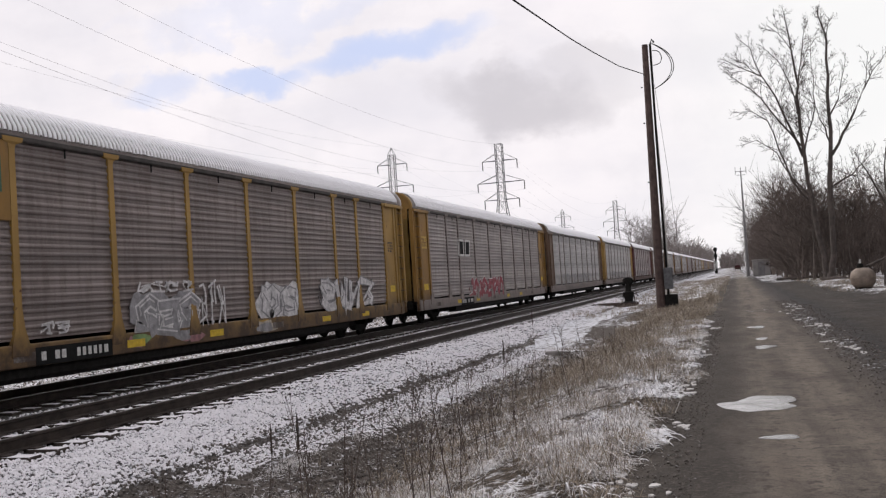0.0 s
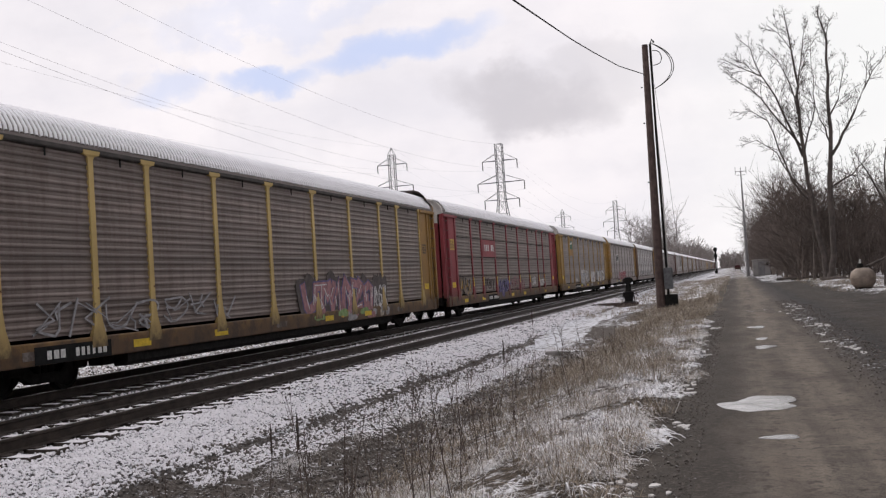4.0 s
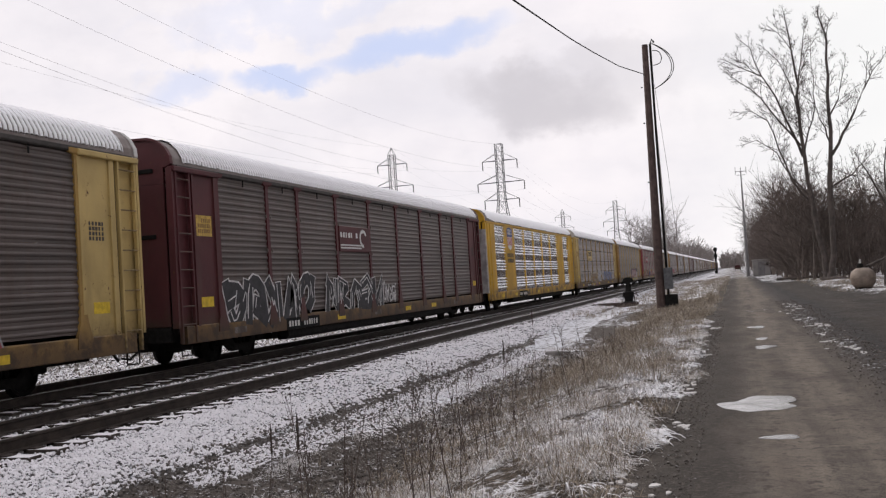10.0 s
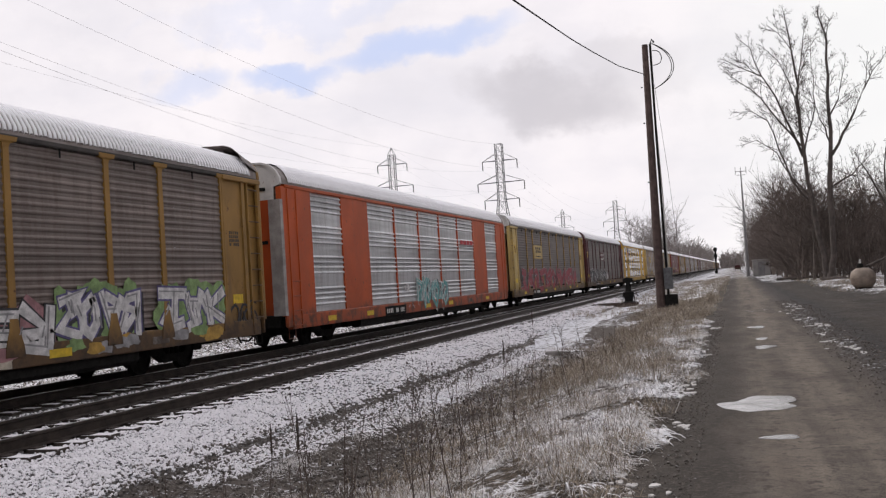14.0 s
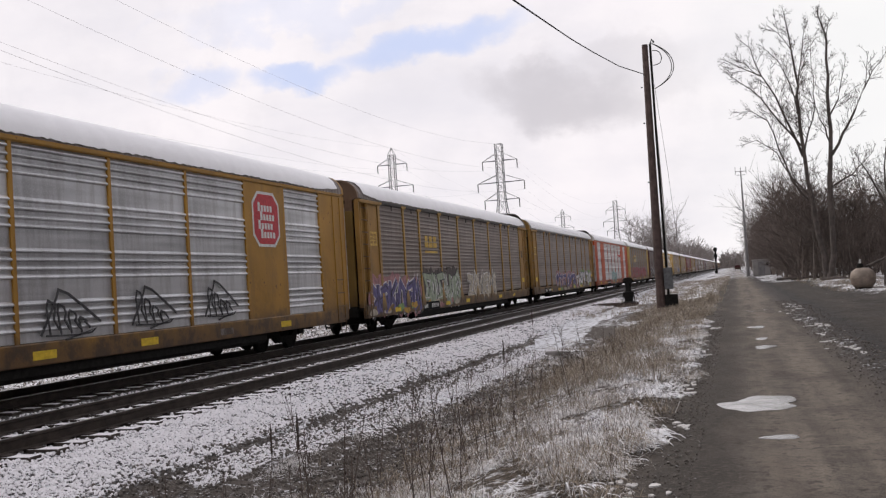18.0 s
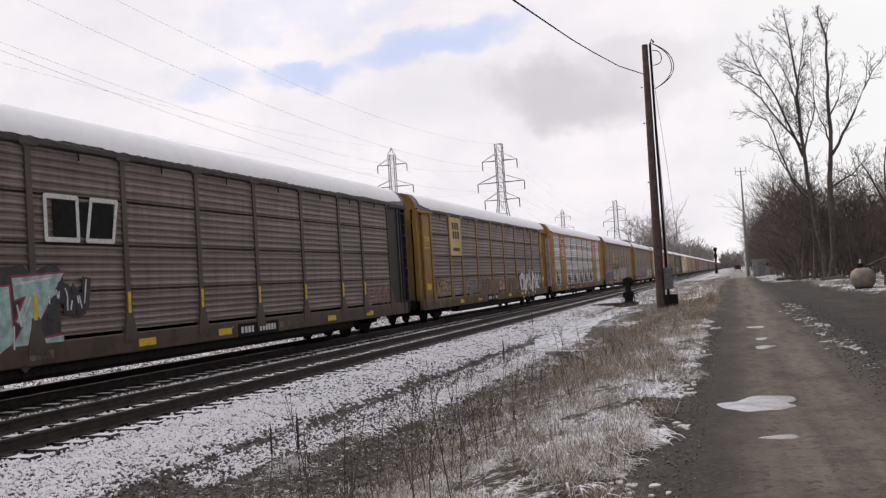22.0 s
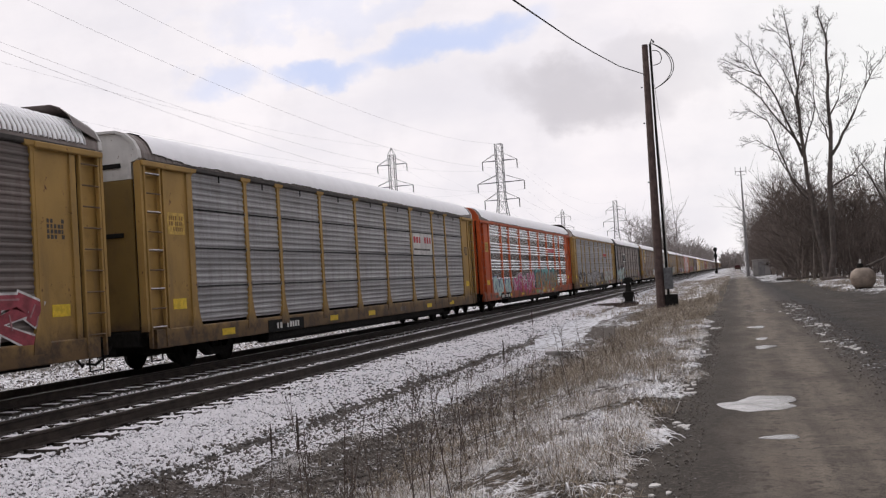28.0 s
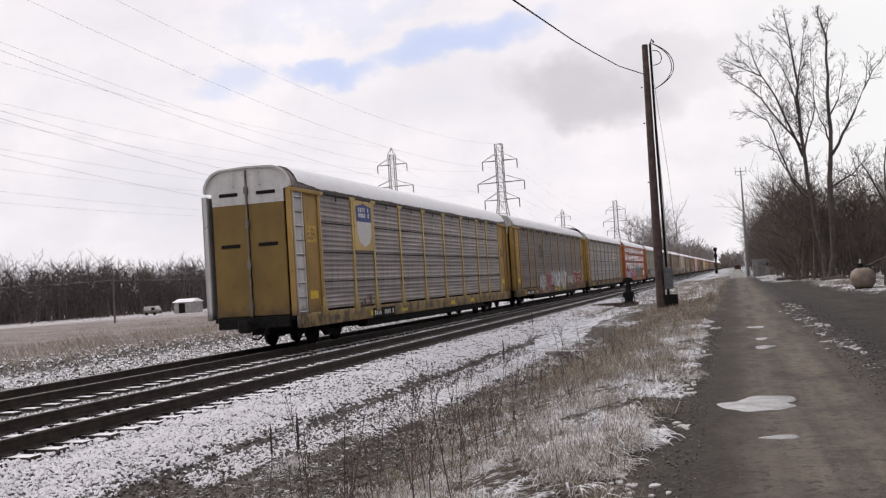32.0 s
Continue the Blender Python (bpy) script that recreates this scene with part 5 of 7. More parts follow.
Y_, D_ = "yellow", "darkbars"
TRAIN = [
    autorack(0, "last tri-level auto carrier, faded yellow with ribbed grey sides", PALE, ZINC, seams=True, top=WHITEP, end=YELLOW, posts=PALE, rungs=WHITEP, emblems=[("shield", 6.17, 7.45, 3.05, 4.54)], plate=7.2,
             tags=[(6.05, 7.2, 0.72, 1.45, None, "brown", 2)]),
    autorack(1, "yellow auto carrier with brown-stained sides and painted tags", YELLOW, ZINC_UMBER, top=WHITEP, emblems=[(D_, 9.0, 10.35, 2.95, 3.75)], plate=4.4,
             tags=[(22.32, 26.3, 0.90, 1.92, "red", "white", 3), (8.6, 10.8, 0.80, 1.72, "grey", "white", 3, "grey"), (10.9, 12.6, 0.95, 1.88, "red", "grey", 2, "rose"), (12.6, 14.1, 1.0, 2.05, "grey", "white", 2), (14.2, 18.4, 0.75, 2.05, "white", "grey", 5, "grey"),
                   (19.2, 21.9, 0.92, 1.80, None, "white", 6)]),
    autorack(2, "yellow auto carrier with clean grey ribbed sides", YELLOW, ZINC_PLAIN, seams=True, clips=True, top=WHITEP, emblems=[("whitered", 19.3, 21.75, 2.86, 3.72)], plate=6.7),
    autorack(3, "orange-red auto carrier with bright sheets and magenta tags", ORANGE, ZINC_NEW, "open", emblems=[("redbars", 19.35, 21.68, 3.2, 3.56)], plate=5.0,
             tags=[(14.6, 22.3, 0.66, 2.02, "tan", "black", 7, "teal"), (8.3, 14.3, 0.70, 2.0, "magenta", "white", 5), (3.3, 7.3, 0.75, 1.85, "aqua", "blue", 4)]),
    autorack(4, "pale ochre auto carrier with streaked grey sides and dark tags", OCHRE, ZINC_GREY, "open", top=WHITEP, posts=YELLOW, end=YELLOW, emblems=[("redbars", 19.42, 21.7, 3.2, 3.56)], plate=8.7,
             tags=[(2.7, 5.5, 0.90, 2.1, None, "black", 3), (6.05, 7.68, 0.92, 1.95, None, "black", 3), (8.36, 13.0, 0.55, 1.88, "grey", "black", 5), (13.05, 15.9, 0.71, 1.85, "grey", "black", 4), (16.58, 18.9, 0.90, 1.88, None, "black", 4),
                   (19.3, 24.5, 0.90, 1.95, "mist", "sand", 5, "blush")]),
    autorack(5, "black-ended auto carrier with brown-grey sides and teal tag", BLACK, ZINC_BROWN, seams=True, posts=UMBER, end=BLACK, top=BLACK, sill=UMBER, rungs=FADED, emblems=[("noodle", 8.15, 10.3, 2.9, 3.72)], plate=15.0, placards=False,
             tags=[(1.3, 8.3, 0.62, 2.2, "aqua", "red", 5, "black"), (1.35, 2.05, 2.15, 3.0, None, "white", 2), (8.1, 9.2, 1.4, 2.2, "black", "black", 2), (13.6, 17.8, 0.61, 0.93, None, "grey", 6), (23.9, 26.0, 0.95, 1.8, None, "rose", 4)]),
    autorack(6, "yellow auto carrier with ribbed grey-brown sides, scribbled tags", OCHRE, ZINC_BROWN, seams=True, emblems=[("pale", 5.92, 7.68, 2.87, 4.62)], plate=12.0,
             tags=[(19.7, 25.2, 0.62, 2.12, "white", "black", 5, None, "grey"), (25.3, 26.1, 1.2, 1.95, "grey", "black", 2), (10.9, 14.4, 0.78, 1.75, "brown", "tan", 4), (14.55, 15.75, 1.0, 1.7, "rose", "brown", 2), (16.46, 19.0, 0.84, 1.72, "brown", "tan", 4),
                   (3.3, 5.5, 1.06, 1.75, "tan", "brown", 3), (8.0, 10.4, 0.9, 1.9, None, "grey", 4)]),
    autorack(7, "orange-yellow auto carrier with bright ribbed sheets, red octagon emblems", AMBER, ZINC_COOL, "new", emblems=[("octagon", 6.0, 7.5, 2.92, 4.47), ("octagon", 22.2, 23.75, 2.92, 4.42)], plate=8.9,
             tags=[(3.54, 4.88, 1.09, 2.04, "tent"), (8.35, 9.87, 1.06, 2.02, "tent"), (11.08, 12.57, 1.04, 1.95, "tent"), (13.97, 15.7, 1.01, 2.02, "tent"), (16.71, 18.4, 1.06, 2.02, "tent"), (19.59, 21.2, 1.09, 2.1, "tent"),
                   (1.9, 2.95, 2.2, 3.0, None, "violet", 4)]),
    autorack(8, "dingy yellow auto carrier with brown sides and violet tag", OCHRE, ZINC_BROWN, posts=YELLOW, emblems=[("goldbars", 8.34, 10.03, 2.94, 3.65)], plate=7.6, top=BROWN,
             tags=[(1.9, 7.35, 0.62, 1.95, "violet", "white", 6, "rose", "black"), (7.78, 13.0, 0.72, 2.15, "sage", "black", 6, "umber", "white"), (14.57, 20.0, 0.9, 2.1, "cream", "white", 6)]),
    autorack(9, "ochre auto carrier with brown sides and a long pale tag", OCHRE, ZINC_BROWN, plate=5.0,
             tags=[(18.2, 20.0, 0.80, 1.7, "white", "black", 2, "rose"), (20.2, 22.7, 0.95, 1.95, "white", "violet", 4, "green", "black"), (23.5, 26.2, 0.9, 1.9, "white", "violet", 3, "green"), (9.5, 17.6, 0.8, 1.85, "violet", "white", 6, "rose"), (26.5, 27.9, 0.8, 1.6, None, "black", 3)]),
    autorack(10, "orange-red auto carrier with ribbed grey sheets and teal tag", ORANGE, ZINC_COOL, "new", emblems=[("redbars", 19.34, 21.7, 3.30, 3.60)], plate=9.03, top=WHITEP,
             tags=[(12.75, 16.8, 0.62, 1.98, "teal", "white", 6, None, "black"), (11.39, 12.3, 0.70, 0.94, None, "white", 4), (11.2, 11.9, 1.41, 1.72, None, "white", 3)]),
    autorack(11, "grimy yellow auto carrier with dark brown sides, pink tag", PALE, ZINC_DARK, posts=YELLOW, emblems=[("yellow", 7.85, 10.45, 2.87, 3.72)], plate=6.9, top=WHITEP,
             tags=[(3.36, 24.3, 0.75, 2.3, "red", "grey", 11)]),
    autorack(12, "dark maroon auto carrier with brown sides, black and white tag", MAROON, ZINC_DARK, sill=OCHRE, emblems=[("maroon", 10.7, 13.3, 2.87, 3.70)], plate=6.6,
             tags=[(3.29, 8.5, 0.72, 2.2, "black", "white", 5), (9.25, 14.28, 0.90, 2.02, "black", "white", 5), (14.33, 15.73, 0.96, 1.87, None, "white", 4)]),
    autorack(13, "bright yellow auto carrier with silver sheets and flag shield", BRIGHT, ZINC_NEW, "new", emblems=[("flag", 6.1, 7.3, 3.3, 4.6)], plate=8.4),
    autorack(14, "pale yellow auto carrier with grey sides and yellow plate", PALE, ZINC, seams=True, posts=YELLOW, top=WHITEP, emblems=[(Y_, 7.84, 10.5, 2.86, 3.73)], plate=6.9,
             tags=[(3.3, 4.5, 1.13, 1.8, None, "grey", 3), (8.95, 13.1, 0.90, 1.85, "tan", "cream", 5, "cream"), (13.43, 15.9, 0.95, 1.93, "grey", "white", 3), (17.78, 23.7, 1.0, 1.87, "blue", "grey", 6)]),
    autorack(15, "ochre auto carrier with brown-grey sides and faded tags", OCHRE, ZINC_BROWN, posts=PALE, sill=OCHRE, plate=4.0,
             tags=[(15.0, 20.8, 0.85, 1.98, "rose", "violet", 6, "umber"), (20.84, 22.2, 0.85, 1.95, None, "white", 3, "umber"), (3.9, 11.0, 1.0, 1.8, None, "grey", 7)]),
    autorack(16, "faded rose-red auto carrier with brown-grey sides", ROSE, ZINC_BROWN, sill=OCHRE, seams=True, top=WHITEP, emblems=[("rose", 7.83, 10.47, 2.86, 3.73)], plate=8.5,
             tags=[(10.76, 13.6, 0.66, 1.66, "violet", "grey", 4), (13.82, 17.4, 0.88, 1.82, None, "rose", 5), (8.05, 10.0, 1.09, 1.87, None, "umber", 3), (19.65, 20.7, 1.2, 1.75, None, "white", 3), (22.2, 23.6, 1.1, 1.6, None, "white", 4), (3.3, 5.3, 1.0, 1.9, "tan", "black", 2)]),
    autorack(17, "yellow-posted auto carrier with ribbed brown-grey sides, white tags", YELLOW, ZINC_DULL, top=WHITEP, emblems=[("green", 5.95, 7.65, 3.2, 4.62)], plate=8.1,
             tags=[(11.1, 13.45, 0.87, 1.75, "grey", "white", 3, "grey"), (11.15, 13.4, 1.8, 2.1, None, "white", 4), (13.58, 14.8, 0.85, 2.2, None, "white", 3), (16.66, 18.87, 0.89, 1.85, "white", "grey", 2, "white"), (20.42, 24.7, 0.97, 1.98, "white", "grey", 4), (8.25, 9.0, 1.12, 1.4, None, "white", 2)]),
    autorack(18, "grey auto carrier with blue-grey sides and red tag", YELLOW, ZINC, posts=ZINC_DULL, end=OCHRE, emblems=[("noodle", 7.6, 9.6, 2.9, 3.6)], tags=[(9.0, 15.9, 0.85, 1.85, "red", "white", 6)]),
]
# Far cars: most side sheets use pale zinc, so haze is in their colour.
FARSTYLE = [(BROWN, ZINC_PALE, "brown auto carrier with stained brown-grey sides"), (YELLOW, ZINC_PALE, "yellow auto carrier with ribbed grey sides"), (MAROON, ZINC, "maroon auto carrier with stained sides"),
            (BROWN, ZINC_PALE, "brown auto carrier with grey sides"), (OCHRE, ZINC_PALE, "yellow auto carrier with haze-lightened grey sides")]
for k in range(19, 38):
    b, s, lab = FARSTYLE[(k - 19) % 5]
    TRAIN.append(autorack(k, lab, b, s, near=False, posts=ZINC_DULL if k % 3 else b, tags=[(6.0, 20.0, 0.95, 1.9, None, "grey", 8)] if k < 22 else ()))

# ---- sky ----
def cloud_sheet():
    """Broken cloud far behind everything: white, lilac-grey shade and two blue gaps."""
    k = Nodes("cloud_sky")
    co = k.scaled((1 / 3000, 1 / 3000, 1 / 3000))
    x, z = k.axis(0, co), k.axis(2, co)
    # rolling warp of the outlines
    w1 = k.math("SUBTRACT", k.noise(9.0, 5, 0.55, co), 0.5)
    w2 = k.math("SUBTRACT", k.noise(11.0, 5, 0.55, k.scaled((1 / 3000, 1, 1.3 / 3000))), 0.5)

    def spot(cx, cz, rx, rz, slope=0.0, warp=0.10):
        dx = k.math("ADD", k.math("SUBTRACT", x, cx), k.math("MULTIPLY", w1, warp))
        dz = k.math("ADD", k.math("SUBTRACT", k.math("SUBTRACT", z, cz), k.math("MULTIPLY", dx, slope)), k.math("MULTIPLY", w2, warp))
        a, b = k.math("DIVIDE", dx, rx), k.math("DIVIDE", dz, rz)
        return k.ramp(k.math("ADD", k.math("MULTIPLY", a, a), k.math("MULTIPLY", b, b)), 1.25, 0.0)

    soft = k.noise(4.5, 6, 0.55, k.scaled((0.7 / 3000, 1 / 3000, 1.6 / 3000)))
    c = k.mix(k.ramp(soft, 0.32, 0.66), (0.84, 0.81, 0.865), (1.0, 0.945, 0.97))
    puff = k.noise(16, 5, 0.6, co)
    c = k.mix(k.math("MULTIPLY", k.ramp(puff, 0.45, 0.72), 0.35), c, (0.80, 0.765, 0.81))
    blue = k.math("MAXIMUM", spot(-0.045, 0.254, 0.125, 0.018, 0.16, 0.07), spot(-0.185, 0.224, 0.055, 0.018, 0.1))
    blue = k.math("MAXIMUM", blue, k.math("MULTIPLY", spot(-0.29, 0.226, 0.05, 0.02), 0.6))
    blue = k.math("MAXIMUM", blue, k.math("MULTIPLY", spot(-0.17, 0.30, 0.16, 0.03, 0.1, 0.2), 0.35))
    c = k.mix(k.math("MULTIPLY", blue, 0.8), c, (0.56, 0.66, 0.95))
    grey = spot(0.085, 0.188, 0.095, 0.040, -0.2, 0.13)
    c = k.mix(k.math("MULTIPLY", grey, 0.75), c, (0.60, 0.57, 0.61))
    c = k.mix(k.math("MULTIPLY", spot(0.15, 0.215, 0.10, 0.035, 0.1, 0.15), 0.45), c, (0.66, 0.63, 0.67))
    c = k.mix(k.math("MULTIPLY", spot(-0.36, 0.12, 0.14, 0.05, 0.0, 0.15), 0.35), c, (0.74, 0.72, 0.80))
    c = k.mix(k.math("MULTIPLY", k.ramp(x, 0.12, 0.48), 0.75), c, (0.985, 0.99, 0.975))
    em = k.n("ShaderNodeEmission")
    k.put(c, em.inputs[0])
    em.inputs[1].default_value = 1.0
    out = [n for n in k.t.nodes if n.type == "OUTPUT_MATERIAL"][0]
    k.t.links.new(em.outputs[0], out.inputs[0])
    g = Geo()
    g.box(-2700, 2400, 0, 4, -60, 1300)
    return solid("cloud_backdrop", g, k.m, "bright broken cloud with blue gaps and a grey bank", "sky", kind="structure")


CLOUDS = cloud_sheet()
SKY_AT = Matrix.Translation(EYE + Vector((-math.sin(YAW), math.cos(YAW), 0)) * 3000) @ Matrix.Rotation(YAW, 4, "Z")
CLOUDS.matrix_world = SKY_AT

# ---- bare trees ----
BARK = plain("grey_bark", (0.075, 0.06, 0.053), 0.9, 0, 3, 0.35)
TWIG = plain("dark_twigs", (0.07, 0.054, 0.048), 0.9, 0, 2, 0.3)
PALE_BARK = plain("pale_bark", (0.125, 0.102, 0.088), 0.9, 0, 2, 0.35)
BRUSH = plain("brush_twigs", (0.115, 0.090, 0.078), 0.95, 0, 0.4, 0.4)


def leafy(g, p, q, w0, w1, s):
    """The finest twigs: a sliver turned by s."""
    d = (q - p)
    a = d.cross(Vector((math.cos(s), math.sin(s), 0.3))).normalized() * 1.3
    i = len(g.v)
    g.v += [tuple(p + a * w0), tuple(p - a * w0), tuple(q - a * w1), tuple(q + a * w1)]
    g.f.append((i, i + 1, i + 2, i + 3))


def ribbon(g, p, q, w0, w1):
    """A thin twig of three sides."""
    d = (q - p)
    a = d.cross(Vector((0.3, 1, 0.2))).normalized()
    b = d.cross(a).normalized()
    i = len(g.v)
    for c, w in ((p, w0), (q, w1)):
        g.v += [tuple(c + a * w), tuple(c - a * 0.5 * w + b * 0.87 * w), tuple(c - a * 0.5 * w - b * 0.87 * w)]
    g.f += [(i, i + 1, i + 4, i + 3), (i + 1, i + 2, i + 5, i + 4), (i + 2, i, i + 3, i + 5)]


def sprout(rr, g, p, d, length, r, level):
    """A branch that bends upward, with side shoots at spread angles."""
    n = 4 if level else 3
    pts, dirs = [p], [d]
    for _ in range(n):
        d = (d + Vector((rr.uniform(-0.22, 0.22), rr.uniform(-0.22, 0.22), rr.uniform(-0.05, 0.22)))).normalized()
        p = p + d * (length / n)
        pts.append(p)
        dirs.append(d)
    for i in range(n):
        a, b = r * (1 - 0.85 * i / n), r * (1 - 0.85 * (i + 1) / n)
        if level > 1:
            ribbon(g, pts[i], pts[i + 1], a, b)
        else:
            leafy(g, pts[i], pts[i + 1], a, b, rr.uniform(0, 3.1))
    if level > 0:
        for _ in range(max(4, int(length / (0.20 if level > 1 else 0.11)))):
            f = rr.uniform(0.18, 1.0) * n
            i = min(int(f), n - 1)
            at = pts[i].lerp(pts[i + 1], f - i)
            side = dirs[i + 1].cross(Vector((rr.uniform(-1, 1), rr.uniform(-1, 1), rr.uniform(-1, 1)))).normalized()
            turn = rr.uniform(0.55, 1.05)
            out = (dirs[i + 1] * math.cos(turn) + side * math.sin(turn) + Vector((0, 0, 0.12))).normalized()
            sprout(rr, g, at, out, length * rr.uniform(0.28, 0.55) * (1.15 - 0.5 * f / n), max(r * 0.45, 0.0085), level - 1)


def big_tree(name, y, limbs, radii, label, seed, reach=2.2, gap=0.45, bark=None, tip=0.02, bare=0.3):
    """A bare tree: limbs as bent tapered tubes, each with side branches that shorten towards its tip."""
    rr = random.Random(seed)
    t = thing(name, pose(limbs[0][0][0], y, lie(limbs[0][0][0], y) - 0.1), label, "tree", "bare trees beside the lane")
    base = Vector((limbs[0][0][0], 0, 0))
    for j, (pts, r) in enumerate(zip(limbs, radii)):
        dy = 0.0 if j == 0 else rr.uniform(-0.45, 0.45)
        q = []
        for i, (a, b) in enumerate(pts):
            q.append(Vector((a, dy * i, b)) - base + Vector((rr.uniform(-0.06, 0.06), 0, 0)))
            if i + 1 < len(pts):
                c, e = pts[i + 1]
                q.append(Vector(((a + c) / 2 + rr.uniform(-0.10, 0.10), dy * (i + 0.5) + rr.uniform(-0.1, 0.1), (b + e) / 2)) - base)
        g = Geo()
        m = len(q) - 1
        g.tube(q, [max(tip, r * (1 - 0.88 * (i / m) ** 0.8)) for i in range(m + 1)], 8)
        if j == 0:
            g.tube([q[0] + Vector((0, 0, -0.3)), q[0] + Vector((0, 0, 0.6))], [r * 1.6, r * 1.0], 9)
        part("trunk" if j == 0 else "limb", g, bark or BARK, t)
        c = Geo()
        long = sum((q[i + 1] - q[i]).length for i in range(m))
        count = max(4, int(long / gap))
        for b in range(count):
            f = (max(bare, 0.42) if j == 0 else 0.12) + (0.88 if j else 0.58) * (b + rr.random()) / count
            f = min(0.999, f) * m
            i = min(int(f), m - 1)
            at = q[i].lerp(q[i + 1], f - i)
            d = (q[i + 1] - q[i]).normalized()
            side = d.cross(Vector((rr.uniform(-1, 1), rr.uniform(-1, 1), rr.uniform(-1, 1)))).normalized()
            turn = rr.uniform(0.5, 0.95)
            size = reach * rr.uniform(0.35, 1.0) * (1.15 - 0.75 * f / m)
            sprout(rr, c, at, (d * math.cos(turn) + side * math.sin(turn)).normalized(), size, 0.010 + 0.010 * size, 2)
        part("twig_crown", c, TWIG, t)["kind"] = "stuff"
    return t


big_tree("bare_tree", 82, [[(7.1, 0), (6.9, 2.1), (6.5, 5.0), (6.1, 8.1), (5.9, 11.8), (5.8, 14.2), (5.9, 15.9), (5.7, 18.4), (5.5, 20.6), (5.3, 22.1)], [(5.9, 10.1), (5.2, 12.2), (4.2, 15.1), (3.2, 17.0), (2.4, 19.3), (1.5, 20.1)],
                           [(3.2, 17.0), (1.8, 17.9), (0.2, 19.0)], [(5.8, 11.0), (4.6, 12.8), (3.0, 15.2), (1.5, 16.6), (0.3, 17.7)], [(5.8, 13.6), (5.3, 16.2), (4.6, 18.0), (3.2, 19.6)], [(6.1, 7.0), (5.0, 8.4), (3.9, 10.6), (2.5, 11.8), (1.3, 11.5)],
                           [(6.2, 6.4), (4.9, 8.2), (4.0, 10.9), (3.4, 13.2), (2.2, 14.0), (1.0, 14.0)], [(5.95, 10.2), (6.4, 12.0), (7.1, 14.1), (7.1, 16.1), (7.1, 18.9)], [(5.9, 15.6), (6.3, 17.7), (6.6, 19.7), (7.0, 20.8)], [(5.6, 18.9), (4.7, 20.3), (3.8, 21.0)]],
         [0.25, 0.12, 0.06, 0.10, 0.07, 0.08, 0.10, 0.085, 0.06, 0.045], "tall bare tree with a trunk that leans and many twigs", 31, 2.6, 0.36)
big_tree("bare_tree", 81, [[(7.3, 0), (7.5, 2.0), (7.7, 7.9), (7.9, 10.2), (8.0, 13.5), (8.2, 16.1), (8.2, 19.0), (7.9, 20.7), (7.7, 21.7)], [(8.0, 9.9), (8.9, 11.5), (10.0, 13.3), (10.7, 15.0), (11.5, 16.3), (12.6, 17.7)], [(8.2, 18.6), (8.4, 20.2), (8.8, 20.9)],
                           [(8.0, 12.9), (8.7, 14.2), (9.1, 16.0), (9.4, 17.6)], [(7.8, 7.4), (9.3, 8.2), (10.3, 9.2), (11.0, 9.9)], [(7.9, 10.8), (7.6, 12.1), (7.1, 13.5), (6.5, 15.4)], [(10.7, 15.0), (10.9, 16.4), (11.1, 17.6)]],
         [0.27, 0.13, 0.05, 0.075, 0.085, 0.08, 0.04], "tall bare tree, forked, with an upright trunk", 32, 2.1, 0.36)
big_tree("bare_tree", 74, [[(11.2, 0), (11.0, 3.5), (10.6, 6.5), (10.9, 9.5)], [(10.8, 5.0), (9.5, 7.8), (8.8, 9.3)], [(10.7, 6.0), (12.2, 8.0), (12.9, 9.6)]], [0.22, 0.1, 0.1], "smaller bare tree with spreading limbs", 33, 2.2, 0.4)


rt = random.Random(77)
for i in range(14):
    y = 82.5 + 1.6 * i + rt.uniform(-1, 1)
    x = rt.uniform(5.6, 12.0) if i % 2 else rt.uniform(5.5, 7.5)
    h = rt.uniform(7.0, 11.0)
    a, b = rt.uniform(-0.8, 0.5), rt.uniform(-0.8, 0.8)
    big_tree("bare_sapling", y, [[(x, 0), (x + 0.3 * a, 0.35 * h), (x + 0.7 * a, 0.7 * h), (x + a, h)], [(x + 0.45 * a, 0.5 * h), (x + b - 1.0, 0.75 * h), (x + b - 1.4, 0.92 * h)], [(x + 0.4 * a, 0.45 * h), (x + b + 1.0, 0.7 * h), (x + b + 1.5, 0.86 * h)]],
             [0.085, 0.045, 0.045], "slender bare tree with a pale trunk in front of brush", 80 + i, 1.7, 0.5, PALE_BARK)


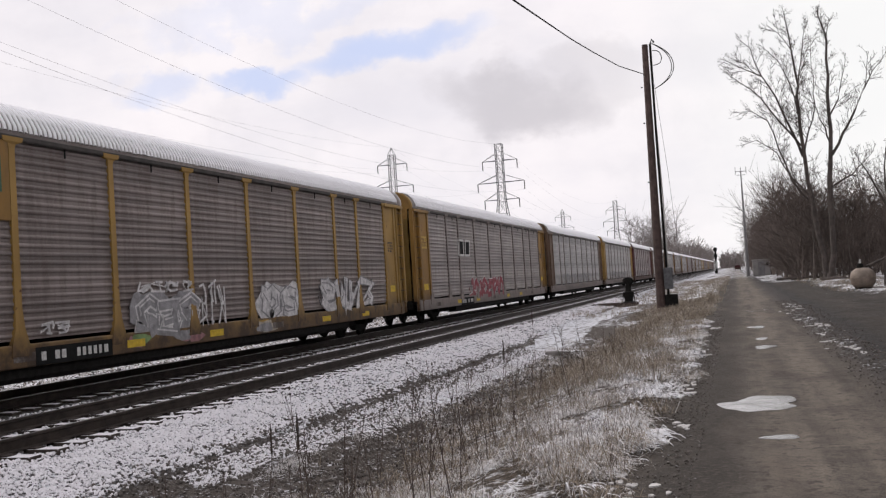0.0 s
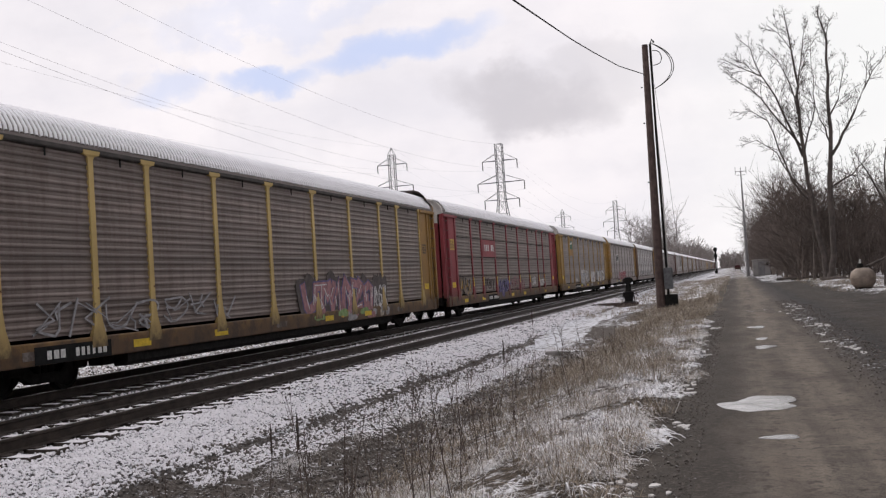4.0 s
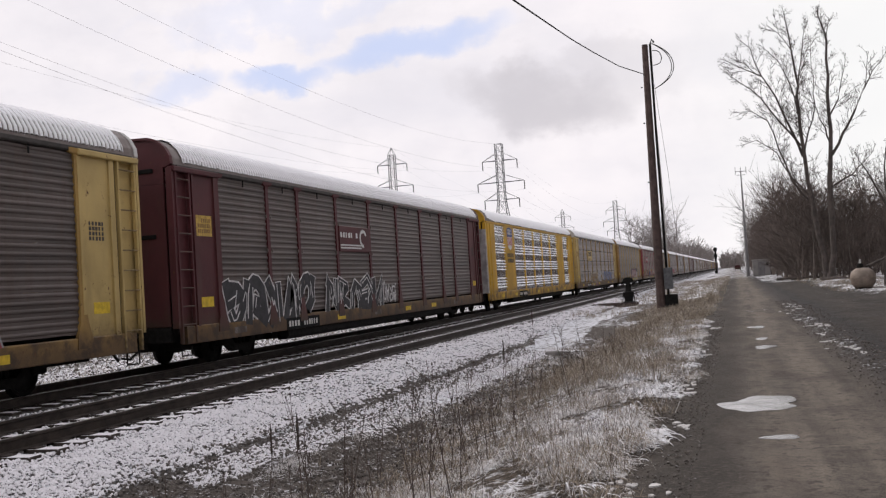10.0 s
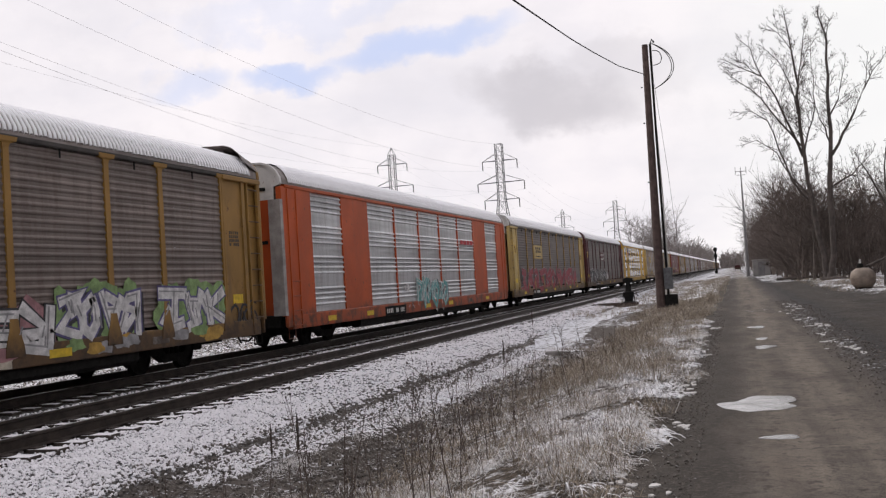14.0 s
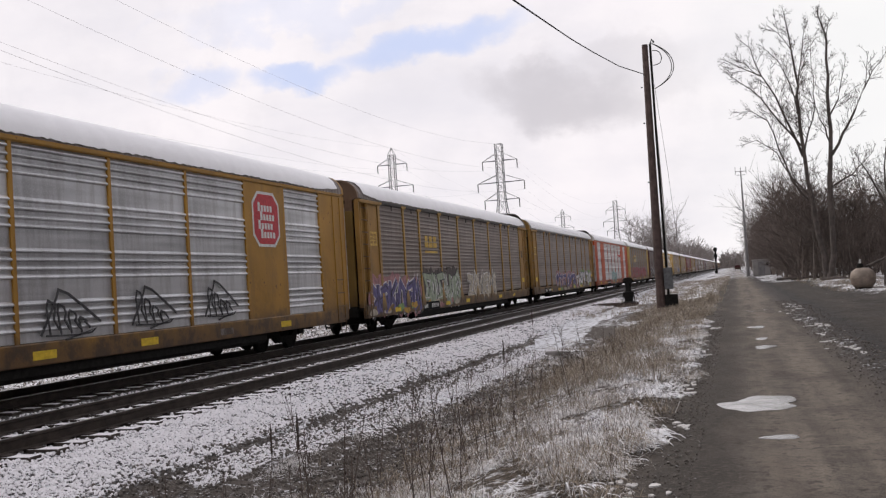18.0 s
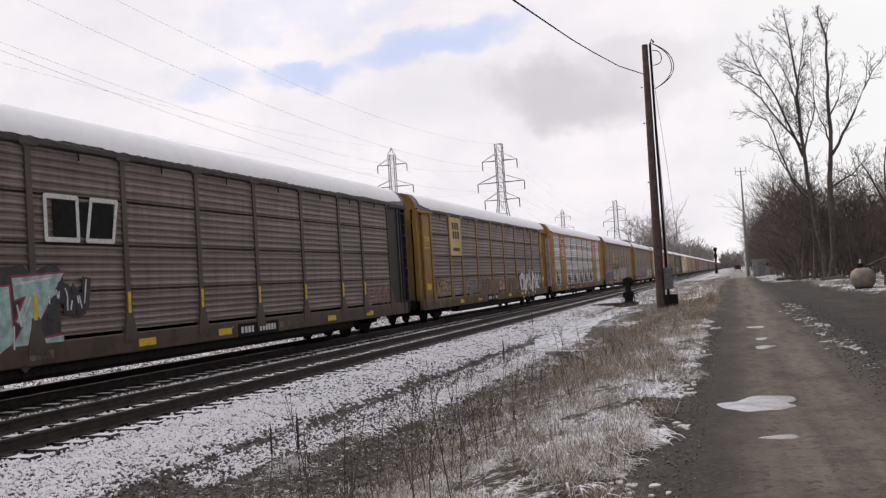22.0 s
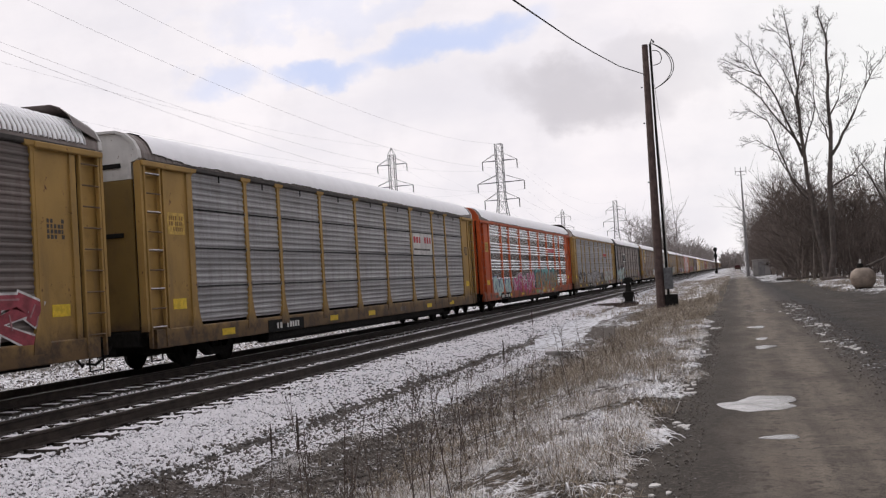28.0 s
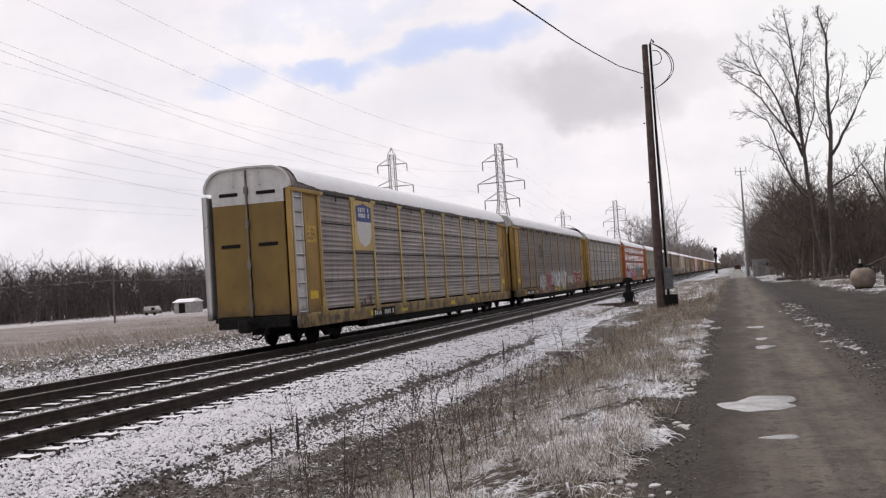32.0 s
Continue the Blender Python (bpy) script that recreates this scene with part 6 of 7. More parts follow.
def thicket(name, n, place, height, width, label, seed, twigs=26, sub=3, material=None):
    """Leafless brush: stems with side twigs, one mesh. place(rr) gives x and y."""
    rr = random.Random(seed)
    g = Geo()
    for _ in range(n):
        x, y = place(rr)
        h = height(rr, x, y)
        w = width * (0.6 + 0.8 * rr.random())
        p = Vector((x, y, lie(x, y) - 0.2))
        d = Vector((rr.uniform(-0.15, 0.15), rr.uniform(-0.15, 0.15), 1)).normalized()
        pts = [p]
        for i in range(3):
            d = (d + Vector((rr.uniform(-0.15, 0.15), rr.uniform(-0.15, 0.15), 0))).normalized()
            pts.append(pts[-1] + d * h / 3.2)
        for i in range(3):
            ribbon(g, pts[i], pts[i + 1], w * (1.6 - 0.45 * i), w * (1.15 - 0.45 * i))
        for _ in range(twigs):
            f = rr.uniform(0.15, 2.99)
            i = int(f)
            at = pts[i].lerp(pts[i + 1], f - i)
            dd = Vector((rr.uniform(-1, 1), rr.uniform(-1, 1), rr.uniform(0.1, 1.3))).normalized()
            L = h * rr.uniform(0.10, 0.30)
            q = at + dd * L
            leafy(g, at, q, w * 0.45, w * 0.25, rr.uniform(0, 3.1))
            for _ in range(sub):
                e = at.lerp(q, rr.uniform(0.3, 1))
                leafy(g, e, e + (dd + Vector((rr.uniform(-1, 1), rr.uniform(-1, 1), rr.uniform(-0.3, 0.9)))).normalized() * L * rr.uniform(0.3, 0.7), w * 0.28, w * 0.14, rr.uniform(0, 3.1))
    return solid(name, g, material or BRUSH, label, "bare woods", kind="stuff")


def right_wood(rr):
    y = 84 + 240 * rr.random() ** 1.3
    x = 5.0 - (y - 84) * 0.002 + (y * 0.19) * rr.random() ** 1.5
    return x, y


thicket("bare_woods", 1050, right_wood, lambda rr, x, y: rr.uniform(6.0, 9.6) + 2.5 * (rr.random() < 0.22) + (y - 84) * 0.026 - 1.2 * (x > 8), 0.042, "dense leafless brush and saplings beside the lane", 41, 26, 3)
# Woods added out of view: they dim the sky light and darken panel reflections.
def unseen_wood(rr):
    y = -70 + 155 * rr.random()
    return max(10.0, 5.5 + 0.165 * y) + 22 * rr.random() ** 1.3, y


thicket("lane_woods", 620, unseen_wood, lambda rr, x, y: rr.uniform(9, 15), 0.12, "unseen leafless woods added to shade the train and darken its reflections", 47, 26, 2)
thicket("far_bare_woods", 230, lambda rr: (9.0 + 26 * rr.random() ** 1.6, 270 + 560 * rr.random()), lambda rr, x, y: rr.uniform(11, 17), 0.13, "leafless woods far down the lane", 42, 22, 2)
# Twigs of the far trees, lightened in colour to imitate distance haze.
HAZY = plain("haze_pale_twigs", (0.19, 0.165, 0.155), 0.95, 0, 0.3, 0.3)
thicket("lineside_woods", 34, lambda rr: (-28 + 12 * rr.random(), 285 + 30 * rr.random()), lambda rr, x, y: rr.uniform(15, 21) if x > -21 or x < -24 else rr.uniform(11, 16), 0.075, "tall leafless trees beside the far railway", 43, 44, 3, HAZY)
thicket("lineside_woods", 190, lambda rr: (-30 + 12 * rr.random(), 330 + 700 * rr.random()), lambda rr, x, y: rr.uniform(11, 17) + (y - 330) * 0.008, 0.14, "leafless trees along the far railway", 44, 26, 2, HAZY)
thicket("lane_end_woods", 90, lambda rr: (-13 + 22 * rr.random(), 900 + 120 * rr.random()), lambda rr, x, y: rr.uniform(9, 16), 0.3, "haze-paled leafless trees where the lane ends", 49, 22, 2, HAZY)
DISTANT = plain("distant_twigs", (0.092, 0.073, 0.068), 0.95, 0, 0.1, 0.3)
thicket("far_tree_line", 2500, lambda rr: (-178 + 44 * rr.random(), 60 + 400 * rr.random() ** 1.2), lambda rr, x, y: rr.uniform(8.0, 13.5) + 2.0 * noise.noise((y * 0.03, 0.0, 0.0)), 0.085, "brown leafless tree line beyond a field", 45, 26, 3, DISTANT)
thicket("tree_line_shrubs", 1500, lambda rr: (-166 + 30 * rr.random(), 60 + 330 * rr.random() ** 1.2), lambda rr, x, y: rr.uniform(3, 6.5), 0.09, "dense brown shrubs below the far tree line", 48, 20, 2, DISTANT)
thicket("field_brush", 130, lambda rr: (-131 + 8 * rr.random(), 60 + 300 * rr.random()), lambda rr, x, y: rr.uniform(1.2, 3.2), 0.05, "low brush at the edge of a field", 46, 20, 2)

# ---- grass and weeds ----
k = Nodes("dead_grass")
r = k.island()
c = k.mix(k.math("FRACT", k.math("MULTIPLY", r, 7.3)), (0.095, 0.076, 0.062), (0.42, 0.35, 0.27))
c = k.mix(k.ramp(r, 0.78, 0.95), c, (0.62, 0.59, 0.58))
STRAW = k.done(c, 0.9, 0, None, 0.01, 0.15)
k = Nodes("frosted_grass")
c = k.mix(k.island(), (0.50, 0.46, 0.42), (0.86, 0.85, 0.87))
FROST = k.done(c, 0.9, 0, None, 0.01, 0.15)
k = Nodes("tan_grass")
TAN = k.done(k.mix(k.island(), (0.19, 0.155, 0.12), (0.42, 0.36, 0.29)), 0.9, 0, None, 0.01, 0.15)
RIME = plain("rime_coated_grass", (0.80, 0.79, 0.81), 0.85, 0, 9, 0.12)
STEM = plain("weed_stem", (0.10, 0.074, 0.062), 0.9, 0, 5, 0.4)
HEADS = plain("seed_head", (0.055, 0.04, 0.033), 0.95, 0, 20, 0.4)


def grass(name, n, place, tall, material, label, seed, flat=0.5, w=0.005):
    rs = random.Random(seed)
    g = Geo()
    for _ in range(n):
        x, y = place(rs)
        z = lie(x, y) - 0.01
        h = tall(rs, x, y)
        t = rs.uniform(0, 6.283)
        out = h * rs.uniform(0.5, 1.0) ** 0.5 * flat
        dx, dy = math.cos(t) * out, math.sin(t) * out
        ww = w * (1 + y * 0.035)
        sx, sy = -math.sin(t + 0.6) * ww, math.cos(t + 0.6) * ww
        i = len(g.v)
        zz = math.sqrt(max(0.02, 1 - (out / max(h, 0.01)) ** 2)) * h
        g.v += [(x - sx, y - sy, z), (x + sx, y + sy, z), (x + 0.4 * dx + sx * 0.8, y + 0.4 * dy + sy * 0.8, z + 0.75 * zz), (x + 0.4 * dx - sx * 0.8, y + 0.4 * dy - sy * 0.8, z + 0.75 * zz), (x + dx, y + dy, z + zz * rs.uniform(0.8, 1.0))]
        g.f += [(i, i + 1, i + 2, i + 3), (i + 3, i + 2, i + 4)]
    return solid(name, g, material, label, "grass", kind="stuff")


def clumpy(rs, x0, x1, y0, y1, power):
    """A place in a strip, drawn towards clumps."""
    for _ in range(10):
        x, y = x0 + (x1 - x0) * rs.random(), y0 + (y1 - y0) * rs.random() ** power
        x += 0.45 * noise.noise((1.0, y * 0.45, 3.0)) + 0.2 * noise.noise((5.0, y * 1.7, 3.0))
        if noise.noise((x * 1.1, y * 0.6, 7.0)) + noise.noise((x * 4.0, y * 2.2, 2.0)) * 0.5 > rs.uniform(-0.2, 0.45):
            break
    return x, y


def tuft_edge(rs):
    """A place in the ragged strip of rimed tufts beside the lane."""
    while True:
        y = 6.4 + 24 * rs.random() ** 1.2
        x = -1.45 + rs.gauss(0, 0.42) + 0.3 * noise.noise((1.0, y * 0.45, 3.0))
        if noise.noise((x * 1.6, y * 0.8, 17.0)) > rs.uniform(-0.05, 0.25) and x < -0.75 and (y > 9 or rs.random() < 0.12):
            return x, y


def tussocks(name, n, blades, place, tall, material, label, seed, w=0.0018, up=0.8):
    """Tufts of blades that arch over and lie down, mostly the same way."""
    rs = random.Random(seed)
    g = Geo()
    for _ in range(n):
        cx, cy = place(rs)
        way = rs.uniform(0, 6.283)
        h0 = tall(rs)
        ww = w * (1 + cy * 0.03)
        for _ in range(blades):
            x, y = cx + rs.gauss(0, 0.07), cy + rs.gauss(0, 0.10)
            z = lie(x, y) - 0.005
            t = way + rs.gauss(0, 1.7)
            L = h0 * rs.uniform(0.5, 1.2)
            rise = L * rs.uniform(0.1, up)
            dx, dy = math.cos(t) * L, math.sin(t) * L
            sx, sy = -math.sin(t) * ww, math.cos(t) * ww
            bx, by = -math.sin(t) * L * rs.uniform(-0.25, 0.25), math.cos(t) * L * rs.uniform(-0.25, 0.25)
            i = len(g.v)
            for f, lift, wd, cur in ((0.0, 0.0, 1.0, 0.0), (0.4, 1.0, 0.95, 0.3), (0.75, 0.85, 0.7, 0.7), (1.0, 0.35, 0.25, 1.2)):
                px, py, pz = x + f * dx + cur * bx, y + f * dy + cur * by, z + lift * rise
                g.v += [(px - sx * wd, py - sy * wd, pz), (px + sx * wd, py + sy * wd, pz + 0.5 * ww)]
            g.f += [(i, i + 1, i + 3, i + 2), (i + 2, i + 3, i + 5, i + 4), (i + 4, i + 5, i + 7, i + 6)]
    return solid(name, g, material, label, "grass", kind="stuff")


tussocks("dead_grass", 430, 42, lambda rs: clumpy(rs, -4.2, -0.85, 5.5, 46, 1.7), lambda rs: rs.uniform(0.12, 0.38), STRAW, "tangled dead straw-coloured grass on the verge", 51)
tussocks("rimed_tufts", 360, 26, lambda rs: tuft_edge(rs), lambda rs: rs.uniform(0.08, 0.22), RIME, "thick white rime-coated tufts along the edge of the lane", 59, 0.0052, 0.4)
tussocks("frosted_grass", 210, 42, lambda rs: clumpy(rs, -2.3, -0.9, 7.6, 30, 1.3), lambda rs: rs.uniform(0.10, 0.30), FROST, "frost-whitened flattened grass along the lane", 53, 0.0022, 0.55)
tussocks("near_frost", 150, 36, lambda rs: clumpy(rs, -3.6, -1.5, 5.6, 9.5, 1.0), lambda rs: rs.uniform(0.10, 0.28), FROST, "frosted grass on the verge", 65, 0.0019, 0.6)
tussocks("ditch_frost", 420, 30, lambda rs: clumpy(rs, -5.9, -2.2, 6, 34, 1.4), lambda rs: rs.uniform(0.08, 0.26), FROST, "frosted weeds on the ditch slope", 57, 0.0018, 0.6)
grass("dry_stems", 1100, lambda rs: clumpy(rs, -4.6, -1.3, 6, 34, 1.6), lambda rs, x, y: rs.uniform(0.2, 0.55), STEM, "thin reddish-brown dry stems standing in the grass", 58, 0.35, 0.0011)
grass("tall_grass", 15000, lambda rs: clumpy(rs, -4.4, -1.0, 15, 54, 1.1), lambda rs, x, y: rs.uniform(0.15, 0.5), TAN, "soft tan dead grass round the pole", 52, 0.85, 0.0022)
grass("far_verge_grass", 7000, lambda rs: clumpy(rs, -7.6, -0.7, 44, 150, 1.4), lambda rs, x, y: rs.uniform(0.12, 0.4), TAN, "tan dead grass between lane and railway further off", 62, 0.7, 0.0028)
grass("lane_side_grass", 2600, lambda rs: clumpy(rs, 4.6, 9.5, 50, 110, 1.2), lambda rs, x, y: rs.uniform(0.1, 0.35), TAN, "tan dead grass by the round tank", 63, 0.8, 0.0028)
grass("ditch_grass", 6000, lambda rs: clumpy(rs, -5.4, -3.6, 6, 34, 1.3), lambda rs, x, y: rs.uniform(0.06, 0.22), STRAW, "short dead grass in the ditch", 54, 0.9, 0.0035)
grass("field_grass", 15000, lambda rs: (-28 - 40 * rs.random() ** 1.6, 18 + 100 * rs.random()), lambda rs, x, y: rs.uniform(0.15, 0.42), TAN, "tan dead grass on the field behind the railway", 64, 0.9, 0.003)
grass("bank_grass", 3500, lambda rs: (-18 - 10 * rs.random() ** 1.3, 12 + 60 * rs.random()), lambda rs, x, y: rs.uniform(0.12, 0.4), STRAW, "snow-flecked dead weeds behind the railway", 55, 0.95, 0.006)
grass("field_weeds", 9000, lambda rs: clumpy(rs, -43, -27, 24, 90, 2.2), lambda rs, x, y: rs.uniform(0.3, 0.95), TAN, "tall soft tan weeds between bank and field", 67, 0.8, 0.0035)
grass("bank_frost", 2500, lambda rs: (-17.5 - 15 * rs.random(), 12 + 50 * rs.random()), lambda rs, x, y: rs.uniform(0.08, 0.3), FROST, "snow lying on weeds behind the railway", 56, 0.97, 0.012)


def weed(kind, x, y, h, seed, label):
    rr = random.Random(seed)
    t = thing(kind, pose(x, y, lie(x, y) - 0.02), label, "weed", "weeds on the verge")
    lean = Vector((rr.uniform(-0.18, 0.18), rr.uniform(-0.1, 0.1), 1))
    g, s, b = Geo(), Geo(), Geo()
    pts = [Vector((0, 0, 0)) + lean * (h * f) + Vector((0.03 * math.sin(3 * f + seed), 0, 0)) for f in (0, 0.35, 0.7, 1.0)]
    g.tube(pts, [0.006, 0.005, 0.004, 0.002], 5)
    for i in range(rr.randint(5, 10)):
        f = rr.uniform(0.25, 0.95)
        a = lean * (h * f)
        d = Vector((rr.uniform(-1, 1), rr.uniform(-1, 1), rr.uniform(0.5, 1.4))).normalized()
        q = a + d * h * rr.uniform(0.08, 0.26)
        ribbon(b, a, q, 0.0035, 0.002)
        if rr.random() < 0.5:
            s.lathe([(0.002, -0.010), (0.007, 0.0), (0.006, 0.008), (0.002, 0.015)], 5, tuple(q))
    if kind == "mullein":
        s.lathe([(0.004, 0.0), (0.014, 0.04), (0.011, 0.16), (0.016, 0.2), (0.009, 0.28), (0.003, 0.36)], 7, tuple(pts[-1] - Vector((0, 0, 0.08))))
    part("stem", g, STEM, t)
    part("twig", b, STEM, t)["kind"] = "stuff"
    part("seed_head", s, HEADS, t)["kind"] = "stuff"


rw = random.Random(12)
for i in range(60):
    y = 6.2 + 18 * rw.random() ** 1.4
    weed("weed", -4.9 + 3.0 * rw.random() ** 0.9 - 0.03 * y, y, rw.uniform(0.5, 1.25), 100 + i, "thin dark dead weed with small seed heads")
for i, (x, y, h) in enumerate([(-5.1, 9.6, 0.75), (-4.4, 21.0, 1.5), (-4.2, 16.5, 1.1), (-3.9, 8.2, 0.9)]):
    weed("mullein", x, y, h, 300 + i, "tall dark dead stalk with a club-shaped head")

# ---- lineside things ----
CONCRETE = snow_on("old_concrete", (0.25, 0.235, 0.22), 0.85, 1.2, 0.9, 4, 0.5)
solid("concrete_block", Geo().box(-5.65, -5.15, 28.4, 28.7, -0.95, -0.62, 0.03), CONCRETE, "weathered concrete block with snow in the ditch", "concrete block")

WOOD = plain("creosoted_pole_wood", (0.075, 0.048, 0.042), 0.85, 0, 4, 0.3)
pole = thing("utility_pole", pose(-3.4, 45.6, lie(-3.4, 45.6) - 0.3), "brown wooden utility pole with conduit and cable loops", "utility pole")
part("shaft", Geo().tube([(0, 0, 0), (0.02, 0, 4), (0.05, 0, 8), (0.09, 0, 12.9)], [0.215, 0.20, 0.175, 0.14], 14), WOOD, pole)
part("conduit", Geo().tube([(0.36, -0.12, 0.3), (0.35, -0.12, 4), (0.33, -0.10, 8), (0.34, -0.06, 12.9), (0.42, -0.05, 13.1), (0.52, -0.05, 12.95)], 0.055, 8), IRON, pole, "black riser conduit")
part("conduit", Geo().tube([(0.42, -0.02, 0.3), (0.43, -0.02, 5.5), (0.36, -0.02, 9.0)], 0.03, 6), WHITEP, pole, "pale thin conduit")
part("guy_wire", Geo().tube([(1.0, 0.2, 2.4), (0.72, 0.1, 7.0), (0.40, 0, 11.0)], 0.008, 5), IRON, pole)
part("meter_box", Geo().box(0.22, 0.62, -0.30, 0.05, 1.35, 2.35, 0.03), plain("grey_box_paint", (0.10, 0.10, 0.105), 0.6, 0.2), pole, "grey metal meter box")
part("meter_box", Geo().box(0.20, 0.78, -0.28, 0.1, 0.15, 1.1, 0.03), IRON, pole, "dark metal cabinet")
for i, (h0, w, d) in enumerate(((12.95, 1.05, 0.1), (12.9, 0.95, -0.1), (12.6, 0.45, 0.05))):
    pts = []
    for s in range(17):
        t = s / 16
        a = math.pi * t
        pts.append((0.42 + w * math.sin(a) * (0.75 + 0.25 * t), d, h0 - (2.15 if i < 2 else 0.7) * t + 0.10 * math.sin(2 * a)))
    part("cable_loop", Geo().tube(pts, 0.02, 5), IRON, pole)
for z in (9.2, 10.9, 6.4):
    part("bolt", Geo().tube([(-0.22, -0.03, z), (-0.14, -0.03, z)], 0.03, 6), IRON, pole)
CABLE = [(-3.41, 45.4, 10.84), (-4.12, 41.0, 10.44), (-4.46, 35.5, 9.88), (-4.53, 30.5, 9.25), (-4.21, 23.0, 8.05), (-3.73, 18.0, 7.02), (-2.48, 5.0, 4.34)]
cb = Geo().tube(CABLE, 0.019, 6)
solid("overhead_cable", cb, IRON, "black twisted overhead cable from the wooden pole", "cable")

STEELP = plain("grey_mast_steel", (0.20, 0.19, 0.19), 0.6, 0.4, 3, 0.2)
mast = thing("radio_mast", pose(1.7, 137, 0), "slender grey mast with a small crossed aerial", "mast")
part("shaft", Geo().tube([(0, 0, -0.3), (0, 0, 6), (0, 0, 14.6)], [0.26, 0.19, 0.07], 10), STEELP, mast)
part("aerial", Geo().tube([(-0.75, 0, 14.5), (0.75, 0, 14.5)], 0.05, 6), STEELP, mast)
part("aerial", Geo().tube([(-0.55, 0, 14.0), (0.55, 0, 14.0)], 0.04, 6), STEELP, mast)
for x in (-0.7, 0.0, 0.7):
    part("aerial_rod", Geo().tube([(x, 0, 14.1), (x, 0, 15.1)], 0.04, 5), STEELP, mast)

SHEDP = plain("grey_cabinet_paint", (0.25, 0.235, 0.225), 0.7, 0.1, 1, 0.15)
hut = thing("signal_hut", pose(3.55, 141, 0.0), "grey metal signal equipment hut beside the lane", "equipment hut")
part("body", Geo().box(-1.15, 1.15, -0.9, 0.9, 0.0, 2.15, 0.05), SHEDP, hut)
part("roof", Geo().loft([[(-1.25, -1.0, 2.15), (1.25, -1.0, 2.15), (1.25, 1.0, 2.15), (-1.25, 1.0, 2.15)], [(-1.2, -0.95, 2.3), (1.2, -0.95, 2.3), (1.2, 0.95, 2.3), (-1.2, 0.95, 2.3)]]), SHEDP, hut)
part("door", Geo().box(-0.45, 0.45, -0.94, -0.89, 0.1, 1.95, 0.01), STEELP, hut)
part("vent", Geo().box(0.65, 0.95, -0.93, -0.89, 1.4, 1.8, 0.01), IRON, hut)
part("footing", Geo().box(-1.3, 1.3, -1.05, 1.05, -0.2, 0.0), CONCRETE, hut)
mk = thing("marker_post", pose(5.0, 139, 0), "white marker post beside the grey hut", "marker post")
part("post", Geo().tube([(0, 0, -0.1), (0, 0, 1.0)], 0.07, 6), WHITEP, mk)
part("board", Geo().box(-0.2, 0.2, -0.09, -0.06, 0.6, 1.1), WHITEP, mk)

sig = thing("railway_signal", pose(-4.6, 257, -0.1), "black two-headed colour-light railway signal on a mast", "railway signal")
part("mast", Geo().tube([(0, 0, 0), (0, 0, 6.6)], 0.14, 8), IRON, sig)
part("base_case", Geo().box(-0.4, 0.3, -0.3, 0.3, 0, 0.8, 0.05), IRON, sig)
for z in (6.2, 4.6):
    h = part("signal_head", Geo().loft([[(0.05 + 0.5 * math.cos(t), y, z + 0.66 * math.sin(t)) for t in (2 * math.pi * i / 14 for i in range(14))] for y in (-0.28, -0.16)]), IRON, sig)
    for d in (-0.4, 0.0, 0.4):
        part("lens_hood", Geo().tube([(0.05, -0.5, z + d), (0.05, -0.28, z + d)], 0.16, 8), IRON, h)
part("ladder", Geo().tube([(0.3, 0.3, 0), (0.2, 0.2, 6.2)], 0.06, 5), IRON, sig)

TANKP = plain("beige_tank_paint", (0.225, 0.178, 0.142), 0.65, 0.05, 3, 0.25)
tk = thing("storage_tank", pose(6.1, 51.9, lie(6.1, 51.9) - 0.03), "round beige metal tank standing on snowy ground", "tank")
part("shell", Geo().lathe([(0.25, 0.02), (0.48, 0.10), (0.61, 0.30), (0.655, 0.58), (0.64, 0.80), (0.54, 1.02), (0.34, 1.16), (0.12, 1.20)], 28), TANKP, tk).data.shade_smooth()
part("seam_band", Geo().lathe([(0.65, 0.57), (0.668, 0.58), (0.668, 0.64), (0.65, 0.65)], 28), TANKP, tk)
part("foot_ring", Geo().lathe([(0.42, -0.12), (0.44, 0.0), (0.44, 0.1), (0.40, 0.11)], 20), IRON, tk)
part("valve_cover", Geo().lathe([(0.17, 1.16), (0.18, 1.30), (0.15, 1.42), (0.05, 1.46)], 12, (-0.1, 0, 0)), IRON, tk)
part("valve", Geo().tube([(-0.1, 0, 1.4), (-0.08, -0.02, 1.68)], [0.07, 0.05], 8), WHITEP, tk)
part("pipe", Geo().tube([(0.1, 0, 1.18), (0.3, 0, 1.3), (0.42, 0, 1.2)], 0.035, 6), IRON, tk)
for o in tk.children:
    o.scale = (0.92, 0.92, 0.88)
lg = Geo().tube([(6.6, 54, 1.15), (7.6, 54.3, 1.55), (8.8, 54.6, 1.7), (10.5, 55, 1.5)], [0.07, 0.06, 0.05, 0.03], 7)
lg.tube([(7.4, 54.2, lie(7.4, 54.2) - 0.1), (7.5, 54.2, 1.5)], 0.05, 6)
lg.tube([(9.6, 54.8, lie(9.6, 54.8) - 0.1), (9.5, 54.8, 1.62)], 0.04, 6)
solid("bent_branch", lg, BARK, "pale bent dead branch arching over the ground", "branch")
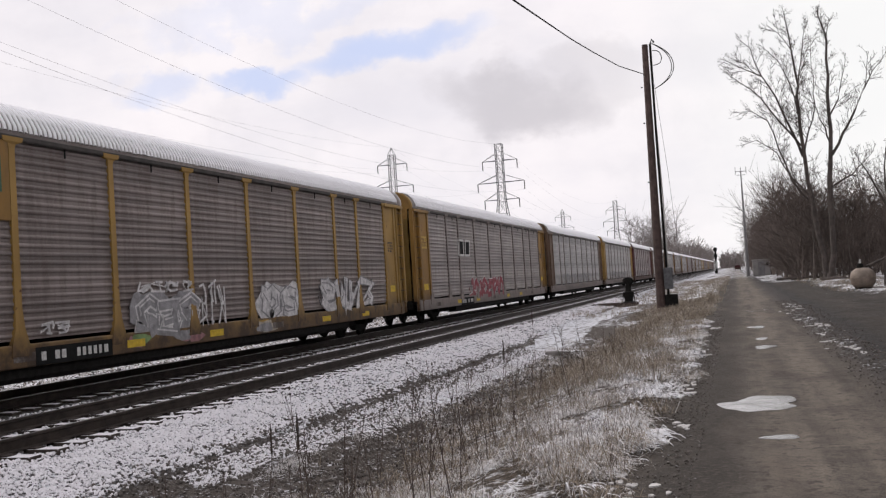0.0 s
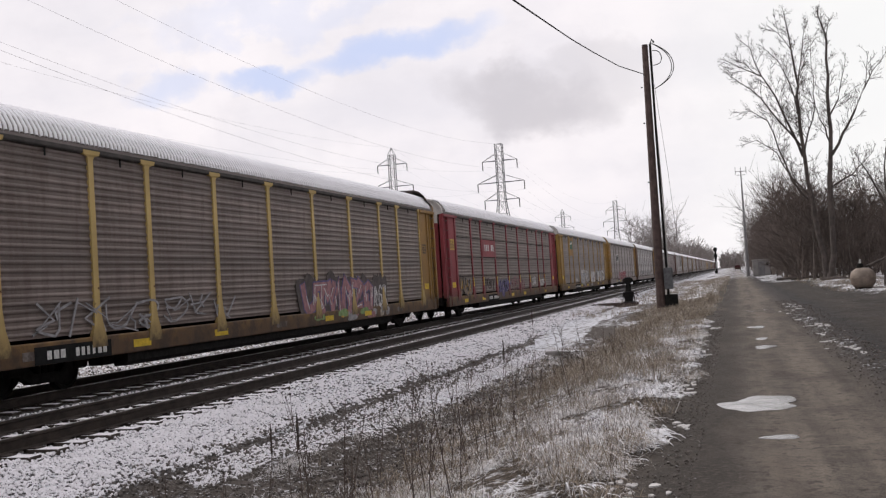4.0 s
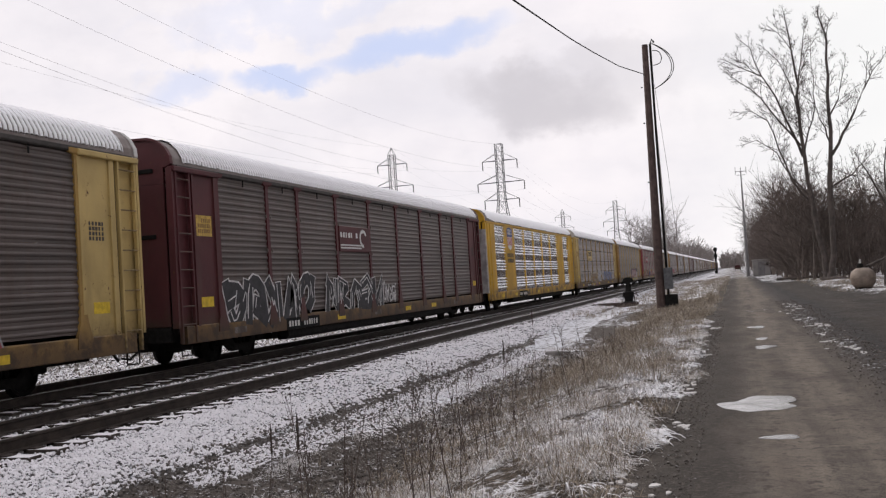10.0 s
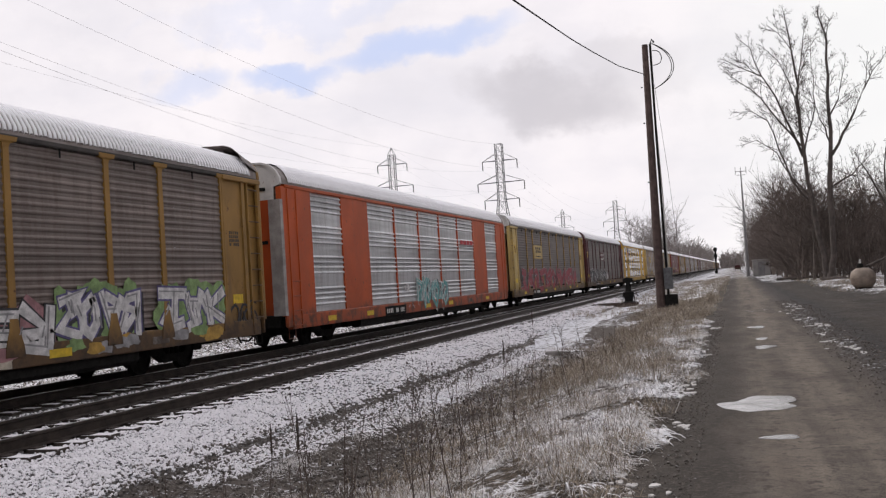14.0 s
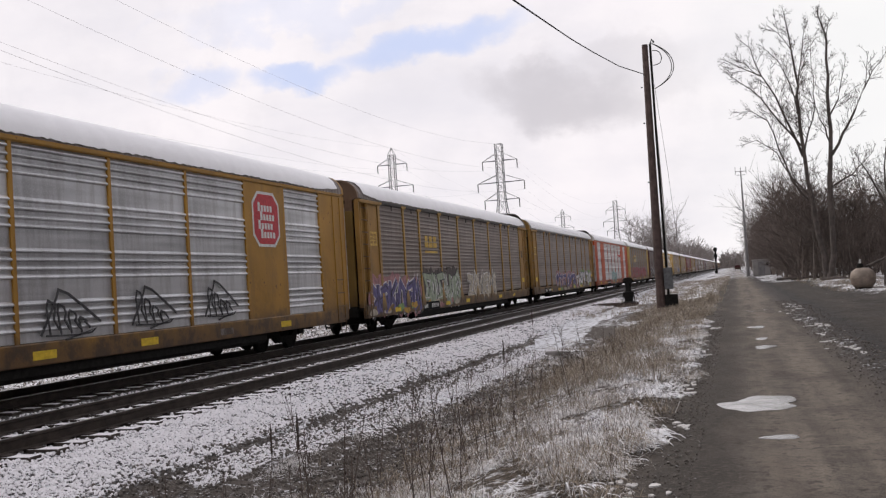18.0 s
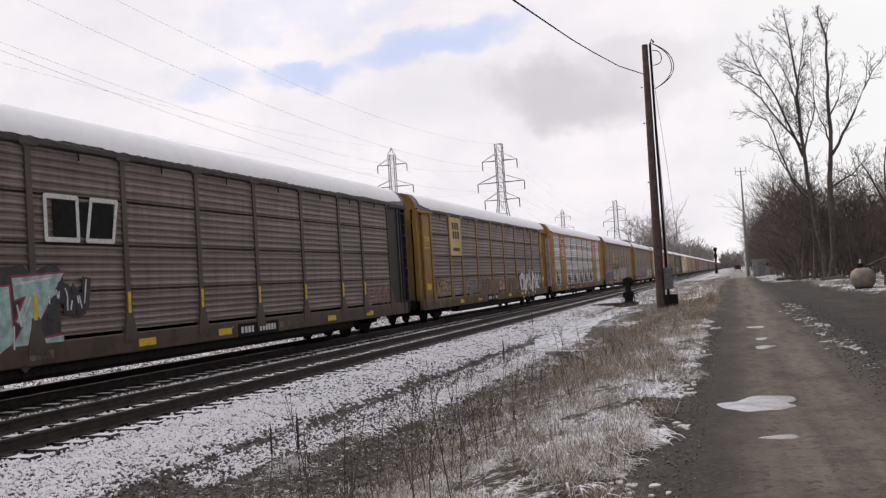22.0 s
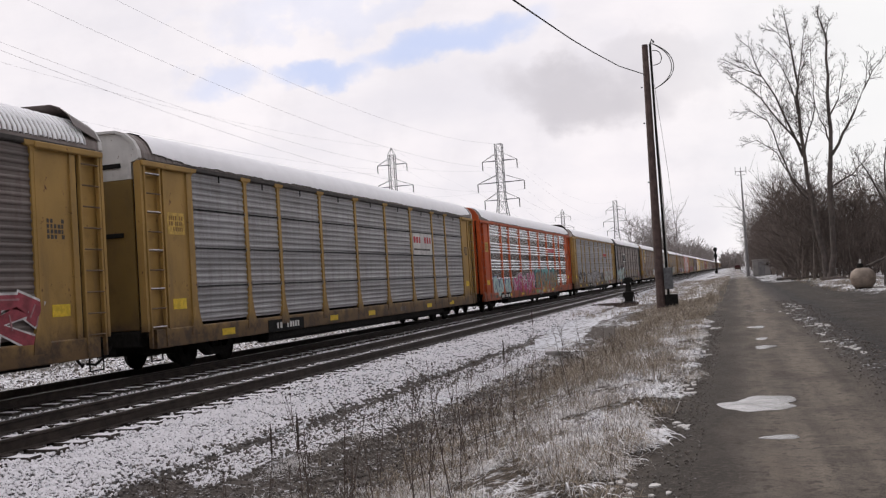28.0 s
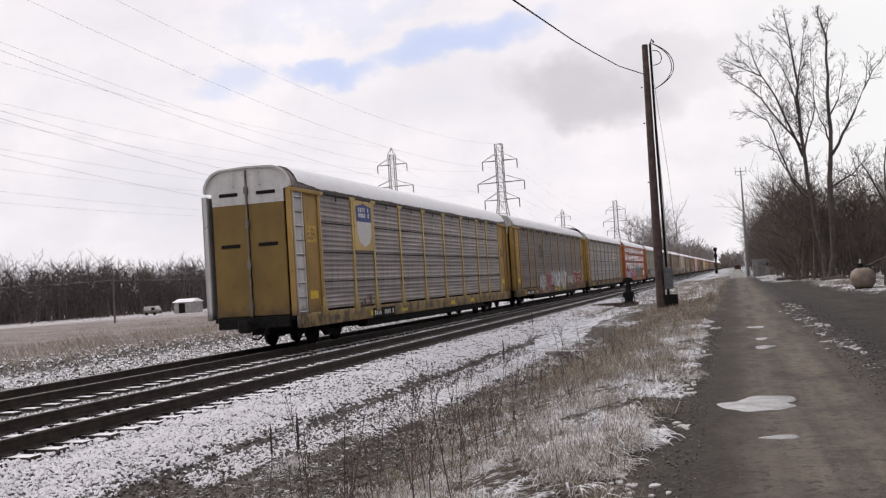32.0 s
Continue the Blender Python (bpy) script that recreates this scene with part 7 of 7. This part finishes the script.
for i, (x, y, L, a) in enumerate([(4.6, 88, 3.2, 0.3), (6.2, 78, 2.6, -0.5), (3.6, 92, 2.5, 0.1)]):
    d = Vector((math.cos(a), math.sin(a), 0)) * L
    z = lie(x, y)
    lg = Geo().tube([(x, y, z + 0.12), (x + d.x * 0.5, y + d.y * 0.5, z + 0.2), (x + d.x, y + d.y, z + 0.1)], [0.13, 0.11, 0.05], 7)
    lg.tube([(x + d.x * 0.6, y + d.y * 0.6, z + 0.1), (x + d.x * 0.75, y + d.y * 0.6 - 0.3, z + 0.5)], [0.05, 0.02], 5)
    solid("fallen_log", lg, BARK, "dark fallen log at the edge of the brush", "log", group="fallen logs")

# ---- transmission towers ----
GALV = plain("tower_steel", (0.10, 0.10, 0.105), 0.6, 0.5, 0.5, 0.2)


def tower(x, y, h, peaked):
    t = thing("transmission_tower", pose(x, y, -0.8), "grey steel lattice transmission tower with three crossarms", "transmission tower", "towers of the power lines")
    half = lambda z: 0.95 + max(0.0, (h * 0.62 - z)) / (h * 0.62) * 3.2
    r = 0.10
    lev = [0, 0.16, 0.30, 0.42, 0.52, 0.60, 0.67, 0.735, 0.80, 0.86, 0.92, 1.0 if not peaked else 0.95]
    lev = [a * h for a in lev]
    for sx in (-1, 1):
        for sy in (-1, 1):
            part("leg", Geo().tube([(sx * half(z), sy * half(z), z) for z in lev], r, 4), GALV, t)
    g = Geo()
    for a, b in zip(lev, lev[1:]):
        p, q = half(a), half(b)
        for s in (-1, 1):
            for v in ((-p, q), (p, -q)):
                g.tube([(v[0], s * p, a), (v[1], s * q, b)], 0.045, 3)
                g.tube([(s * p, v[0], a), (s * q, v[1], b)], 0.045, 3)
            g.tube([(-q, s * q, b), (q, s * q, b)], 0.06, 3)
            g.tube([(s * q, -q, b), (s * q, q, b)], 0.06, 3)
    if peaked:
        for sx in (-1, 1):
            for sy in (-1, 1):
                g.tube([(sx * 0.95, sy * 0.95, lev[-1]), (0, 0, h)], 0.08, 3)
    part("bracing", g, GALV, t)
    hang = []
    for z, w in ((0.885 * h, 4.9), (0.735 * h, 6.6), (0.615 * h, 4.9)):
        for s in (-1, 1):
            g = Geo()
            for d in (-0.7, 0.7):
                g.tube([(s * 0.95, d, z), (s * w, 0, z)], 0.085, 4)
                g.tube([(s * 0.95, d, z + 2.1), (s * w, 0, z)], 0.06, 4)
            a = part("crossarm", g, GALV, t)
            part("insulator", Geo().tube([(s * w, 0, z), (s * w, 0, z - 2.4)], 0.13, 6), IRON, a)
            hang.append((x + s * w, y, z - 2.4 - 0.8))
    hang.append((x, y, h - 0.8))
    return hang


LINE_A = [tower(-60.0, 256, 40.2, False), tower(-57, 498, 40.0, False)]
LINE_B = [tower(-101.2, 283, 46.6, True), tower(-102, 600, 45.5, True)]
CONDUCTOR = plain("conductor", (0.30, 0.30, 0.31), 0.5, 0.5, 1, 0.1)


def wire(p, q, sag):
    n = 28
    pts = []
    for i in range(n + 1):
        f = i / n
        pts.append(tuple(Vector(p).lerp(Vector(q), f) - Vector((0, 0, 4 * sag * f * (1 - f)))))
    solid("power_line", Geo().tube(pts, 0.013, 4), CONDUCTOR, "thin grey high-voltage conductor", "power line", group="conductors")


for line, x0, y0 in ((LINE_A, -60, 14), (LINE_B, -103, -34)):
    for a, b in zip(line[0], line[1]):
        wire((x0 + a[0] - line[0][-1][0], y0, a[2]), a, 7.0)
        wire(a, b, 7.0)

# ---- across the field ----
shed = thing("farm_shed", pose(-106.5, 170, -0.95), "low white shed with a snowy roof by the trees", "shed")
part("wall", Geo().box(-2.1, 2.1, -2, 2, 0, 2.3, 0.03), plain("weathered_board", (0.30, 0.28, 0.27), 0.8, 0, 1, 0.25), shed)
part("roof", Geo().loft([[(-2.35, -2.3, 2.3), (2.35, -2.3, 2.3), (2.35, 2.3, 2.3), (-2.35, 2.3, 2.3)], [(-2.25, -0.05, 3.0), (2.25, -0.05, 3.0), (2.25, 0.05, 3.0), (-2.25, 0.05, 3.0)]]), SNOW, shed, "snow-covered roof")
part("door", Geo().box(-0.9, 0.5, -2.05, -1.98, 0, 2.1), IRON, shed)
van = thing("parked_van", pose(-113.5, 168, -0.95), "small white van parked by the tree line", "van")
part("body", Geo().loft([[(a * 1.6, b * 0.85, z) for a, b in ((-1, -1), (1, -1), (1, 1), (-1, 1))] for z in (0.35, 0.9)] + [[(-1.5, -0.75, 1.9), (1.0, -0.75, 1.9), (1.0, 0.75, 1.9), (-1.5, 0.75, 1.9)]]), WHITEP, van)
part("window", Geo().box(0.2, 1.0, -0.86, -0.82, 1.1, 1.6), IRON, van)
for x in (-0.95, 0.95):
    part("wheel", Geo().lathe([(0.1, -0.08), (0.33, -0.08), (0.33, 0.08), (0.1, 0.08)], 12), IRON, van, "", (x, -0.82, 0.33)).rotation_euler = (radians(90), 0, 0)
fp = thing("field_pole", pose(-80.3, 110, -0.9), "thin weathered wooden pole in the field", "utility pole")
part("shaft", Geo().tube([(0, 0, 0), (0.05, 0, 6.2)], [0.15, 0.09], 8), plain("silvered_pole", (0.12, 0.105, 0.098), 0.85, 0, 2, 0.3), fp)
part("crossarm", Geo().tube([(-0.6, 0, 5.8), (0.6, 0, 5.8)], 0.05, 5), WOOD, fp)
wire((-80.3, 110, 5.0), (-112, 60, 5.4), 0.5)
wire((-80.3, 110, 5.0), (-45, 175, 5.0), 0.6)
rv = thing("parked_pickup", pose(0.9, 330, lie(0.9, 330)), "distant dark red pickup on the lane", "pickup truck")
part("body", Geo().loft([[(a * 0.95, b * 2.4, z) for a, b in ((-1, -1), (1, -1), (1, 1), (-1, 1))] for z in (0.4, 1.0)]), MAROON, rv)
part("cab", Geo().loft([[(a * 0.85, b * 0.9, z) for a, b in ((-1, -1), (1, -1), (1, 1), (-1, 1))] for z in (1.0, 1.75)]), MAROON, rv)
for x in (-0.85, 0.85):
    part("wheel", Geo().lathe([(0.1, -0.1), (0.36, -0.1), (0.36, 0.1), (0.1, 0.1)], 12, (0, 0, 0), 0), IRON, rv, "", (x, -1.5, 0.36))

# ---- what moves ----
def motions():
    """The train draws away, gaining a little speed; the clouds drift."""
    for k, car in enumerate(TRAIN):
        rows = []
        for i, slack in enumerate((-0.34, -0.34, -0.18, 0.05, 0.25, 0.44, 0.62, 0.70, 0.73, 0.75, 0.70, 0.62, 0.49, 0.34, 0.20, 0.07, -0.07)):
            t = 2.0 * i
            d = 15.6714 * (t - 16) + 0.5 * 0.03248 * (t - 16) ** 2 + slack
            rows.append((t, pose(XT, -231.1 + PITCH_M * k + d, 0)))
        walk(car, rows)
    a = SKY_AT
    walk(CLOUDS, [(0.0, a), (32.0, Matrix.Translation(Vector((math.cos(YAW), math.sin(YAW), 0.06)) * 225.0) @ a)])


motions()
